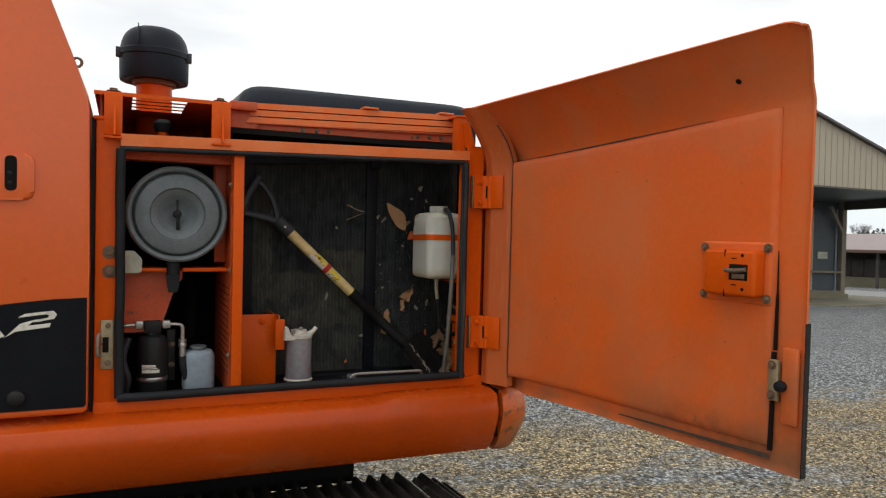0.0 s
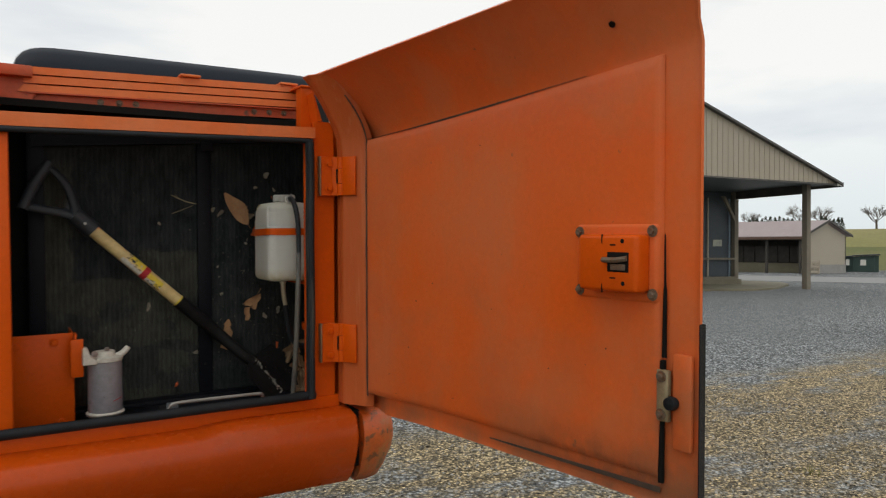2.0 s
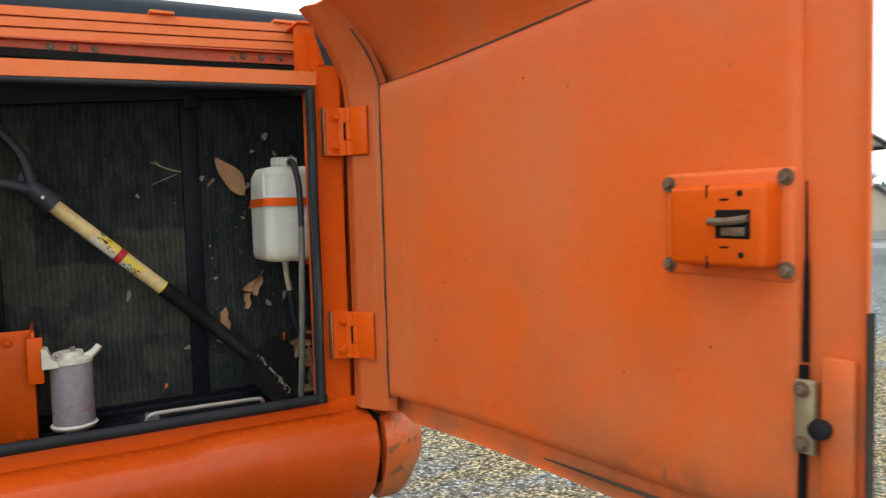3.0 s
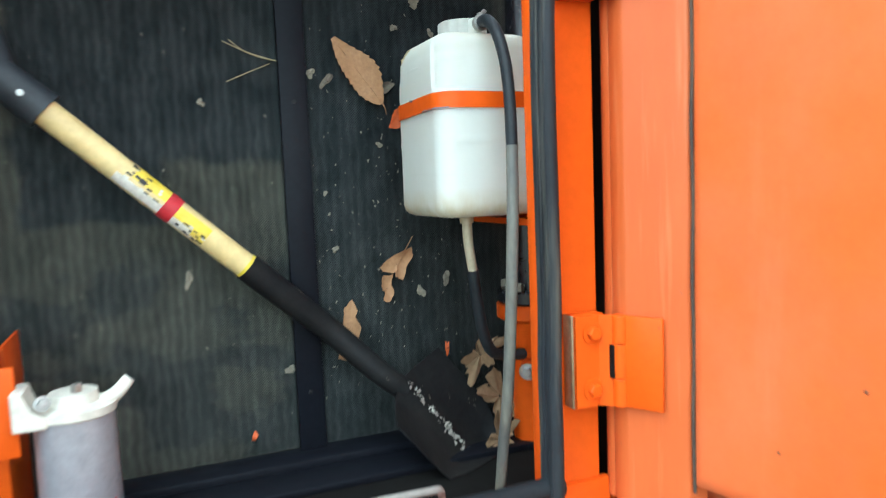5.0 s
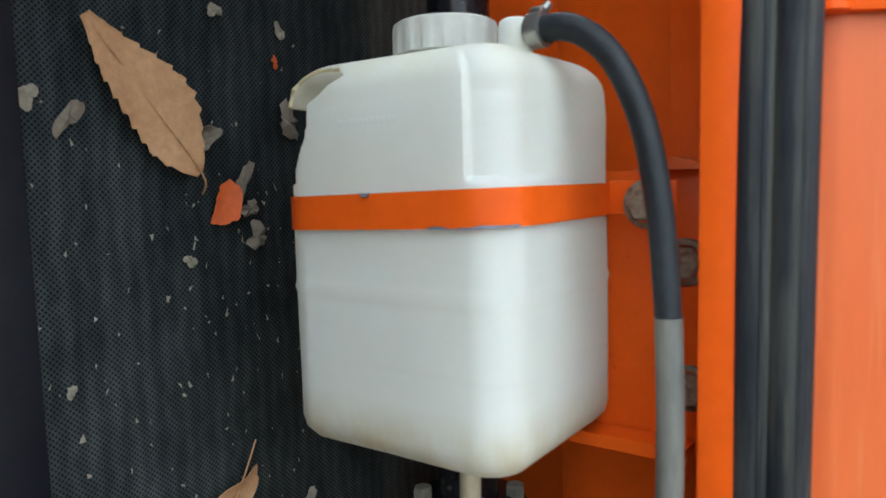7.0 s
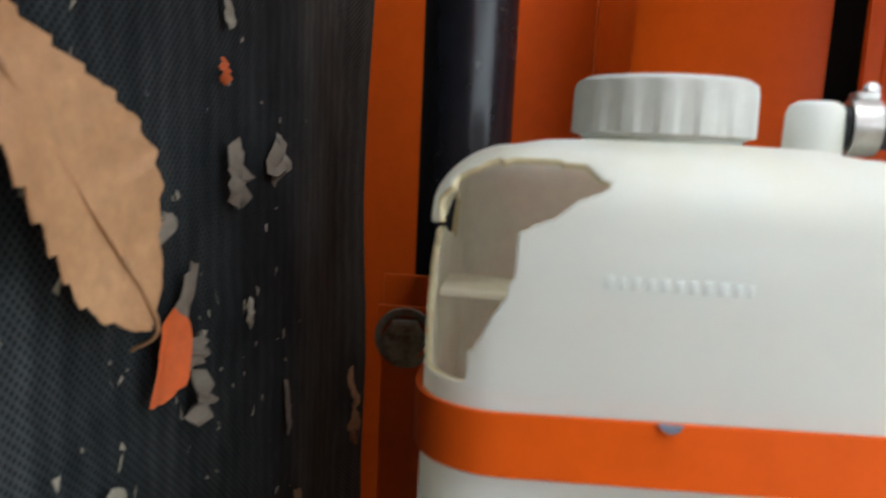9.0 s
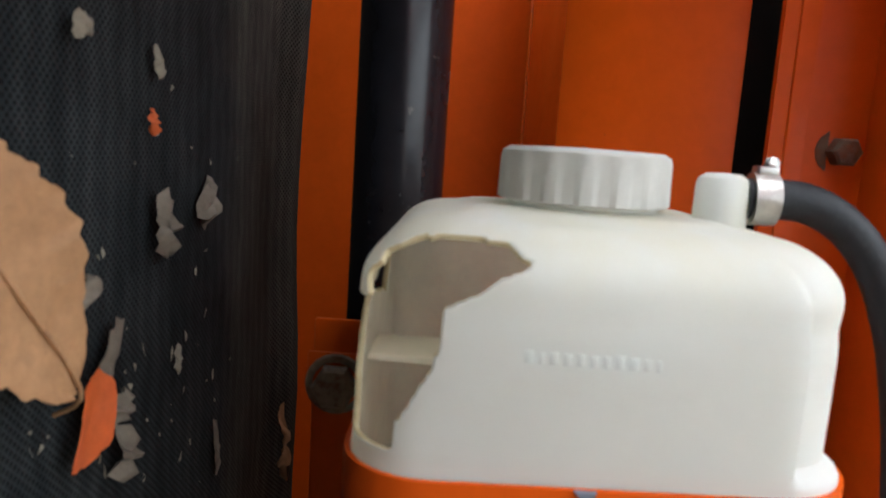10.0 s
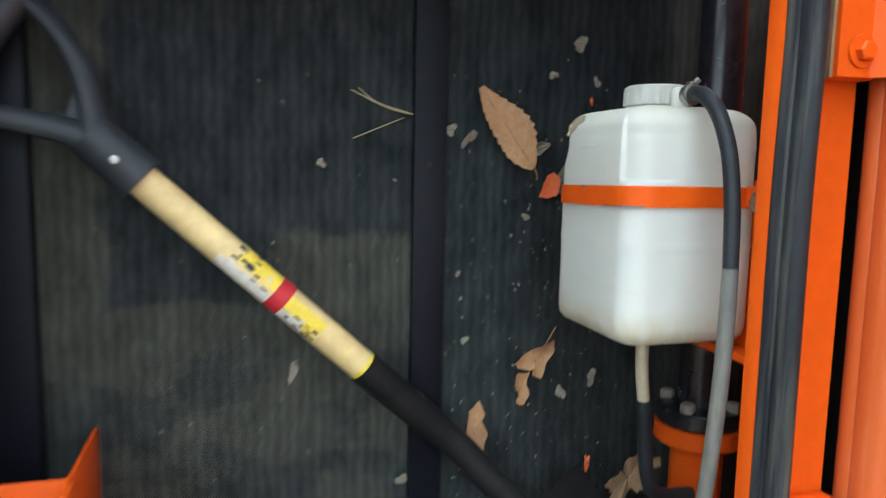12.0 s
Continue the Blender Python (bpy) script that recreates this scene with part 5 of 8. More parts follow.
def air_cleaner():
    a = root("air_cleaner", (-1.027, 0.2, 1.6), "round grey air cleaner canister with ringed end cover", "air cleaner")
    c = (-1.032, 0.05, 1.761)
    bm = nb()
    lathe(bm, [(0.138, 0.03), (0.138, 0.42), (0.10, 0.45), (0.0, 0.45)], c, (0, 1, 0), 48, close=False)
    part("canister", bm, GREYCAN, a)
    bm = nb()
    lathe(bm, [(0.14, 0.05), (0.150, 0.04), (0.1525, 0.02), (0.150, 0.004), (0.144, 0.0), (0.137, 0.002), (0.133, 0.010), (0.127, 0.011), (0.124, 0.004), (0.118, 0.001), (0.083, -0.001), (0.0805, 0.002), (0.079, 0.009), (0.076, 0.010), (0.063, 0.017), (0.059, 0.020), (0.034, 0.047), (0.020, 0.052), (0.0, 0.052)], c, (0, 1, 0), 64, close=False)
    cover = part("end_cover", bm, GREYCAN, a, "grey pressed cover with raised rings")
    bm = nb()
    lathe(bm, [(0.1335, 0.012), (0.132, 0.0085), (0.1285, 0.0085), (0.127, 0.012)], c, (0, 1, 0), 64, close=False)
    part("groove", bm, RUBBER, cover)
    bm = nb()
    lathe(bm, [(0.0, -0.002), (0.010, 0.0), (0.013, 0.008), (0.012, 0.03)], (c[0], c[1] + 0.020, c[2]), (0, 1, 0), 20, close=False)
    bx(bm, (c[0] - 0.003, c[1] + 0.024, c[2] - 0.050), (c[0] + 0.008, c[1] + 0.030, c[2]), 0.002)
    cyl(bm, (c[0], c[1] + 0.028, c[2]), (c[0], c[1] + 0.034, c[2] + 0.045), 0.003, 8)
    part("wing_nut", bm, BLACK, cover)
    bm = nb()
    lathe(bm, [(0.139, 0.06), (0.153, 0.06), (0.153, 0.085), (0.139, 0.085)], c, (0, 1, 0), 48, close=False)
    part("clamp_band", bm, STEEL, a)
    bm = nb()
    x, y, z = c[0] - 0.010, 0.08, 1.588
    cyl(bm, (x, y, z - 0.02), (x, y, z + 0.02), 0.02, 16)
    prism(bm, [(x - 0.021, z - 0.02), (x + 0.021, z - 0.02), (x + 0.017, z - 0.055), (x + 0.013, z - 0.075), (x - 0.013, z - 0.075), (x - 0.017, z - 0.055)], 1, y - 0.016, y + 0.016)
    part("dust_valve", bm, RUBBER, a, "black rubber dust valve")
    refit(a, lambda q: Vector((c[0] + (q.x - c[0]) * 1.03, q.y, c[2] + (q.z - c[2]) * 1.03)))


air_cleaner()


GRIMYPLASTIC = surface("grimy_pale_plastic", (0.40, 0.41, 0.32), (0.30, 0.31, 0.25), 20, 60, 0.5, (0.16, 0.15, 0.12), (0.6, 0.7), 40, 0.6, 0.1, bump=0.08)


def front_bay_brackets():
    bm = nb()
    bx(bm, (-1.194, 0.09, 1.572), (-1.048, 0.28, 1.584), 0.002)
    bx(bm, (-1.012, 0.09, 1.572), (-0.87, 0.28, 1.584), 0.002)
    part("air_cleaner_shelf", bm, ORANGE, machine)
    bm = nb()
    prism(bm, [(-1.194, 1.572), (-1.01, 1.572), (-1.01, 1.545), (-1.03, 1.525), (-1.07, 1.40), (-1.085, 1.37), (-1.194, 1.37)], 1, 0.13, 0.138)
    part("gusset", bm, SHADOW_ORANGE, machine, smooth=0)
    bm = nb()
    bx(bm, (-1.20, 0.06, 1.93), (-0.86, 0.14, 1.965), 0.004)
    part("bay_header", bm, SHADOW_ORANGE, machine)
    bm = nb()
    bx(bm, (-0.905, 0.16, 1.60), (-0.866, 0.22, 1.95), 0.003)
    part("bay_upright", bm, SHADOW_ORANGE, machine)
    b = root("relay_cover", (-1.15, 0.08, 1.57), "chamfered grimy pale plastic cover beside the post", "cover")
    bm = nb()
    prism(bm, [(-1.188, 1.640), (-1.160, 1.640), (-1.137, 1.615), (-1.137, 1.578), (-1.145, 1.570), (-1.188, 1.570)], 1, 0.05, 0.11)
    bmesh.ops.bevel(bm, geom=list(bm.edges), offset=0.0025, segments=2, affect="EDGES")
    part("cover_shell", bm, GRIMYPLASTIC, b)
    bm = nb()
    sweep(bm, [(-0.955, 0.42, 1.5), (-0.955, 0.43, 1.3), (-0.95, 0.43, 1.17)], 0.022, 12, 4)
    part("pillar", bm, VOID, machine)


front_bay_brackets()


def receiver_drier():
    d = root("receiver_drier", (-1.085, 0.13, 1.165), "black air-conditioning drier with alloy pipes and a torn label", "drier")
    at = (-1.085, 0.13, 0)
    bm = nb()
    lathe(bm, [(0.0, 1.165), (0.036, 1.168), (0.042, 1.178), (0.042, 1.355), (0.036, 1.372), (0.02, 1.38), (0.02, 1.392)], at, seg=28)
    part("cylinder", bm, BLACK, d)
    bm = nb()
    bx(bm, (-1.108, 0.11, 1.385), (-1.062, 0.15, 1.43), 0.004)
    part("head", bm, BLACK, d)
    bm = nb()
    lathe(bm, [(0.0425, 1.215), (0.0430, 1.216), (0.0430, 1.228), (0.0425, 1.229)], at, seg=28, close=False)
    part("band", bm, STEEL, d)
    for k, (z0, z1) in enumerate(((1.247, 1.258), (1.261, 1.264), (1.267, 1.276))):
        bm = nb()
        rr = 0.0432
        g = [[(at[0] + rr * math.cos(a), at[1] + rr * math.sin(a), z) for a in [-2.3 + j * 0.13 for j in range(10 - k)]] for z in (z0, z1)]
        slab(bm, g, 0.0004)
        part("label_bar", bm, PAPER, d, "torn white label")
    for s, pts in ((1, [(-1.06, 0.125, 1.415), (-1.02, 0.11, 1.416), (-1.006, 0.108, 1.41), (-1.003, 0.108, 1.395), (-1.003, 0.108, 1.36)]), (-1, [(-1.11, 0.125, 1.415), (-1.15, 0.11, 1.417), (-1.17, 0.11, 1.412), (-1.185, 0.11, 1.40)])):
        bm = nb()
        sweep(bm, pts, 0.0065, 10, 6)
        part("alloy_pipe", bm, STEEL, d, "bright alloy pipe")
        bm = nb()
        x = pts[0][0] + s * 0.012
        bx(bm, (x - 0.011, 0.108, 1.402), (x + 0.011, 0.136, 1.430), 0.003)
        part("pipe_fitting", bm, STEEL, d)
    bm = nb()
    lathe(bm, [(0.009, 1.362), (0.012, 1.36), (0.012, 1.352), (0.009, 1.35), (0.012, 1.345), (0.012, 1.335), (0.009, 1.333), (0.010, 1.32), (0.010, 1.29)], (-1.003, 0.108, 0), seg=14)
    part("crimp", bm, STEEL, d, "crimped steel hose end")
    bm = nb()
    sweep(bm, [(-1.003, 0.108, 1.30), (-1.0, 0.11, 1.26), (-0.985, 0.12, 1.2), (-0.975, 0.14, 1.165)], 0.011, 12, 6)
    part("hose", bm, HOSE, d)
    bm = nb()
    sweep(bm, [(-1.15, 0.12, 1.37), (-1.165, 0.10, 1.30), (-1.15, 0.09, 1.23), (-1.16, 0.10, 1.17)], 0.010, 10, 6)
    part("hose", bm, HOSE, d)
    bm = nb()
    bx(bm, (-1.045, 0.16, 1.20), (-1.02, 0.175, 1.39), 0.003)
    part("mount_strap", bm, BLACK, d)
    for z in (1.26, 1.335):
        bolt(d, (-1.03, 0.16, z), (0, -1, 0), 0.006, 0.004)
    refit(d, lambda c: Vector((-1.100 + (c.x + 1.085) * 1.12, c.y, 1.165 + (c.z - 1.165) * 0.92)))


receiver_drier()


def washer_bottle():
    w = root("washer_bottle", (-0.948, 0.14, 1.165), "pale bluish plastic bottle with moulded shoulders", "bottle")
    bm = nb()
    rings = []
    for z, s in ((1.166, 0.85), (1.170, 0.95), (1.18, 1.0), (1.285, 1.0), (1.300, 0.96), (1.310, 0.85), (1.314, 0.7), (1.316, 0.55)):
        ring = []
        for k in range(40):
            a = k * math.tau / 40
            c, sn = math.cos(a), math.sin(a)
            ring.append(bm.verts.new((-0.948 + 0.056 * s * math.copysign(abs(c) ** 0.55, c), 0.14 + 0.04 * s * math.copysign(abs(sn) ** 0.55, sn), z)))
        rings.append(ring)
    for A, B in zip(rings, rings[1:]):
        for k in range(40):
            bm.faces.new((A[k], A[(k + 1) % 40], B[(k + 1) % 40], B[k]))
    bm.faces.new(rings[0])
    bm.faces.new(rings[-1])
    part("body", bm, BLUEJUG, w)
    bm = nb()
    lathe(bm, [(0.026, 1.313), (0.026, 1.318), (0.030, 1.319), (0.030, 1.327), (0.027, 1.330), (0.0, 1.330)], (-0.95, 0.14, 0), seg=24, close=False)
    part("cap", bm, GREYCAN, w, "grey snap cap")
    refit(w, lambda c: Vector((-0.954 + (c.x + 0.948) * 0.93, c.y, 1.166 + (c.z - 1.166) * 0.92)))


washer_bottle()


# ---- radiator bay: screen, frame, lining ----
ORIGIN = BAY


def radiator():
    r = root("radiator", (-0.3, 0.45, 1.12), "radiator face behind a dusty woven screen in a dark frame", "radiator")
    bm = nb()
    g = []
    for i in range(20):
        z = 1.12 + i * 0.048
        row = []
        for j in range(86):
            x = -0.72 + j * (1.011 / 85)
            sag = 0.0035 * noise.noise(Vector((x * 5, 0.3, z * 5)))
            bulge = -0.016 * math.exp(-((x - 0.268) / 0.030) ** 2) * (1 + 0.35 * noise.noise(Vector((2.0, 0, z * 6))))
            row.append((x, 0.424 + sag + bulge, z))
        g.append(row)
    slab(bm, g, 0.002)
    part("screen", bm, SCREEN, r, "fine woven screen, grey with dust")
    bm = nb()
    bx(bm, (-0.262, 0.408, 1.13), (-0.217, 0.420, 2.05), 0.002)
    bar = part("centre_bar", bm, FRAMEBLUE, r, "flat dark upright bar")
    for z in (1.732, 1.25):
        bolt(bar, (-0.24, 0.408, z), (0, -1, 0), 0.004, 0.002, False, BLACK, "rivet")
    bm = nb()
    bx(bm, (-0.762, 0.40, 1.13), (-0.716, 0.46, 2.05), 0.003)
    part("side_frame", bm, FRAMEBLUE, r)
    bm = nb()
    vs = [bm.verts.new(v) for v in ((-0.75, 0.395, 1.964), (0.29, 0.395, 2.044), (0.29, 0.43, 2.044), (-0.75, 0.43, 1.964),
                                    (-0.75, 0.395, 2.075), (0.29, 0.395, 2.075), (0.29, 0.43, 2.075), (-0.75, 0.43, 2.075))]
    for f in ((3, 2, 1, 0), (4, 5, 6, 7), (0, 1, 5, 4), (1, 2, 6, 5), (2, 3, 7, 6), (3, 0, 4, 7)):
        bm.faces.new([vs[i] for i in f])
    header = part("header", bm, FRAMEBLUE, r, "dark header rail")
    bm = nb()
    bx(bm, (-0.252, 0.390, 1.977), (-0.209, 0.3955, 2.03), 0.002)
    part("tab", bm, FRAMEBLUE, header)
    bm = nb()
    bx(bm, (-0.75, 0.36, 1.13), (0.29, 0.425, 1.152), 0.003)
    bx(bm, (-0.75, 0.28, 1.128), (0.29, 0.36, 1.140), 0.002)
    part("bottom_ledge", bm, FRAMEBLUE, r)


radiator()

# Near-black floor and side: the bay's shade is in the colour.
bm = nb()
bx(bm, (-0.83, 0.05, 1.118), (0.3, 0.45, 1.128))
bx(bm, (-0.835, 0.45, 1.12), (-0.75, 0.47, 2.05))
part("bay_lining", bm, VOID, machine, "floor and side of the radiator bay, blackened for shade", smooth=0)


def rear_wall():
    """Folded orange wall behind the tank, with a dark gap beside the hinge post."""
    bm = nb()
    prof = [(0.112, 0.112), (0.116, 0.132), (0.122, 0.176), (0.135, 0.210), (0.138, 0.214), (0.300, 0.222), (0.302, 0.224), (0.302, 0.50), (0.335, 0.50), (0.335, 0.108), (0.112, 0.108)]
    prism(bm, prof, 2, 1.12, 2.06)
    part("folded_wall", bm, ORANGE, machine, "folded orange wall behind the tank", smooth=20)
    bm = nb()
    bx(bm, (0.080, 0.050, 1.13), (0.086, 0.092, 2.05), 0.001)
    post = part("post_return", bm, ORANGE, machine)
    # Unseen near-black plates added so that the gap stays dark.
    bm = nb()
    prism(bm, [(0.126, 0.045), (0.132, 0.045), (0.132, 0.102), (0.335, 0.102), (0.335, 0.1065), (0.126, 0.1065)], 2, 1.12, 2.06)
    bx(bm, (0.3365, 0.09, 1.12), (0.344, 0.52, 2.06))
    part("gap_backing", bm, VOID, machine, smooth=0)
    bolt(post, (0.080, 0.062, 1.835), (-1, 0, 0), 0.0085, 0.011)


rear_wall()


def pipe_and_elbow():
    p = root("coolant_pipe", (0.1346, 0.3148, 1.13), "black upright pipe bolted to an orange flanged elbow", "pipe")
    x, y = 0.1346, 0.3148
    bm = nb()
    lathe(bm, [(0.0295, 1.40), (0.0295, 2.05)], (x, y, 0), seg=28)
    part("pipe", bm, GLOSSBLACK, p, "glossy black pipe")
    bm = nb()
    lathe(bm, [(0.028, 1.408), (0.055, 1.404), (0.058, 1.401), (0.058, 1.384), (0.055, 1.380)], (x, y, 0), seg=36)
    part("upper_flange", bm, GLOSSBLACK, p, "black steel flange")
    bm = nb()
    lathe(bm, [(0.055, 1.380), (0.060, 1.378), (0.060, 1.356), (0.055, 1.352), (0.040, 1.347), (0.036, 1.335), (0.036, 1.13)], (x, y, 0), seg=36)
    elbow = part("elbow", bm, ORANGE, p, "orange cast elbow")
    bm = nb()
    lathe(bm, [(0.016, 0.0), (0.016, 0.03), (0.013, 0.034)], (x - 0.02, y - 0.028, 1.272), (-0.6, -0.75, 0), 18)
    part("boss", bm, ORANGE, elbow)
    bolt(elbow, (x - 0.04, y - 0.053, 1.272), (-0.6, -0.75, 0), 0.009, 0.008, True, STEEL)
    for a in (3.75, 2.2, -0.95, 0.65):
        bolt(p, (x + 0.046 * math.cos(a), y + 0.046 * math.sin(a), 1.404), (0, 0, 1), 0.010, 0.013, False, CHIP)


pipe_and_elbow()


ORIGIN = Vector((0, 0, 0))


def sill_rod():
    bm = nb()
    sweep(bm, [(-0.452, 0.02, 1.173), (-0.450, 0.01, 1.200), (-0.438, 0.005, 1.210), (-0.40, 0.004, 1.212), (-0.25, 0.004, 1.210), (-0.20, 0.004, 1.209), (-0.182, 0.01, 1.204), (-0.176, 0.02, 1.183)], 0.005, 10, 6)
    thing("prop_rod", bm, DULLROD, "thin bent steel prop rod clipped behind the sill seal", "rod")
    b = root("sensor_box", (-0.43, 0.13, 1.19), "small black sensor box with a grey label", "sensor")
    bm = nb()
    bx(bm, (-0.462, 0.06, 1.128), (-0.40, 0.13, 1.183), 0.006)
    part("box", bm, BLACK, b)
    bm = nb()
    bx(bm, (-0.45, 0.0575, 1.18), (-0.418, 0.061, 1.202))
    part("label_bar", bm, GREYCAN, b, smooth=0)


sill_rod()


# ---- filter and its mount ----
ORIGIN = BAY


def filter_mount():
    m = root("filter_mount", (-0.73, 0.3, 1.13), "orange folded sheet-metal filter mount with bolts", "bracket")
    bm = nb()
    bx(bm, (-0.835, 0.245, 1.128), (-0.655, 0.25, 1.41), 0.002)
    bx(bm, (-0.658, 0.245, 1.128), (-0.653, 0.40, 1.408), 0.002)
    part("mount_plate", bm, ORANGE, m)
    bm = nb()
    bx(bm, (-0.665, 0.20, 1.285), (-0.632, 0.208, 1.395), 0.002)
    bx(bm, (-0.655, 0.205, 1.34), (-0.648, 0.25, 1.41), 0.002)
    part("tab_plate", bm, ORANGE, m)
    for x, z in ((-0.705, 1.385), (-0.69, 1.155), (-0.80, 1.38)):
        bolt(m, (x, 0.245, z), (0, -1, 0), 0.009, 0.008, True, ORANGE)


filter_mount()


def fuel_filter():
    f = root("fuel_filter", (-0.578, 0.26, 1.13), "smoky plastic water-separator filter with ivory head and drain", "filter")
    at = (-0.580, 0.26, 0)
    bm = nb()
    lathe(bm, [(0.0, 1.172), (0.046, 1.174), (0.0475, 1.19), (0.0465, 1.335), (0.043, 1.339)], at, seg=36)
    bowl = part("bowl", bm, FILTERBODY, f, "smoky translucent bowl")
    bm = nb()
    rr = 0.0478
    g = [[(at[0] + rr * math.cos(a), at[1] + rr * math.sin(a), z + 0.006 * j / 7) for j, a in enumerate([-1.2 + j * 0.09 for j in range(8)])] for z in (1.218, 1.2205)]
    slab(bm, g, 0.0003)
    part("level_line", bm, REDTAPE, bowl, "thin red level line")
    bm = nb()
    lathe(bm, [(0.048, 1.172), (0.053, 1.17), (0.053, 1.182), (0.048, 1.186)], at, seg=36)
    part("lower_ring", bm, IVORY, f)
    bm = nb()
    lathe(bm, [(0.046, 1.333), (0.049, 1.335), (0.049, 1.345), (0.03, 1.349), (0.028, 1.362), (0.0, 1.363)], at, seg=36, close=False)
    part("head", bm, IVORY, f, "ivory plastic head")
    bm = nb()
    sweep(bm, [(-0.548, 0.26, 1.342), (-0.53, 0.262, 1.352), (-0.515, 0.265, 1.368)], (0.011, 0.008), 12, 4)
    part("spout", bm, IVORY, f)
    bm = nb()
    prism(bm, [(-0.642, 1.33), (-0.605, 1.33), (-0.605, 1.345), (-0.622, 1.352), (-0.628, 1.378), (-0.642, 1.378)], 1, 0.215, 0.27)
    bmesh.ops.bevel(bm, geom=list(bm.edges), offset=0.002, segments=1, affect="EDGES")
    part("mounting_ear", bm, IVORY, f)
    bolt(f, (-0.61, 0.225, 1.36), (0.3, -1, 0.2), 0.006, 0.006, True, STEEL)
    bolt(f, (-0.575, 0.25, 1.363), (0, 0, 1), 0.007, 0.010, False, STEEL)
    bm = nb()
    lathe(bm, [(0.014, 1.13), (0.017, 1.135), (0.017, 1.165), (0.012, 1.173)], (-0.585, 0.26, 0), seg=16)
    part("drain", bm, IVORY, f)
    refit(f, lambda c: Vector((c.x + 0.006, c.y - 0.036, c.z - (0.010 if c.z > 1.17 else 0.0))))


fuel_filter()


# ---- overflow tank with strap, bracket and hoses ----
ORIGIN = Vector((-0.027, -0.020, 0.002))
TX0, TX1, TY0, TY1 = -0.099, 0.0625, 0.1155, 0.294
TCX, TCY = (TX0 + TX1) / 2, (TY0 + TY1) / 2
CAP = (-0.019, 0.207)


def rounded_ring(hx, hy, r, n=24):
    """Points round a rounded rectangle, n to each corner-and-side."""
    pts = []
    for cx, cy, a0 in ((hx - r, hy - r, 0), (-hx + r, hy - r, 90), (-hx + r, -hy + r, 180), (hx - r, -hy + r, 270)):
        for k in range(n // 2 + 1):
            a = radians(a0 + 90 * k / (n // 2))
            pts.append((cx + r * math.cos(a), cy + r * math.sin(a)))
        nxt = {0: (-hx + r, hy), 90: (-hx, -hy + r), 180: (hx - r, -hy), 270: (hx, hy - r)}[a0]
        lx, ly = pts[-1]
        for k in range(1, n):
            pts.append((lx + (nxt[0] - lx) * k / n, ly + (nxt[1] - ly) * k / n))
    return pts


def inside(poly, y, z):
    """Whether (y, z) lies within a closed outline."""
    hit = False
    for (y0, z0), (y1, z1) in zip(poly, poly[1:] + poly[:1]):
        if (z0 > z) != (z1 > z) and y < y0 + (y1 - y0) * (z - z0) / (z1 - z0):
            hit = not hit
    return hit


# outline of the piece that has broken out of the outer face and shoulder
BREAK = [(0.235, 1.782), (0.243, 1.7878), (0.257, 1.7895), (0.273, 1.7885), (0.283, 1.783), (0.2878, 1.774), (0.2872, 1.7655), (0.2895, 1.762), (0.2895, 1.735), (0.288, 1.7225),
         (0.283, 1.7212), (0.277, 1.7275), (0.267, 1.743), (0.264, 1.757), (0.2635, 1.768), (0.252, 1.771), (0.246, 1.777)]


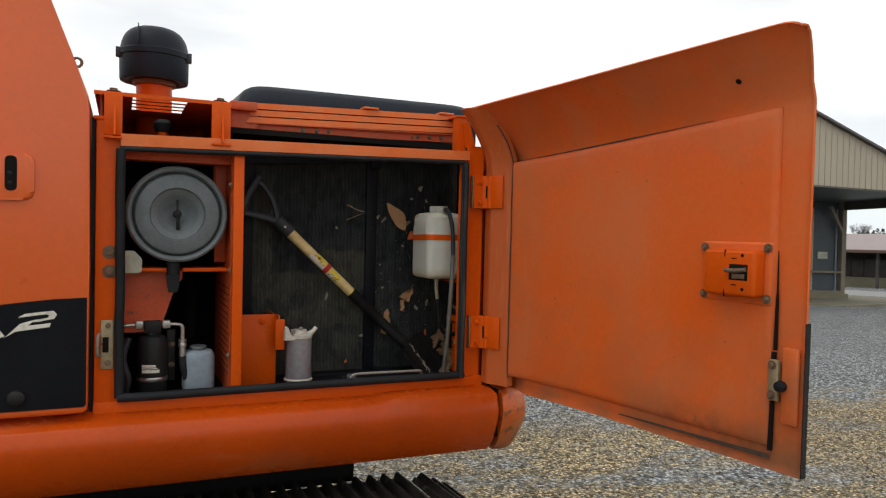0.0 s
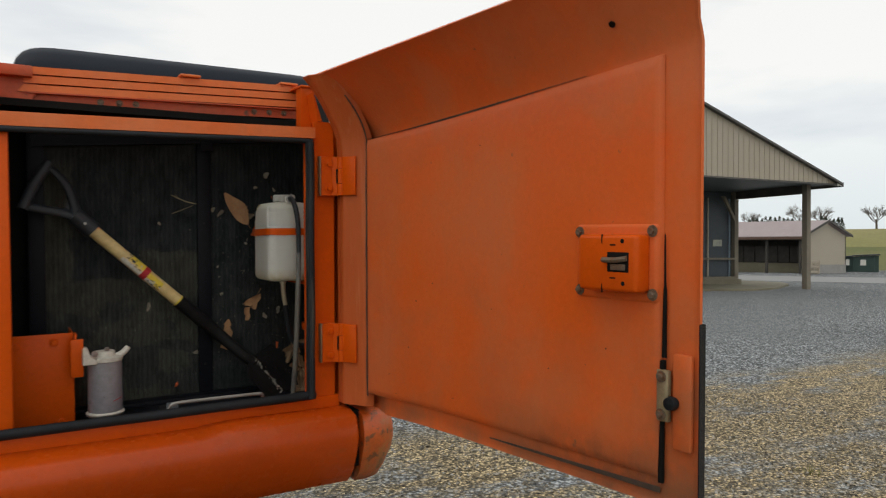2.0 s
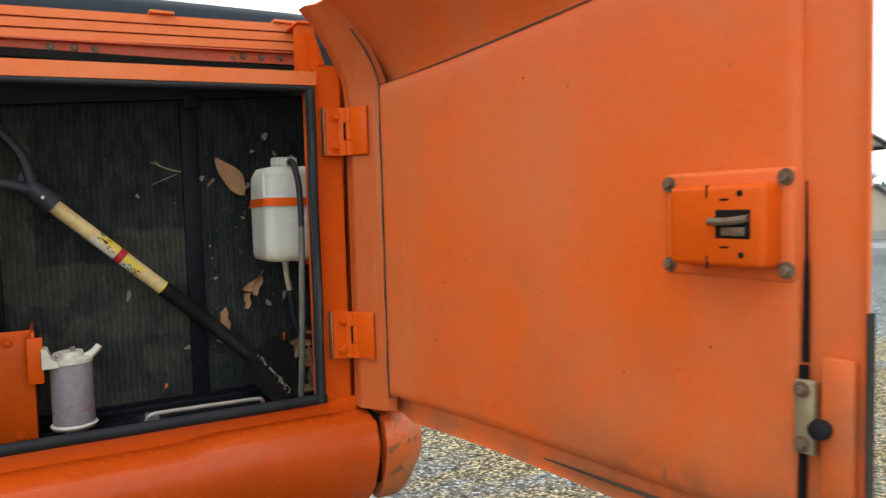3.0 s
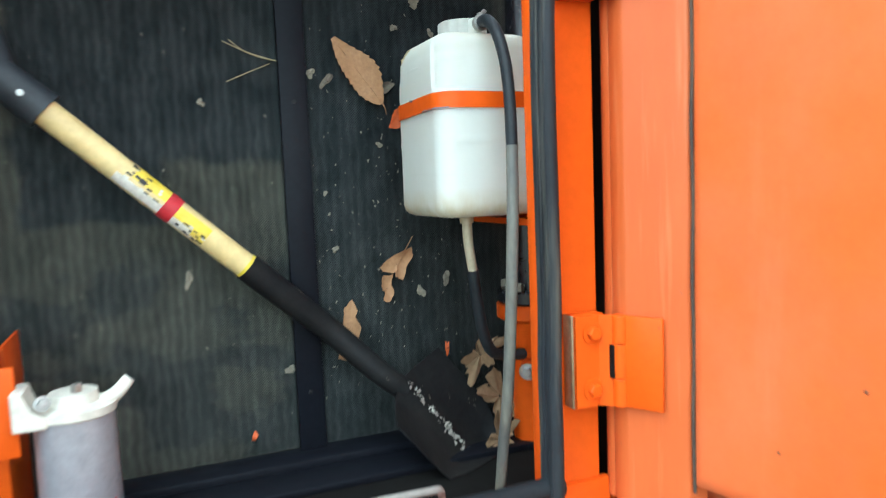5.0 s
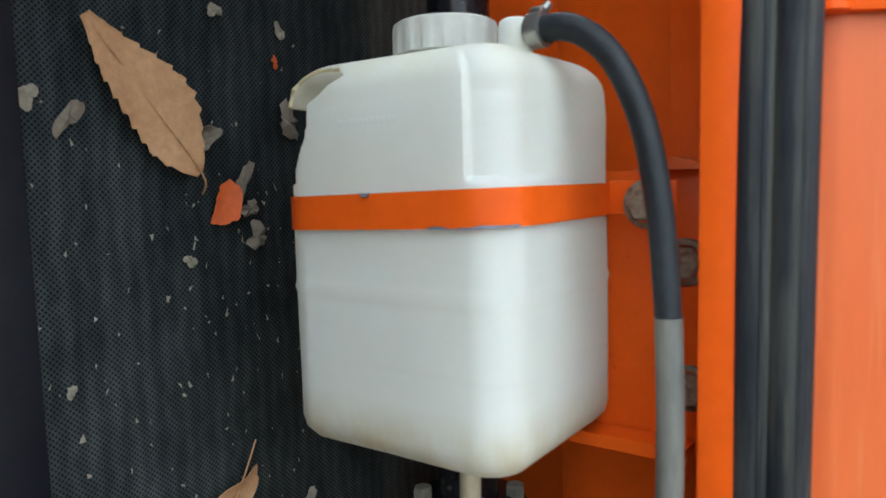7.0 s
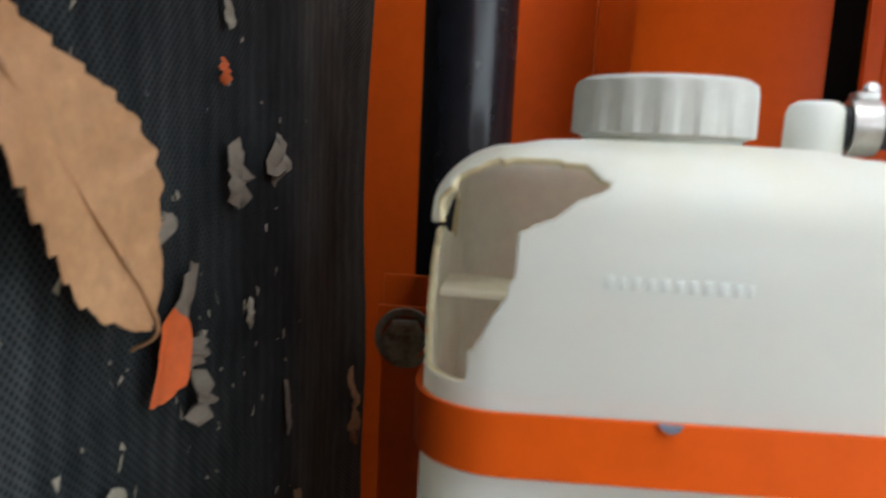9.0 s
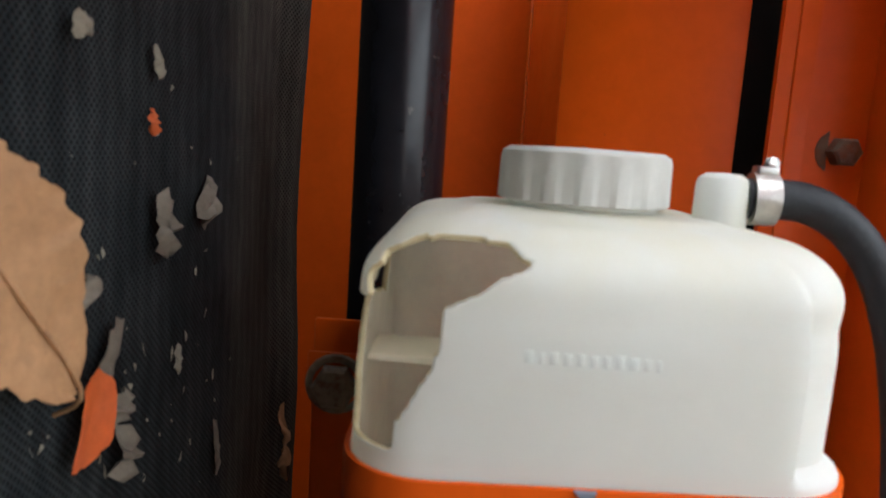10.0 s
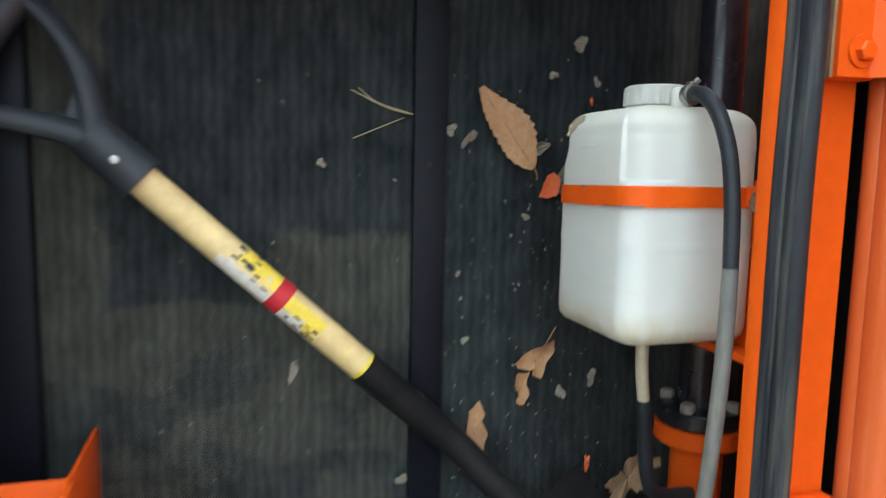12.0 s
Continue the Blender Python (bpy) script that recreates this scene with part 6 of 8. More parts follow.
def tank():
    t = root("overflow_tank", (TCX, TCY, 1.538), "white plastic overflow tank with a broken-out corner", "tank")
    bm = nb()
    hx, hy = (TX1 - TX0) / 2, (TY1 - TY0) / 2
    levels = [(1.5380, 0.024, 0.018), (1.5387, 0.016, 0.022), (1.542, 0.007, 0.025), (1.548, 0.0018, 0.026), (1.556, 0.0, 0.026)]
    z = 1.556
    while z < 1.764:
        z += 0.005 if z < 1.705 else 0.0016
        levels.append((z, 0.0, 0.026))
    for k in range(1, 25):
        a = k / 24 * math.pi / 2
        levels.append((1.766 + 0.028 * math.sin(a), 0.028 * (1 - math.cos(a)), 0.026))
    for q in (0.034, 0.040):
        levels.append((1.794 + (q - 0.028) * 0.2, q, 0.026))
    rings = []
    for z, inset, r in levels:
        ring = []
        for x, y in rounded_ring(hx - inset, hy - inset, max(0.008, r - inset * 0.4), 64):
            # the outer corner is set back as a broad upright flute with a ledge at its foot
            cx, cy = x + hx - inset, y + hy - inset
            band = max(0.0, min(1.0, (z - 1.7135) / 0.0035)) * max(0.0, min(1.0, (1.794 - z) / 0.030))
            edge = max(0.0, min(1.0, (0.0255 - cy) / 0.004))
            side = max(0.0, min(1.0, (0.062 - cx) / 0.040))
            f = 0.0070 * band * edge * side * side * (3 - 2 * side)
            # a proud mould line round the waist, shallow swells in the blown walls
            seam = 0.0011 if abs(z - 1.6465) < 0.003 else 0.0
            wob = 0.0013 * noise.noise(Vector((x * 14, y * 14, z * 9)))
            dent = -0.0012 * math.exp(-((z - 1.768) / 0.008) ** 2)
            d = math.hypot(x, y)
            k = 1 + (seam + wob + dent) / d
            ring.append(bm.verts.new((TCX + x * k + f * 0.85, TCY + y * k + f * 0.5, z)))
        rings.append(ring)
    n = len(rings[0])
    for A, B in zip(rings, rings[1:]):
        for k in range(n):
            bm.faces.new((A[k], A[(k + 1) % n], B[(k + 1) % n], B[k]))
    bm.faces.new(list(reversed(rings[0])))
    # top closes on to the neck
    neck = [bm.verts.new((CAP[0] + 0.030 * math.cos(a), CAP[1] + 0.030 * math.sin(a), 1.7975)) for a in [math.atan2(v.co.y - CAP[1], v.co.x - CAP[0]) for v in rings[-1]]]
    for k in range(n):
        bm.faces.new((rings[-1][k], rings[-1][(k + 1) % n], neck[(k + 1) % n], neck[k]))
    # the corner that is broken away, with a ragged edge, and a slit across the side under the shoulder
    gone = []
    for f in bm.faces:
        c = f.calc_center_median()
        if not 1.716 < c.z < 1.7925 or c.x > TX0 + 0.105:
            continue
        jag = 0.0016 * noise.noise(c * 90) + 0.0009 * noise.noise(c * 260)
        k = (c.x + 0.052) / 0.050
        slit = c.y > 0.284 and c.x < 0.0 and 1.7625 - 0.011 * max(0.0, k) + jag < c.z < 1.7655 + 0.008 * max(0.0, min(1.0, 2 * k)) * (1.0 if c.x < -0.012 else 0.4)
        side = c.y > 0.278 and c.z < 1.765 and c.x + jag < TX0 + 0.019 + 0.022 * ((c.z - 1.716) / 0.049) ** 2
        if slit or side or (c.x < TX0 + 0.024 and inside(BREAK, c.y + jag, c.z + jag * 0.8)):
            gone.append(f)
    bmesh.ops.delete(bm, geom=gone, context="FACES")
    rim = [v for v in bm.verts if v.is_boundary and 1.71 < v.co.z < 1.796]
    for _ in range(3):
        bmesh.ops.smooth_vert(bm, verts=rim, factor=0.5, use_axis_x=True, use_axis_y=True, use_axis_z=True)
    # the freed lip of the shoulder has sprung outwards
    for v in bm.verts:
        if v.co.x < TX0 + 0.034 and v.co.y > 0.262 and 1.762 < v.co.z < 1.793:
            lift = min(1.0, (v.co.y - 0.262) / 0.022) * min(1.0, (1.793 - v.co.z) / 0.018) * max(0.0, 1 - (v.co.x - TX0) / 0.034)
            v.co += Vector((-0.0022, 0.0025, 0.001)) * lift
    body = part("tank_body", bm, TANK, t, "milky white blown plastic with yellowed edges", smooth=50)
    sol = body.modifiers.new("wall", "SOLIDIFY")
    sol.thickness, sol.offset = 0.0024, -1
    body.data.materials.append(TANKLINING)
    body.data.materials.append(TANKRIM)
    sol.material_offset, sol.material_offset_rim = 1, 2
    bm = nb()
    bx(bm, (TX0 + 0.02, TY0 + 0.02, 1.543), (TX1 - 0.012, TY1 - 0.012, 1.60), 0.01)
    part("sediment", bm, TANKIN, t)
    # moulded lettering, unreadable, as low raised bars
    rng = random.Random(2)
    for y, y1, z in ((0.235, 0.190, 1.7500), (0.228, 0.195, 1.6560), (0.232, 0.188, 1.6290)):
        while y > y1:
            w = rng.uniform(0.0022, 0.0036)
            swell = 0.0013 * noise.noise(Vector((-hx * 14, (y - TCY) * 14, z * 9)))
            x = TCX - hx * (1 + swell / math.hypot(hx, y - TCY))
            bm = nb()
            bx(bm, (x - (0.0001 if z > 1.7 else -0.00008), y - w, z), (x + 0.002, y, z + 0.0042 + rng.uniform(0, 0.0006)), 0.0004, 2)
            part("moulded_mark", bm, TANK, body)
            y -= w + 0.0013
    # a moulded ledge shows inside the break
    bm = nb()
    bx(bm, (TX0 + 0.030, 0.245, 1.7375), (TX0 + 0.060, 0.2905, 1.7405), 0.001)
    part("inner_ledge", bm, TANKLINING, body)
    # screw cap with wide ribs
    cx, cy = CAP
    bm = nb()
    lathe(bm, [(0.0315, 1.790), (0.0315, 1.7985), (0.0335, 1.799)], (cx, cy, 0), seg=40)
    part("neck", bm, TANK, t)
    bm = nb()
    seg = 96
    rows = []
    for r, h in ((0.0345, 1.7995), (0.0366, 1.8002), (0.0362, 1.8178), (0.0354, 1.8202), (0.0325, 1.8220), (0.0, 1.8228)):
        ring = []
        for k in range(seg):
            a = k * math.tau / seg
            rib = 0.0013 if (k // 3) % 2 == 0 and 1.7998 < h < 1.819 and r > 0.034 else 0
            ring.append(bm.verts.new((cx + (r - rib) * math.cos(a), cy + (r - rib) * math.sin(a), h)))
        rows.append(ring)
    for A, B in zip(rows, rows[1:]):
        for k in range(seg):
            bm.faces.new((A[k], A[(k + 1) % seg], B[(k + 1) % seg], B[k]))
    part("cap", bm, CAPPLASTIC, t, "ribbed white screw cap", smooth=25)
    # hose nipple
    bm = nb()
    lathe(bm, [(0.0112, 1.785), (0.0108, 1.8110), (0.0098, 1.8140), (0.007, 1.8158), (0.0, 1.8162)], (-0.0245, 0.1495, 0), seg=24, close=False)
    cyl(bm, (-0.0245, 0.1495, 1.806), (-0.0248, 0.130, 1.8064), 0.0060, 14)
    part("nipple", bm, TANK, t, "white hose nipple")


tank()


DULLBOLT = surface("dusty_rusted_zinc", (0.27, 0.23, 0.17), (0.16, 0.115, 0.075), 90, 300, 0.5, (0.13, 0.06, 0.03), (0.52, 0.66), 130, 0.6, 0.12, metal=0.2, bump=0.3)
CHIPSTEEL = surface("dull_bare_steel", (0.17, 0.19, 0.24), (0.10, 0.11, 0.14), 80, 200, 0.5, None, rough=0.55, bump=0.1)


def tank_bracket():
    b = root("tank_bracket", (0.06, 0.2, 1.53), "orange steel bracket with strap and rusty bolts holding the tank", "bracket")
    bm = nb()
    bx(bm, (0.0630, 0.052, 1.53), (0.0665, 0.337, 1.7185), 0.001)
    part("back_plate", bm, ORANGE, b)
    bm = nb()
    prism(bm, [(0.0625, 1.5305), (0.0625, 1.525), (0.043, 1.525), (0.043, 1.521), (0.038, 1.521), (0.038, 1.5305)], 1, 0.060, 0.337)
    part("shelf", bm, ORANGE, b, smooth=0)
    bm = nb()
    bx(bm, (0.0665, 0.056, 1.60), (0.078, 0.10, 1.66), 0.001)
    part("spacer_block", bm, ORANGE, b)
    # strap: a band round three sides of the tank, with ears at both ends
    bm = nb()
    o = 0.0035
    outer = []
    r = 0.030
    line = [(0.038, TY1 + o), (0.02, TY1 + o)]
    for cx, cy, a0 in ((TX0 + r, TY1 - r, 90), (TX0 + r, TY0 + r, 180)):
        for k in range(9):
            a = radians(a0 + 90 * k / 8)
            line.append((cx + (r + o) * math.cos(a), cy + (r + o) * math.sin(a)))
    line += [(0.02, TY0 - o), (0.039, TY0 - o)]
    rng = random.Random(4)
    g = []
    for z in (1.6845, 1.6848, 1.7062, 1.7065):
        g.append([(x, y, z + 0.004 * (TY1 - y) / (TY1 - TY0)) for x, y in line])
    slab(bm, g, 0.002)
    strap = part("strap", bm, ORANGE, b, "orange steel strap with chipped edges")
    for y0, y1 in ((0.066, TY0 - 0.003), (TY1 + 0.003, 0.335)):
        bm = nb()
        lift = 0.004 * (TY1 - y0) / (TY1 - TY0)
        bx(bm, (0.037, y0, 1.6842 + lift), (0.0395, y1, 1.7068 + lift), 0.0008)
        part("strap_ear", bm, ORANGE, strap)
    x = TX0 - 0.0056
    lift = 0.004 * (TY1 - 0.211) / (TY1 - TY0)
    bm = nb()
    prism(bm, [(0.2150, 1.7068 + lift), (0.2135, 1.7050 + lift), (0.2110, 1.7041 + lift), (0.2085, 1.7049 + lift), (0.2075, 1.7068 + lift)], 0, x, x + 0.002)
    part("paint_chip", bm, CHIPSTEEL, strap, "bare steel chip", smooth=0)
    rng = random.Random(12)
    oo = 0.0058
    worn = [(TX0 - oo, TY0 + r + 0.018 - 0.0045 * k) for k in range(4)]
    worn += [(TX0 + r - (r + oo) * math.cos(a), TY0 + r - (r + oo) * math.sin(a)) for a in [radians(9 * k) for k in range(8)]]
    low = [(px, py, 1.6843 + 0.004 * (TY1 - py) / (TY1 - TY0)) for px, py in worn]
    bm = nb()
    slab(bm, [low, [(px, py, pz + rng.uniform(0.0004, 0.0024)) for px, py, pz in low]], 0.0008)
    part("paint_chip", bm, CHIPSTEEL, strap, "bare steel edge where the paint has worn off", smooth=0)
    for at, ax in (((0.037, 0.085, 1.696), (-1, 0, 0)), ((0.037, 0.319, 1.690), (-1, 0, 0)), ((0.0625, 0.067, 1.655), (-1, 0, 0)), ((0.0625, 0.064, 1.567), (-1, 0, 0))):
        bm = nb()
        lathe(bm, [(0.0165, 0), (0.0168, 0.001), (0.016, 0.003), (0.0125, 0.0035)], at, ax, 22, close=False)
        lathe(bm, [(0.0125, 0.003), (0.0125, 0.0085), (0.0105, 0.0105), (0.0, 0.0105)], at, ax, 6, close=False)
        part("bolt", bm, DULLBOLT, b, "dull rusty flanged bolt")
    bm = nb()
    prism(bm, [(0.052, 1.7185), (0.100, 1.7185), (0.096, 1.722), (0.084, 1.7215), (0.072, 1.727), (0.058, 1.724)], 0, 0.048, 0.066)
    part("bent_tab", bm, SCUFFED, b, "bent paint-worn tab")


tank_bracket()


def tank_hoses():
    h = root("overflow_hose", (-0.04, 0.06, 1.2), "grey rubber overflow hose with steel clamp, faded lower half", "hose")
    a = [(-0.0245, 0.140, 1.806), (-0.025, 0.128, 1.8065), (-0.026, 0.114, 1.8055), (-0.0265, 0.100, 1.799), (-0.026, 0.086, 1.786), (-0.025, 0.074, 1.765), (-0.024, 0.064, 1.735), (-0.0245, 0.056, 1.69), (-0.026, 0.051, 1.633)]
    b = [(-0.026, 0.051, 1.633), (-0.028, 0.049, 1.57), (-0.031, 0.050, 1.49), (-0.031, 0.060, 1.40), (-0.030, 0.076, 1.30), (-0.028, 0.098, 1.22), (-0.027, 0.116, 1.14)]
    bm = nb()
    sweep(bm, a, (0.0086, 0.0078), 16, 8)
    part("upper_hose", bm, HOSE, h, "dark rubber")
    bm = nb()
    sweep(bm, b, 0.0080, 16, 8)
    part("lower_hose", bm, HOSE_OLD, h, "faded grey-buff rubber")
    bm = nb()
    lathe(bm, [(0.0095, -0.005), (0.0112, -0.005), (0.0112, 0.005), (0.0095, 0.005)], (-0.0248, 0.1325, 1.8063), (-0.1, -1, 0.02), 24)
    clamp = part("hose_clamp", bm, STEEL, h, "steel worm clamp")
    bm = nb()
    bx(bm, (-0.0288, 0.128, 1.8155), (-0.0208, 0.137, 1.820), 0.001)
    lathe(bm, [(0.0025, 0), (0.0032, 0.001), (0.0032, 0.005), (0.002, 0.006)], (-0.0228, 0.130, 1.8185), (0.4, -0.3, 0.5), 8)
    part("clamp_screw", bm, STEEL, clamp)
    d = root("drain_hose", (-0.05, 0.18, 1.3), "yellowed drain tube joined to a black hose under the tank", "hose")
    bm = nb()
    sweep(bm, [(-0.033, 0.184, 1.545), (-0.031, 0.187, 1.50), (-0.021, 0.194, 1.450)], 0.0075, 14, 6)
    part("tube", bm, BEIGE, d, "yellowed plastic tube")
    bm = nb()
    lathe(bm, [(0.010, 1.527), (0.0105, 1.532), (0.0105, 1.5385)], (-0.033, 0.185, 0), seg=16)
    part("collar", bm, BEIGE, d)
    bm = nb()
    sweep(bm, [(-0.022, 0.194, 1.455), (-0.014, 0.200, 1.41), (0.000, 0.212, 1.355), (0.022, 0.228, 1.318), (0.05, 0.24, 1.305), (0.09, 0.245, 1.30)], 0.0092, 14, 8)
    part("hose", bm, HOSE, d)


tank_hoses()


# ---- shovel leaning in the bay ----
ORIGIN = BAY
def shovel():
    s = root("shovel", (-0.05, 0.33, 1.13), "long-handled shovel with D-grip, yellow wood shaft and black steel blade", "shovel")
    A, B = Vector((-0.592, 0.342, 1.711)), Vector((-0.334, 0.360, 1.473))
    d = (B - A).normalized()
    up = d.cross(Vector((0, 1, 0))).normalized()
    if up.z < 0:
        up = -up
    bm = nb()
    cyl(bm, A - d * 0.02, B + d * 0.06, 0.0195, 24)
    shaft = part("shaft", bm, WOOD, s, "yellow lacquered wooden shaft")
    out = Vector((0, -1, 0))

    def wrap(name, t0, t1, a0, a1, r, mat_, label=""):
        """A patch of film wrapped on the shaft between two lengths and two angles."""
        bm = nb()
        n = max(2, int(abs(a1 - a0) / 12))
        g = []
        for i in range(3):
            p = A + d * (t0 + (t1 - t0) * i / 2)
            g.append([p + (out * math.cos(radians(a0 + (a1 - a0) * k / n)) + up * math.sin(radians(a0 + (a1 - a0) * k / n))) * r for k in range(n + 1)])
        slab(bm, g, 0.0003)
        return part(name, bm, mat_, shaft, label)
    L = (B - A).length
    wrap("end_paint", L - 0.008, L + 0.001, -180, 180, 0.0198, YELLOW, "yellow paint at the shaft end")
    wrap("red_band", 0.196, 0.216, -178, 178, 0.0201, REDTAPE, "red label band")
    wrap("label_film", 0.14, 0.196, 5, 75, 0.0198, YELLOW, "worn yellow label")
    wrap("label_film", 0.216, 0.272, -40, 35, 0.0198, YELLOW, "worn yellow label")
    wrap("label_paper", 0.12, 0.196, -60, -12, 0.0198, PAPER, "scuffed white label remains")
    wrap("label_paper", 0.216, 0.250, -60, -20, 0.0200, PAPER, "scuffed white label remains")
    rng = random.Random(12)
    for k in range(38):
        t0 = rng.uniform(0.13, 0.185) if k < 22 else rng.uniform(0.22, 0.268)
        a = rng.uniform(-20, 70) if k < 22 else rng.uniform(-62, -15)
        wrap("label_bar", t0, t0 + rng.uniform(0.003, 0.011), a, a + rng.uniform(5, 13), 0.0203, INK if rng.random() < 0.75 else PAPER)
    # D-grip: collar, two arms, cross bar
    J = A - d * 0.066
    bm = nb()
    sweep(bm, [A + d * 0.004, A - d * 0.03, J], (0.0285, 0.0255), 20, 4)
    collar = part("grip_collar", bm, GRIP, s, "grey plastic collar")
    bolt(collar, A - d * 0.028 + out * 0.0265, (0, -1, 0), 0.005, 0.002, False, STEEL, "rivet")
    T, Lw = Vector((-0.708, 0.372, 1.904)), Vector((-0.770, 0.338, 1.781))
    for e, mids in ((T, ((-0.638, 0.352, 1.786), (-0.651, 0.360, 1.832), (-0.677, 0.367, 1.874))), (Lw, ((-0.662, 0.342, 1.760), (-0.700, 0.341, 1.768), (-0.732, 0.340, 1.774)))):
        bm = nb()
        sweep(bm, [J + d * 0.012] + [Vector(q) for q in mids] + [e], (0.0185, 0.0128), 14, 6, 0.7)
        part("grip_arm", bm, GRIP, s)
    # thin web in the fork
    bm = nb()
    prism(bm, [(-0.648, 1.770), (-0.668, 1.764), (-0.656, 1.800)], 1, 0.347, 0.353)
    part("grip_web", bm, GRIP, s, smooth=0)
    bm = nb()
    sweep(bm, [T + (T - Lw).normalized() * 0.012, (T + Lw) / 2 + (T + Lw - 2 * J).normalized() * 0.006, Lw - (T - Lw).normalized() * 0.012], 0.0165, 14, 6)
    part("grip_bar", bm, GRIP, s)
    # steel socket, bending down into the blade
    N = Vector((-0.140, 0.335, 1.287))
    bm = nb()
    sweep(bm, [B - d * 0.004, B + d * 0.08, B + d * 0.17, N, N + Vector((0.040, -0.004, -0.035))], (0.0225, 0.018), 20, 6)
    part("socket", bm, SHOVEL, s, "black steel socket")
    # dished blade standing on the bay floor
    ax = Vector((0.62, -0.10, -0.78)).normalized()
    wd = Vector((0.72, 0.60, 0.24)).normalized()
    wd = (wd - ax * wd.dot(ax)).normalized()
    nrm = ax.cross(wd).normalized()
    if nrm.y > 0:
        nrm = -nrm
    g = []
    for i in range(9):
        u = i / 8
        row = []
        half = 0.098 * (1 if u < 0.6 else (1 - ((u - 0.6) / 0.4) ** 2 * 0.9))
        for j in range(13):
            v = j / 12 * 2 - 1
            dish = 0.030 * v * v
            ridge = 0.012 * math.exp(-(v / 0.12) ** 2) * (1 - u)
            p = N + Vector((0.030, -0.004, -0.020)) + ax * (0.235 * u + (0.02 * abs(v) if u < 0.05 else 0)) + wd * half * v + nrm * (dish + ridge)
            p.z = max(p.z, 1.1295)
            row.append(p)
        g.append(row)
    bm = nb()
    slab(bm, g, 0.002)
    part("blade", bm, SHOVEL, s, "black dished steel blade", smooth=50)
    bm = nb()
    rng = random.Random(6)
    for k in range(110):
        u, v = rng.uniform(0.02, 0.80), rng.uniform(-0.06, 0.06)
        p = N + Vector((0.030, -0.004, -0.020)) + ax * 0.225 * u + wd * 0.098 * v + nrm * 0.016 * (1 - u * 0.6)
        w = rng.uniform(0.002, 0.006)
        vs = [bm.verts.new(p + Vector((rng.uniform(-w, w), rng.uniform(-w, w) * 0.5, rng.uniform(-w, w)))) for _ in range(4)]
        for tri in ((0, 1, 2), (0, 2, 3), (0, 3, 1), (1, 3, 2)):
            bm.faces.new([vs[q] for q in tri])
    part("crust", bm, CRUST, s, "dried pale crust along the blade ridge", smooth=0)


shovel()


# ---- service door, standing open ----
ORIGIN = Vector((0, 0, 0))


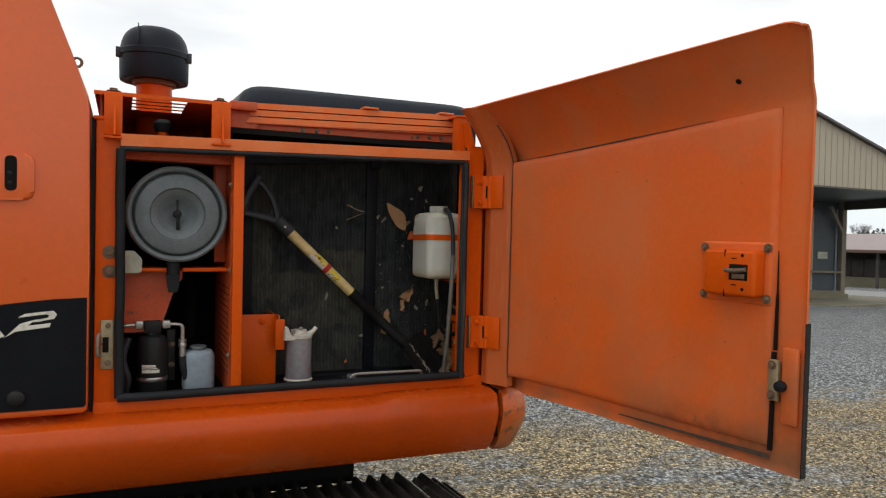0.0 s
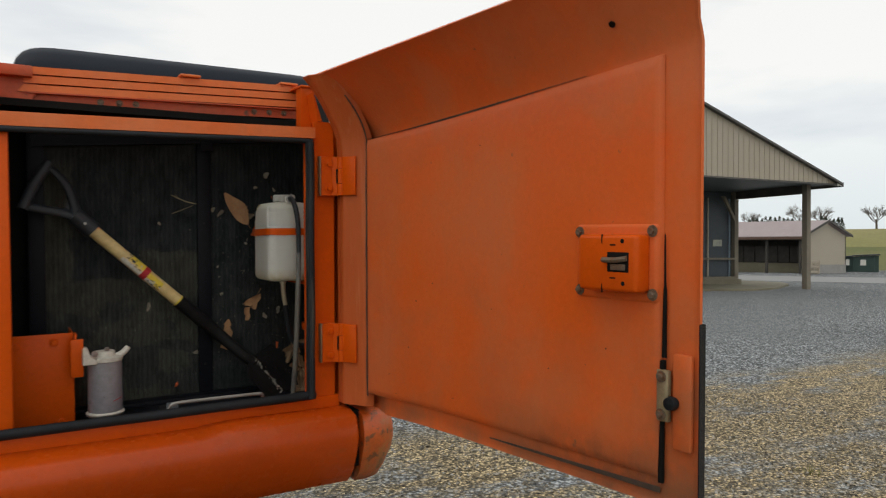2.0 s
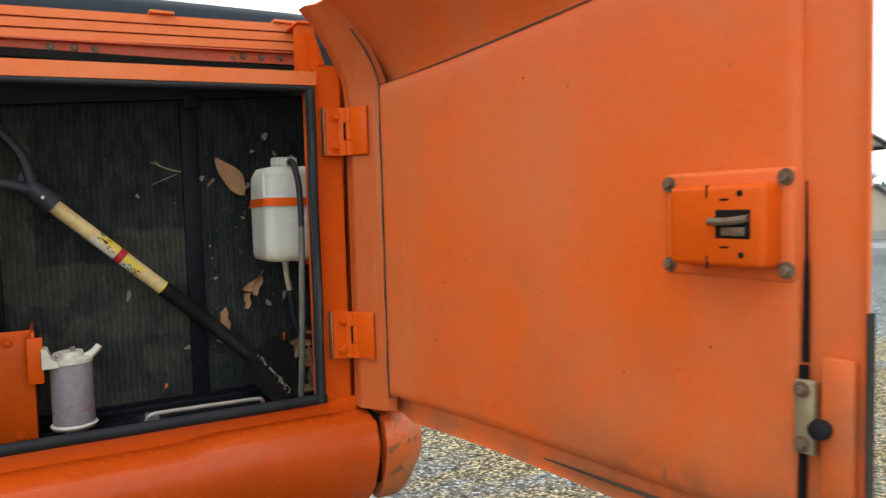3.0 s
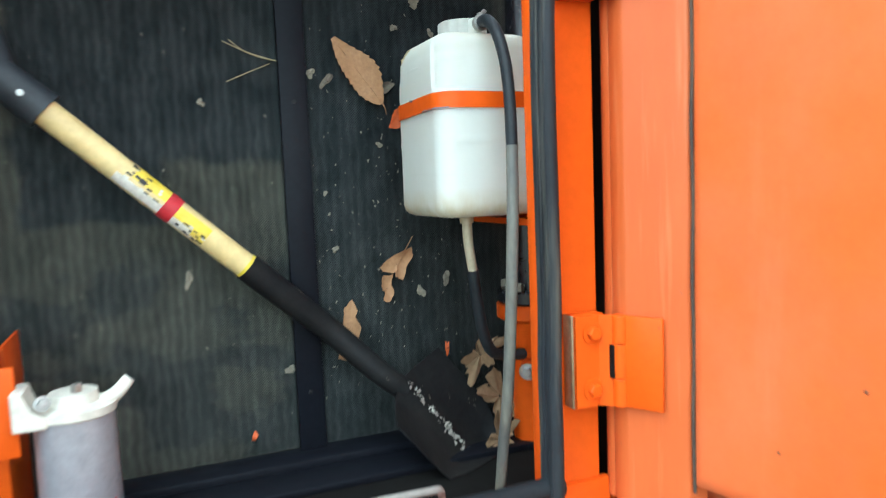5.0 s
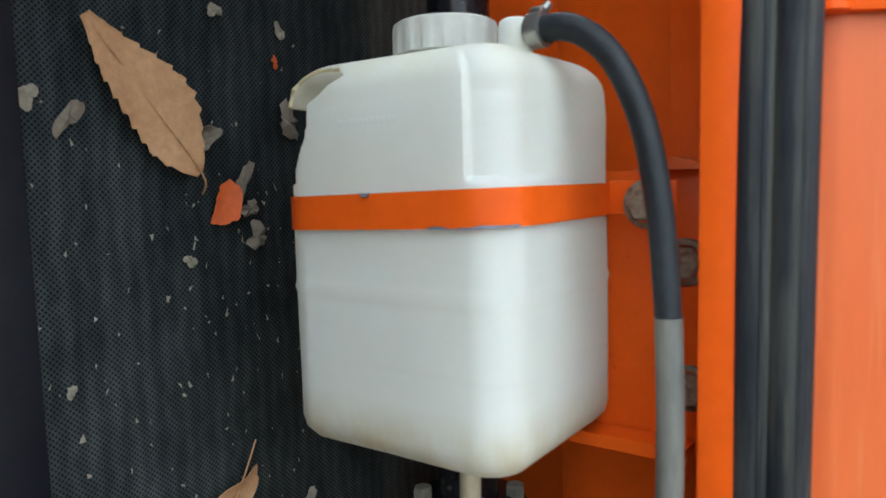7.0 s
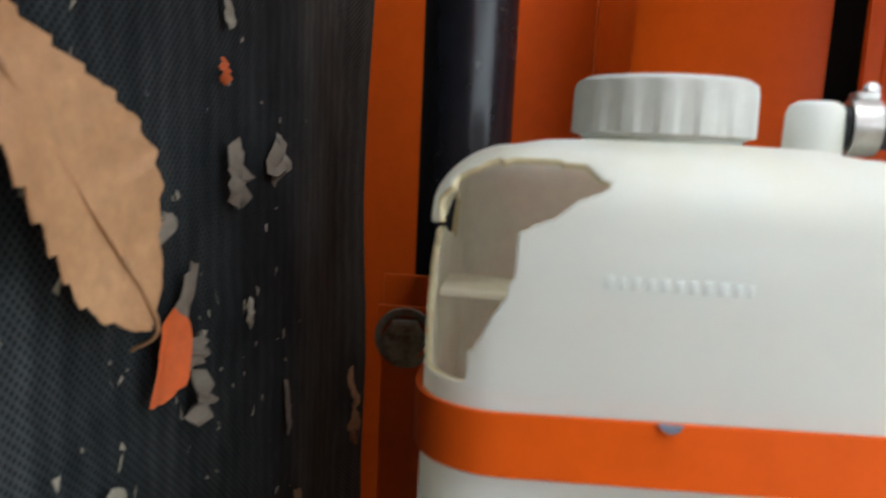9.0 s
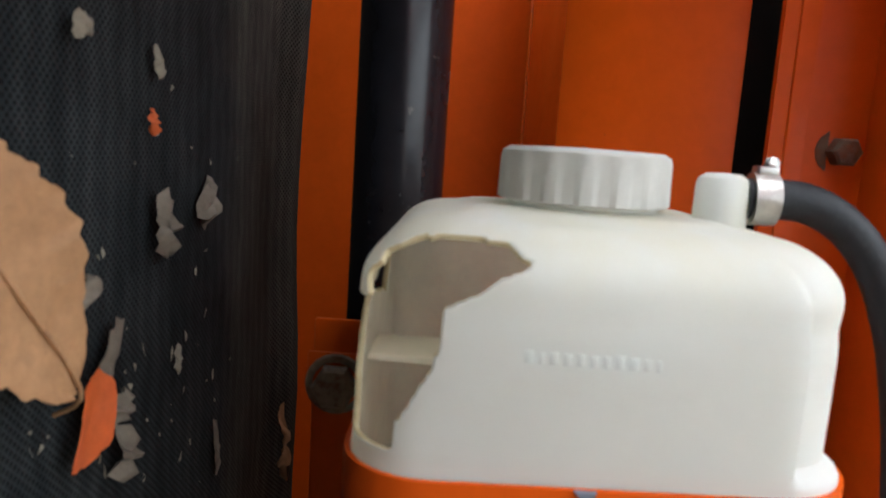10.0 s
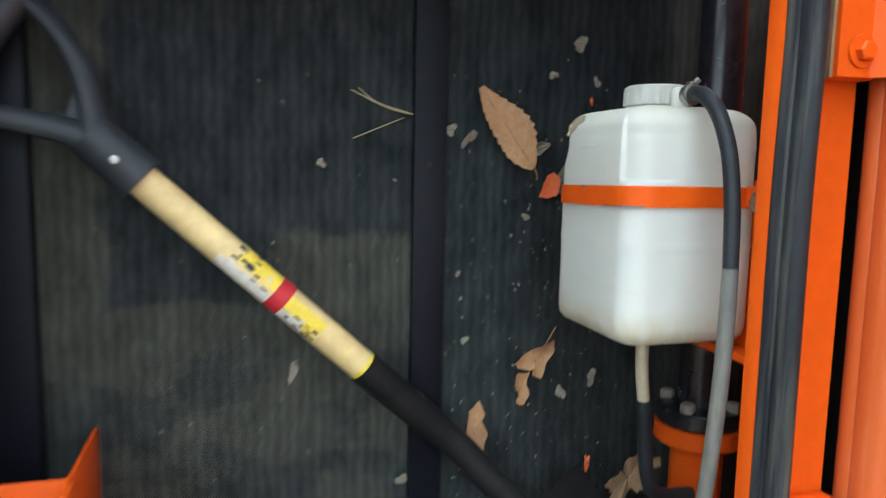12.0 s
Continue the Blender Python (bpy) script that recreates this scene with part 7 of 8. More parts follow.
def door():
    D = root("service_door", (0.12, -0.6, 1.13), "wide-open faded orange service door with latch box and hinges", "door")

    def skin(y, s):
        """Across the inner face: s from the lower edge (0) to the top edge (1); x leans over the machine above the fold."""
        free = max(0.0, min(1.0, -y / 1.26))
        z0 = 1.137 + 0.03 * free
        xt = -0.030 + 0.105 * free
        zt = 2.180 + 0.044 * free
        zf = 1.980 + 0.072 * free
        if s < 0.72:
            k = s / 0.72
            return 0.157, z0 + (zf - z0) * k
        k = (s - 0.72) / 0.28
        a = k
        x = 0.157 + (xt - 0.157) * (a ** 1.28)
        z = zf + (zt - zf) * (1 - (1 - a) ** 1.14)
        return x, z
    ys = [0.0, -0.02, -0.05, -0.1, -0.2, -0.35, -0.5, -0.65, -0.8, -0.95, -1.08, -1.14, -1.18, -1.21, -1.23, -1.245, -1.255, -1.262]
    ss = [0, 0.006, 0.02, 0.1, 0.2, 0.3, 0.4, 0.5, 0.6, 0.68, 0.72, 0.74, 0.76, 0.78, 0.80, 0.83, 0.86, 0.9, 0.94, 0.97, 0.99, 1.0]
    bm = nb()
    g = []
    for y in ys:
        row = []
        for s in ss:
            x, z = skin(y, s)
            yy = y - 0.035 * max(0.0, (s - 0.78) / 0.22) * max(0.0, (-y - 0.9) / 0.36)
            corner = max(0.0, s - 0.94) / 0.06 * max(0.0, (-y - 1.2) / 0.062)
            row.append((x - (0.004 if y < -1.255 or s < 0.004 else 0), yy + 0.012 * corner ** 2, z - 0.020 * corner ** 2 + 0.0015 * noise.noise(Vector((y * 3, z * 3, 1)))))
        g.append(row)
    slab(bm, g, -0.005)
    part("outer_skin", bm, FADED, D, "faded hazy orange skin", smooth=40)
    # inner panel stands proud with a rounded border
    bm = nb()
    g = []
    yi = [-0.110, -0.112, -0.117, -0.128, -0.2, -0.3, -0.4, -0.5, -0.6, -0.7, -0.8, -0.9, -1.0, -1.1, -1.16, -1.172, -1.178, -1.18]
    si = [0.045, 0.047, 0.053, 0.062, 0.15, 0.25, 0.35, 0.45, 0.55, 0.65, 0.70, 0.712, 0.719, 0.721]
    for i, y in enumerate(yi):
        row = []
        for j, s in enumerate(si):
            x, z = skin(y, s)
            e = min(min(i, len(yi) - 1 - i), min(j, len(si) - 1 - j), 3)
            lift = (0.0005, 0.006, 0.0095, 0.011)[e]
            row.append((x - lift + 0.0025 * noise.noise(Vector((y * 2.2, z * 2.2, 5))), y, z))
        g.append(row)
    slab(bm, g, -0.004)
    inner = part("inner_panel", bm, FADED, D, "large flat inner panel, dusty and faded", smooth=40)
    # dark open joint near the fold, fading towards the free edge
    bm = nb()
    g = []
    for j in range(15):
        y = -0.110 - j * 0.062
        x, z = skin(y, 0.7245)
        w = 0.0006 + 0.0020 * math.sin(math.pi * j / 14) ** 2
        g.append([(x - 0.0022, y, z - w), (x - 0.0028, y, z + w)])
    slab(bm, g, 0.0008)
    part("joint_line", bm, GRIME, D, "dark open joint along the fold")
    bm = nb()
    pts = [(skin(-0.09, s)[0] - 0.009 + 0.0012 * math.sin(s * 40), -0.1125, skin(-0.09, s)[1]) for s in [0.04 + 0.045 * k for k in range(20)]]
    sweep(bm, pts, 0.0021, 8, 3)
    part("joint_line", bm, GRIME, D, "dark joint beside the hinge strip")
    # hinge-side return strip, turned towards the post
    bm = nb()
    g = []
    for k in range(24):
        s = 0.012 + k * 0.988 / 23
        x1, z = skin(-0.04, s)
        lean = (0.157 - x1) * 0.62
        row = [(x - lean, y, z) for x, y in ((0.080, 0.012), (0.069, 0.006), (0.0665, 0.0), (0.0665, -0.008), (0.069, -0.012), (0.067, -0.017), (0.068, -0.038), (0.0705, -0.042), (0.076, -0.050), (0.086, -0.069), (0.098, -0.090), (0.103, -0.099), (0.108, -0.1055), (0.112, -0.107), (0.135, -0.1085))]
        g.append(row)
    slab(bm, g, 0.003)
    part("hinge_strip", bm, STRIPPAINT, D, "folded strip along the hinge side", smooth=50)
    # rubber strip and dirt at the free edge
    bm = nb()
    sweep(bm, [(0.150, -1.187, 1.70), (0.150, -1.188, 1.60), (0.150, -1.188, 1.585), (0.150, -1.187, 1.46)], (0.0012, 0.0046), 8, 6)
    part("edge_seal", bm, VOID, D)
    bm = nb()
    sweep(bm, [(0.148, -1.186, 1.455), (0.148, -1.186, 1.42)], 0.006, 8, 1)
    sweep(bm, [(0.148, -1.185, 1.335), (0.148, -1.183, 1.215)], (0.0048, 0.006), 8, 4)
    part("edge_seal", bm, VOID, D, "black rubber along the free edge")
    bm = nb()
    g = [[(0.1505 - 0.0004 * (i == 1), -0.66 - k * 0.065, 1.178 + 0.02 * k / 8 + (i - 1) * (0.0015 + 0.0045 * k / 8)) for i in range(3)] for k in range(9)]
    slab(bm, g, 0.0012)
    part("lower_joint", bm, GRIME, D, "dirty open joint along the lower edge")
    bm = nb()
    prism(bm, [(-1.2655, 1.168), (-1.2635, 1.168), (-1.2635, 1.533), (-1.2655, 1.533)], 0, 0.150, 0.166)
    part("edge_trim", bm, GLOSSBLACK, D, "black decal edge", smooth=0)
    # lower catch recess and catch
    bm = nb()
    bx(bm, (0.142, -1.252, 1.288), (0.154, -1.212, 1.472), 0.004)
    part("catch_plate", bm, FADED, D)
    bm = nb()
    bx(bm, (0.138, -1.205, 1.338), (0.150, -1.178, 1.438), 0.003)
    catch = part("catch", bm, ZINC, D, "worn steel catch with a black knob")
    bm = nb()
    lathe(bm, [(0.012, 0), (0.014, 0.006), (0.012, 0.016), (0.0, 0.018)], (0.142, -1.216, 1.378), (-1, 0, 0), 16, close=False)
    part("knob", bm, RUBBER, catch)
    for z in (1.352, 1.425):
        bolt(catch, (0.138, -1.190, z), (-1, 0, 0), 0.007, 0.005, True)
    # latch box on its embossed base
    bm = nb()
    bx(bm, (0.1425, -1.176, 1.562), (0.168, -0.962, 1.722), 0.010, 4)
    base = part("latch_base", bm, FADED, D, "embossed base")
    bm = nb()
    bx(bm, (0.104, -1.158, 1.584), (0.146, -1.006, 1.699), 0.009, 3)
    box_ = part("latch_box", bm, ORANGE, D, "bright orange latch box")
    bm = nb()
    bx(bm, (0.1032, -1.140, 1.624), (0.112, -1.086, 1.664), 0.001)
    part("slot", bm, VOID, box_)
    bm = nb()
    sweep(bm, [(0.097, -1.080, 1.648), (0.099, -1.108, 1.648), (0.103, -1.137, 1.652)], 0.0055, 8, 4)
    bx(bm, (0.101, -1.132, 1.628), (0.106, -1.096, 1.640), 0.001)
    part("lever", bm, RUST, box_, "brown steel lever")
    for y, z, w in ((-1.124, 1.686, 0), (-1.126, 1.602, 0), (-1.100, 1.678, 1), (-1.100, 1.612, 1)):
        bm = nb()
        if w:
            bx(bm, (0.1033, y - 0.007, z - 0.0014), (0.106, y + 0.007, z + 0.0014))
        else:
            lathe(bm, [(0.0045, 0), (0.0045, 0.002)], (0.1052, y, z), (-1, 0, 0), 12)
        part("hole", bm, VOID, box_)
    for z in (1.59, 1.69):
        bm = nb()
        bx(bm, (0.1033, -1.073, z - 0.009), (0.106, -1.071, z + 0.009))
        part("hole", bm, VOID, box_)
    for y, z in ((-0.974, 1.703), (-1.164, 1.706), (-0.975, 1.579), (-1.165, 1.581)):
        bolt(base, (0.1425, y, z), (-1, 0, 0), 0.0075, 0.007)
    # drain hole high on the leaning panel
    x, z = skin(-1.08, 0.84)
    bm = nb()
    lathe(bm, [(0.007, 0), (0.007, 0.003)], (x - 0.003, -1.08, z - 0.002), (-0.7, 0, -0.7), 12)
    part("hole", bm, VOID, D, "rust-edged hole")
    rng = random.Random(9)
    for k in range(12):
        y, s = rng.uniform(-1.15, -0.12), rng.uniform(0.06, 0.69)
        x, z = skin(y, s)
        bm = nb()
        r = rng.uniform(0.0012, 0.0028)
        lathe(bm, [(r, 0), (r * 0.7, 0.0008)], (x - 0.0125, y, z), (-1, 0, 0), 7)
        part("paint_chip", bm, RUSTSPOT, inner)
    # the door stands a little past square to the side
    for o in D.children_recursive:
        for v in o.data.vertices:
            if v.co.y < -0.1087:
                v.co.x -= 0.039 * max(0.0, 1 + (v.co.y + 0.11) / 0.55) ** 2 * max(0.0, min(1.0, (2.17 - v.co.z) / 0.2))
            v.co.x -= 0.082 * min(0.0, v.co.y + 0.03)
            v.co.y *= 0.99
    # hinges
    for zc in (1.348, 1.877):
        bm = nb()
        prism(bm, [(0.006, -0.0125), (0.006, -0.0185), (0.040, -0.0205), (0.0555, -0.034), (0.0575, -0.0270), (0.043, -0.0135)], 2, zc - 0.061, zc + 0.061)
        bx(bm, (0.004, -0.0135, zc - 0.062), (0.053, 0.006, zc + 0.062), 0.002)
        hinge = part("hinge", bm, ORANGE, D, "bolted strap hinge")
        bm = nb()
        bx(bm, (0.002, -0.014, zc - 0.062), (0.0055, 0.006, zc + 0.062), 0.0005)
        part("spacer", bm, ZINC, hinge, "bare steel spacer edge")
        for z0, z1 in ((zc - 0.061, zc - 0.024), (zc - 0.023, zc + 0.023), (zc + 0.024, zc + 0.061)):
            bm = nb()
            cyl(bm, (0.064, -0.034, z0), (0.064, -0.034, z1), 0.0115, 16, 0.001)
            part("knuckle", bm, ORANGE, hinge)
        bm = nb()
        m = Matrix.Translation((0.067, -0.042, zc)) @ pose(0, 0, 0, 0, 0, -59)
        bx(bm, (0.0, -0.004, -0.061), (0.050, 0.003, 0.061), 0.002, m=m)
        part("door_leaf", bm, ORANGE, hinge)
        for z in (zc - 0.038, zc + 0.038):
            bolt(hinge, (0.030, -0.020, z), (0, -1, 0), 0.0095, 0.008, True, ORANGE)
        bm = nb()
        bx(bm, (0.0500, -0.0365, zc - 0.022), (0.0555, -0.0265, zc + 0.022))
        part("notch", bm, VOID, hinge, smooth=0)


GRIME = surface("black_oily_grime", (0.04, 0.032, 0.026), (0.10, 0.06, 0.035), 12, 80, 0.5, None, rough=0.8, bump=0.2)
RUSTSPOT = surface("rust_spot", (0.16, 0.06, 0.025), (0.10, 0.04, 0.02), 40, 100, 0.5, None, rough=0.8, bump=0.1)
door()


# ---- track under the machine ----
STAND = LEVEL
def track():
    t = root("crawler_track", (-1.5, -0.1, 0.0), "dusty steel crawler track with ribbed shoes", "track")
    bm = nb()
    bx(bm, (-3.2, -0.30, 0.12), (-0.30, 0.14, 0.67), 0.05)
    part("track_frame", bm, TRACKSTEEL, t)
    bm = nb()
    lathe(bm, [(0.27, -0.24), (0.30, -0.24), (0.30, 0.24), (0.27, 0.24)], (-0.20, -0.08, 0.39), (0, 1, 0), 36)
    part("sprocket", bm, TRACKSTEEL, t)
    shoe = nb()
    bx(shoe, (-0.085, -0.30, -0.012), (0.085, 0.30, 0.012), 0.004)
    for x in (-0.057, 0.0, 0.057):
        prism(shoe, [(x - 0.016, 0.010), (x + 0.016, 0.010), (x + 0.010, 0.030), (x + 0.004, 0.037), (x - 0.005, 0.037), (x - 0.009, 0.030)], 1, -0.298, 0.298)
    me = mesh_of("shoe", shoe, TRACKSTEEL, 30)
    poses = []
    for k in range(18):
        poses.append((-3.17 + k * 0.172, 0.748, 0))
    for k in range(1, 8):
        a = k * 0.45
        poses.append((-0.20 + 0.358 * math.sin(a), 0.39 + 0.358 * math.cos(a), math.degrees(a)))
    for k in range(18):
        poses.append((-0.25 - k * 0.172, 0.037, 180))
    for x, z, a in poses:
        ob = new("shoe", me)
        ob.parent = t
        ob.matrix_parent_inverse = t.matrix_basis.inverted()
        ob.matrix_basis = pose(x, -0.10, z, 0, a, 0)


track()


# ---- leaves and litter caught on the screen ----
STAND = LEAN
ORIGIN = BAY
YS = 0.4205


def blade_leaf(tip, foot, width, y, y2, material, label, seed, teeth=True, stem=0.02):
    """A toothed oval leaf between its tip and its stalk."""
    rng = random.Random(seed)
    T, F = Vector(tip), Vector(foot)
    ax = (F - T)
    ln = ax.length
    ax.normalize()
    sd = Vector((-ax.z, 0, ax.x)).normalized()
    N = 66
    g = []
    for i in range(N + 1):
        u = i / N
        w = width * (math.sin(math.pi * min(1, (u ** 1.18) * 0.94 + 0.03)) ** 0.78)
        saw = (0.11 * (((i + 3) % 6) / 5 - 0.5) + rng.uniform(-0.015, 0.015)) * (1 if 0.08 < u < 0.95 else 0)
        saw2 = (0.11 * ((i % 6) / 5 - 0.5) + rng.uniform(-0.015, 0.015)) * (1 if 0.08 < u < 0.95 else 0)
        if not teeth:
            saw = saw2 = 0
        c = T + ax * ln * u + sd * (0.10 * width * math.sin(math.pi * u) * (1 if seed == 3 else 0) + 0.06 * width * math.sin(u * 9 + seed))
        row = []
        for j in range(9):
            v = j / 8 * 2 - 1
            p = c + sd * w * v * (1.0 + saw if v < 0 else 0.96 + saw2)
            yy = y + (y2 - y) * u
            p.y = yy - 0.005 * (v * v) * math.sin(math.pi * u) + 0.004 * math.sin(v * 9 + u * 14) * 0.25 - 0.0022 * noise.noise(p * 45) - 0.003 * v * math.sin(u * 7 + seed)
            row.append(p)
        g.append(row)
    bm = nb()
    slab(bm, g, 0.0006)
    lf = root("leaf", (F.x, y2, F.z), label, "leaf", group="leaves caught on the screen")
    part("blade", bm, material, lf, smooth=60)
    bm = nb()
    sweep(bm, [(T.x, y - 0.0012, T.z), ((T.x + F.x) / 2, (y + y2) / 2 - 0.001, (T.z + F.z) / 2), (F.x, y2 - 0.001, F.z), (F.x + ax.x * stem, YS, F.z + ax.z * stem)], 0.0009, 6, 5)
    part("stalk", bm, material, lf)
    return lf


blade_leaf((-0.168, 0, 1.838), (-0.091, 0, 1.730), 0.0285, 0.417, 0.405, LEAF, "large toothed dry brown leaf stuck to the screen", 3)


def torn_leaf(name, outline, y, material, label, seed, curl=0.006, stalk=None, group="leaves caught on the screen", cat="leaf"):
    """A torn scrap with a ragged outline in x and z, buckled towards the eye, and its stalk if it still has one."""
    rng = random.Random(seed)
    rim = []
    for (x0, z0), (x1, z1) in zip(outline, outline[1:] + outline[:1]):
        for k in range(4):
            s = k / 4
            j = 0.0011 if k else 0.0004
            rim.append((x0 + (x1 - x0) * s + rng.uniform(-j, j), z0 + (z1 - z0) * s + rng.uniform(-j, j)))
    cx, cz = sum(p[0] for p in rim) / len(rim), sum(p[1] for p in rim) / len(rim)
    g = []
    for s in (0.03, 0.35, 0.7, 1.0):
        row = []
        for x, z in rim + rim[:1]:
            p = Vector((cx + (x - cx) * s, 0, cz + (z - cz) * s))
            p.y = y - curl * (0.25 + 0.75 * s * s) * (0.6 + 0.9 * noise.noise(p * 38 + Vector((seed, 0, 0)))) - 0.001
            row.append(p)
        g.append(row)
    bm = nb()
    slab(bm, g, 0.0005)
    if stalk is None:
        return thing(name, bm, material, label, cat, group=group, smooth=60)
    lf = root(name, (cx, y, cz), label, cat, group=group)
    part("blade", bm, material, lf, smooth=60)
    bm = nb()
    sweep(bm, [(cx, y - 0.006, cz), ((cx + stalk[0]) / 2, y - 0.005, (cz + stalk[1]) / 2 + 0.002), (stalk[0], y, stalk[1])], 0.0008, 6, 5)
    part("stalk", bm, material, lf)
    return lf


torn_leaf("leaf", [(-0.047, 1.481), (-0.044, 1.467), (-0.056, 1.450), (-0.065, 1.424), (-0.080, 1.431), (-0.076, 1.443), (-0.083, 1.438), (-0.103, 1.443), (-0.107, 1.450), (-0.091, 1.462), (-0.069, 1.474)], 0.418, LEAF, "torn pale brown leaf with its stalk, caught on the screen", 5, 0.010, (-0.042, 1.500))
torn_leaf("leaf_scrap", [(-0.083, 1.436), (-0.087, 1.417), (-0.083, 1.403), (-0.092, 1.387), (-0.103, 1.391), (-0.099, 1.403), (-0.105, 1.417), (-0.103, 1.434)], 0.418, LEAF, "ragged pale brown scrap torn from a leaf", 6, 0.007, None, "leaf scraps on the screen", "leaf scrap")
torn_leaf("leaf", [(-0.160, 1.399), (-0.152, 1.380), (-0.156, 1.368), (-0.147, 1.347), (-0.152, 1.318), (-0.166, 1.290), (-0.190, 1.300), (-0.180, 1.345), (-0.175, 1.370), (-0.174, 1.386)], 0.417, LEAF, "folded brown leaf lodged behind the shovel", 7, 0.010)
blade_leaf((-0.066, 0, 1.765), (-0.096, 0, 1.750), 0.009, 0.412, 0.417, LEAFOLD, "curled grey leaf remnant on the screen", 8, False, 0.006)


def oak_leaf(c, size, ang, y, seed, mat_=None):
    rng = random.Random(seed)
    bm = nb()
    cs, sn = math.cos(ang), math.sin(ang)
    N = 40
    ctr = []
    rim = []
    for k in range(N):
        a = k * math.tau / N
        r = size * (0.72 + 0.20 * math.cos(a * 5 + seed) + rng.uniform(-0.14, 0.12)) * (1.1 if abs(math.cos(a)) > 0.7 else 0.8)
        x, z = r * math.cos(a), r * math.sin(a) * 0.75
        rim.append(Vector((c[0] + x * cs - z * sn, y - 0.012 * (r / size) ** 2 + rng.uniform(-.003, .003), c[1] + x * sn + z * cs)))
    mid = [Vector((c[0], y, c[1])).lerp(p, 0.5) + Vector((0, rng.uniform(-.002, .002), 0)) for p in rim]
    g = [[Vector((c[0], y, c[1])).lerp(p, 0.06) for p in rim + rim[:1]], mid + mid[:1], rim + rim[:1]]
    slab(bm, g, 0.0006)
    thing("oak_leaf", bm, mat_ or OAK, "dry lobed tan oak leaf wedged beside the pipe", "leaf", group="leaves caught on the screen", smooth=60)


for c, s, a, y, k in (((0.055, 1.285), 0.055, 0.7, 0.36, 1), ((0.075, 1.215), 0.06, 2.2, 0.33, 2), ((0.03, 1.19), 0.05, 4.0, 0.37, 3), ((0.06, 1.15), 0.055, 1.4, 0.30, 4)):
    oak_leaf(c, s, a, y, k)


def flake(cx, cz, w, h, material, name, label, cat, seed, y=YS, ang=0.0, group="", n=21, lift=0.003, ragged=0.5):
    """A small ragged scrap lying against the screen."""
    rng = random.Random(seed)
    cs, sn = math.cos(ang), math.sin(ang)
    rim = []
    p2, p3 = rng.uniform(0, 6.28), rng.uniform(0, 6.28)
    for k in range(n):
        a = k * math.tau / n
        r = 0.85 + ragged * (0.42 * math.sin(2 * a + p2) + 0.34 * math.sin(3 * a + p3) + rng.uniform(-0.28, 0.28))
        x, z = w * r * math.cos(a), h * r * math.sin(a)
        rim.append(Vector((cx + x * cs - z * sn, y - rng.uniform(0, lift), cz + x * sn + z * cs)))
    bm = nb()
    ctr = Vector((cx, y - lift, cz))
    g = [[ctr.lerp(p, 0.05) for p in rim + rim[:1]], [ctr.lerp(p, 0.6) + Vector((0, -lift * 0.6 * rng.random(), 0)) for p in rim] , rim + rim[:1]]
    for q, p in enumerate(g[1]):
        p.y -= lift * 0.55 * math.sin(q * 1.2 + seed)
    g[1].append(g[1][0])
    slab(bm, g, 0.0004)
    return thing(name, bm, material, label, cat, group=group, smooth=75)


torn_leaf("paint_flake", [(-0.056, 1.725), (-0.047, 1.717), (-0.050, 1.693), (-0.064, 1.688), (-0.078, 1.690), (-0.072, 1.707), (-0.067, 1.719)], 0.417, ORANGECHIP, "orange paint flake stuck to the screen", 1, 0.004, None, "orange flakes on the screen", "flake")
flake(0.0, 1.826, 0.0022, 0.006, ORANGECHIP, "paint_flake", "tiny orange paint flake on the screen", "flake", 2, ang=0.2, group="orange flakes on the screen")
flake(-0.335, 1.187, 0.006, 0.011, ORANGECHIP, "paint_flake", "small orange paint flake low on the screen", "flake", 3, group="orange flakes on the screen", n=5)
flake(0.008, 1.295, 0.004, 0.016, ORANGECHIP, "paint_flake", "narrow orange paint flake on the screen", "flake", 4, 0.40, group="orange flakes on the screen")
flake(0.137, 1.610, 0.006, 0.030, LEAF, "leaf_scrap", "narrow brown leaf strip caught at the screen edge", "leaf scrap", 61, 0.389, 0.1, "leaf scraps on the screen", lift=0.006)
flake(0.118, 1.545, 0.010, 0.012, OAK, "leaf_scrap", "dark brown leaf crumb on the screen", "leaf scrap", 62, ang=0.5, group="leaf scraps on the screen")
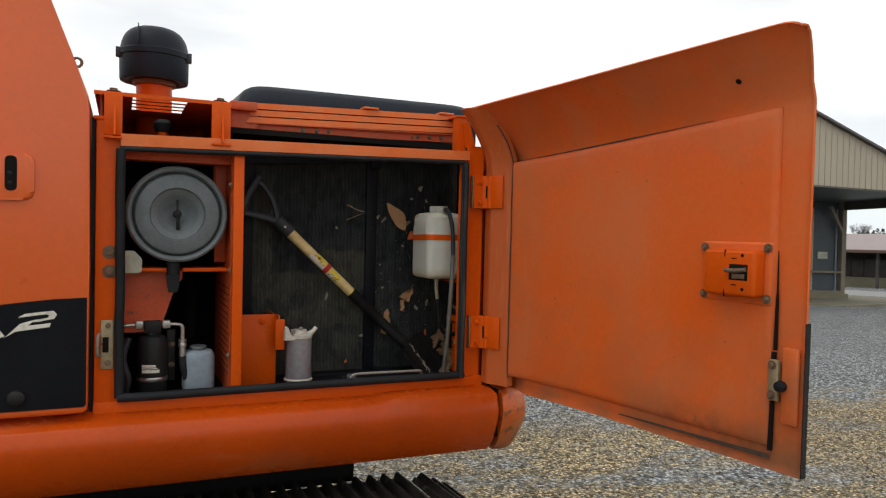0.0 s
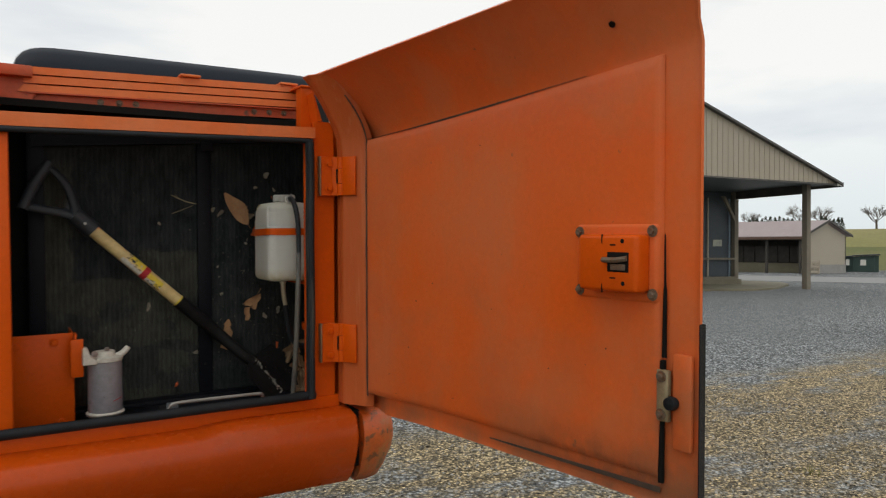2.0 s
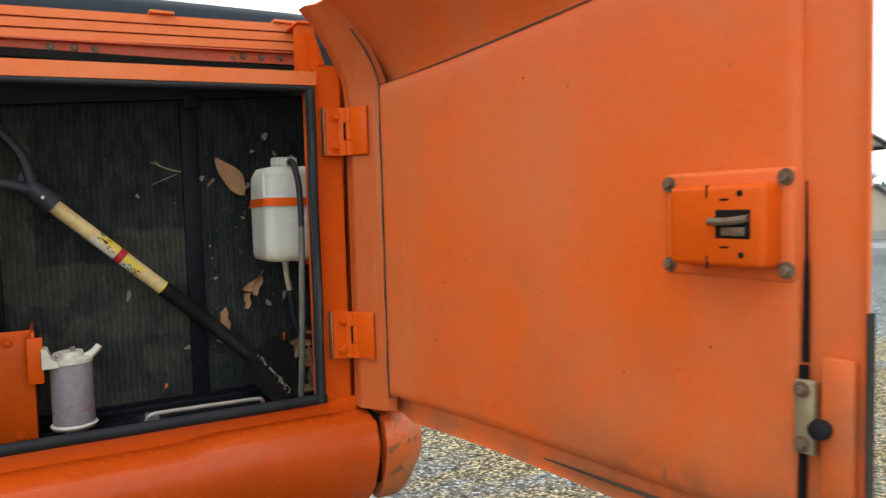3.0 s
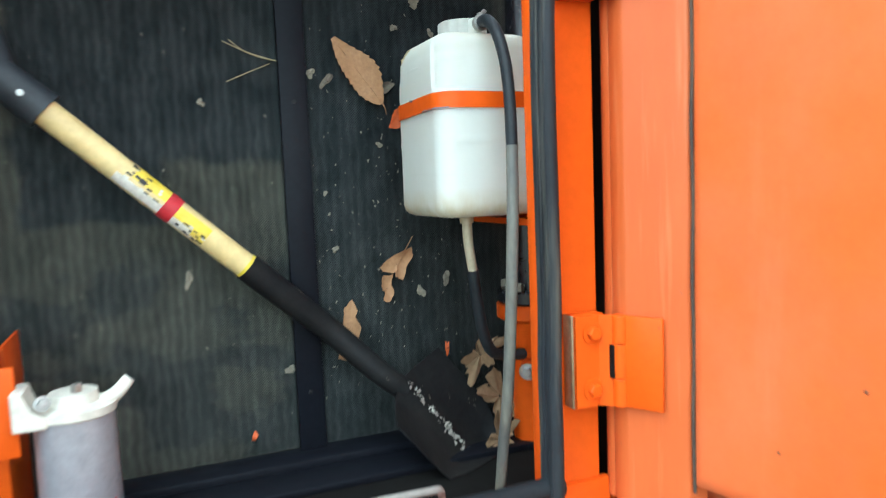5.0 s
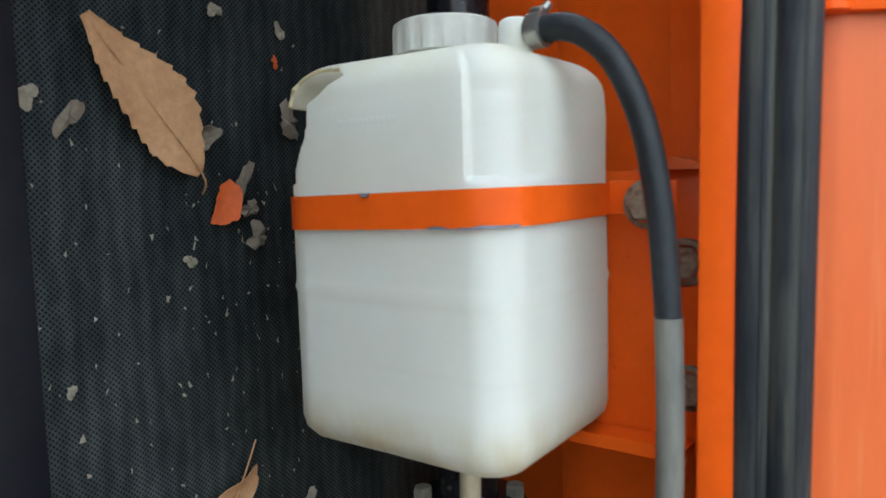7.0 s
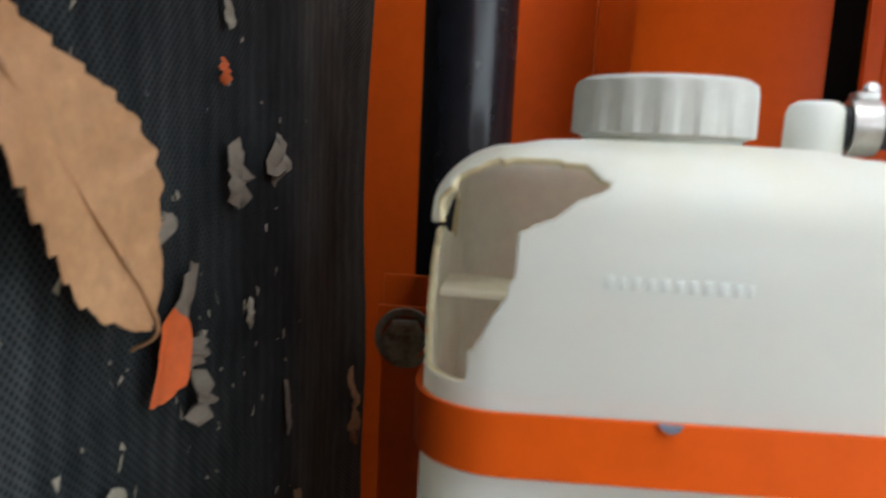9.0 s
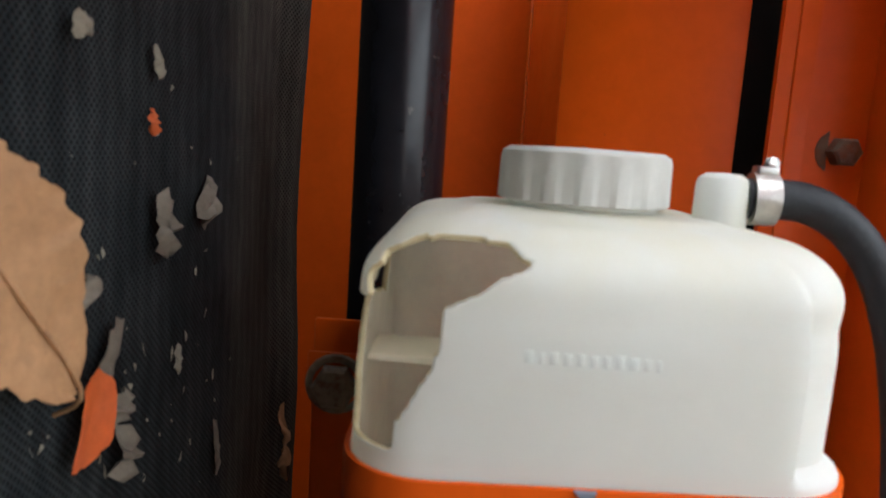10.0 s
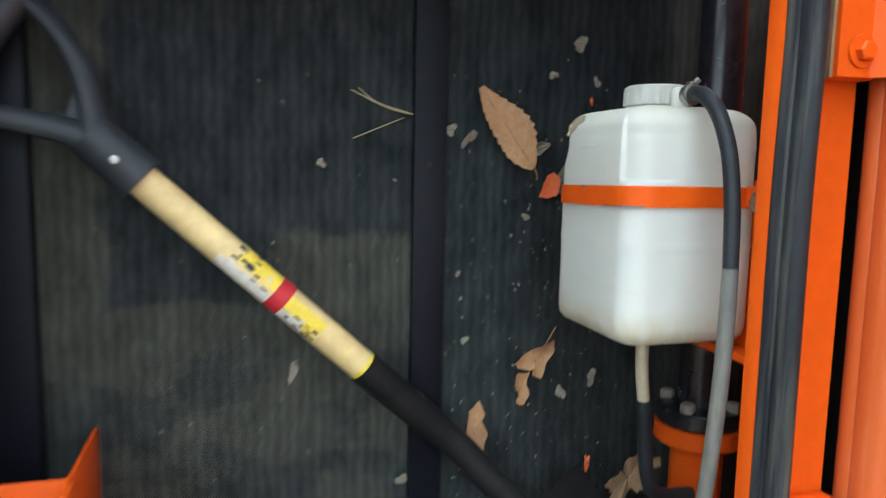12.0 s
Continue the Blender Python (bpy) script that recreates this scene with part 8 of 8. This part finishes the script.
SCRAPS = ((0.012, 1.774, 0.011, 0.019, 0.4), (0.070, 1.783, 0.009, 0.020, -0.3), (-0.182, 1.768, 0.007, 0.016, -0.6), (-0.208, 1.780, 0.008, 0.009, 0), (-0.040, 1.722, 0.008, 0.020, -0.5), (-0.036, 1.700, 0.009, 0.009, 0.8), (-0.030, 1.676, 0.013, 0.011, -0.5),
          (-0.383, 1.731, 0.006, 0.006, 0.3), (-0.182, 1.487, 0.006, 0.007, 0.1), (0.008, 1.853, 0.006, 0.008, 0.2), (-0.095, 1.661, 0.006, 0.006, 0.4), (-0.194, 1.582, 0.004, 0.005, 0), (-0.02, 1.905, 0.012, 0.012, 0.6), (0.035, 1.70, 0.005, 0.009, 0), (-0.03, 1.40, 0.008, 0.012, 0.3), (0.02, 1.42, 0.008, 0.014, -0.4), (-0.27, 1.29, 0.008, 0.01, 0.7), (-0.42, 1.455, 0.007, 0.014, -0.3), (0.10, 1.62, 0.006, 0.02, 0.2), (-0.06, 1.86, 0.007, 0.007, 0.1))
for k, (x, z, w, h, a) in enumerate(SCRAPS):
    flake(x, z, w, h, LEAFOLD if k in (0, 1, 2, 4, 5, 6, 18) else CHIP, "leaf_scrap", "small grey scrap of leaf stuck to the screen", "leaf scrap", 20 + k, ang=a, group="leaf scraps on the screen", lift=0.006 if k in (0, 1, 5, 6) else 0.002)


def litter():
    """Fine specks of chaff on the screen, thickest round the tank."""
    rng = random.Random(31)
    bm = nb()
    for _ in range(300):
        x = rng.gauss(-0.08, 0.10) if rng.random() < 0.75 else rng.uniform(-0.7, 0.15)
        z = rng.gauss(1.55, 0.16) if rng.random() < 0.8 else rng.uniform(1.2, 1.9)
        if not (-0.70 < x < 0.17 and 1.16 < z < 1.93):
            continue
        w = rng.uniform(0.0008, 0.003)
        p = Vector((x, YS, z))
        vs = [bm.verts.new(p + Vector((rng.uniform(-w, w), -rng.uniform(0, .0015), rng.uniform(-w * 1.6, w * 1.6)))) for _ in range(4)]
        for tri in ((0, 1, 2), (0, 2, 3), (0, 3, 1), (1, 3, 2)):
            bm.faces.new([vs[q] for q in tri])
    thing("chaff", bm, CHIP, "pale specks of chaff stuck to the screen", "debris", kind="stuff", smooth=0)


litter()


def straws():
    s = root("pine_straw", (-0.27, 0.42, 1.79), "dry pine needles caught in the screen", "pine needles")
    tip = Vector((-0.258, 0.418, 1.797))
    for pts in ([tip, (-0.30, 0.412, 1.806), (-0.345, 0.416, 1.826)], [tip, (-0.295, 0.410, 1.803), (-0.338, 0.414, 1.822)], [tip, (-0.31, 0.416, 1.811), (-0.335, 0.417, 1.829)], [(-0.274, 0.418, 1.793), (-0.30, 0.416, 1.782), (-0.342, 0.419, 1.764)]):
        bm = nb()
        sweep(bm, pts, 0.0008, 5, 5)
        part("needle", bm, STRAW, s)


straws()
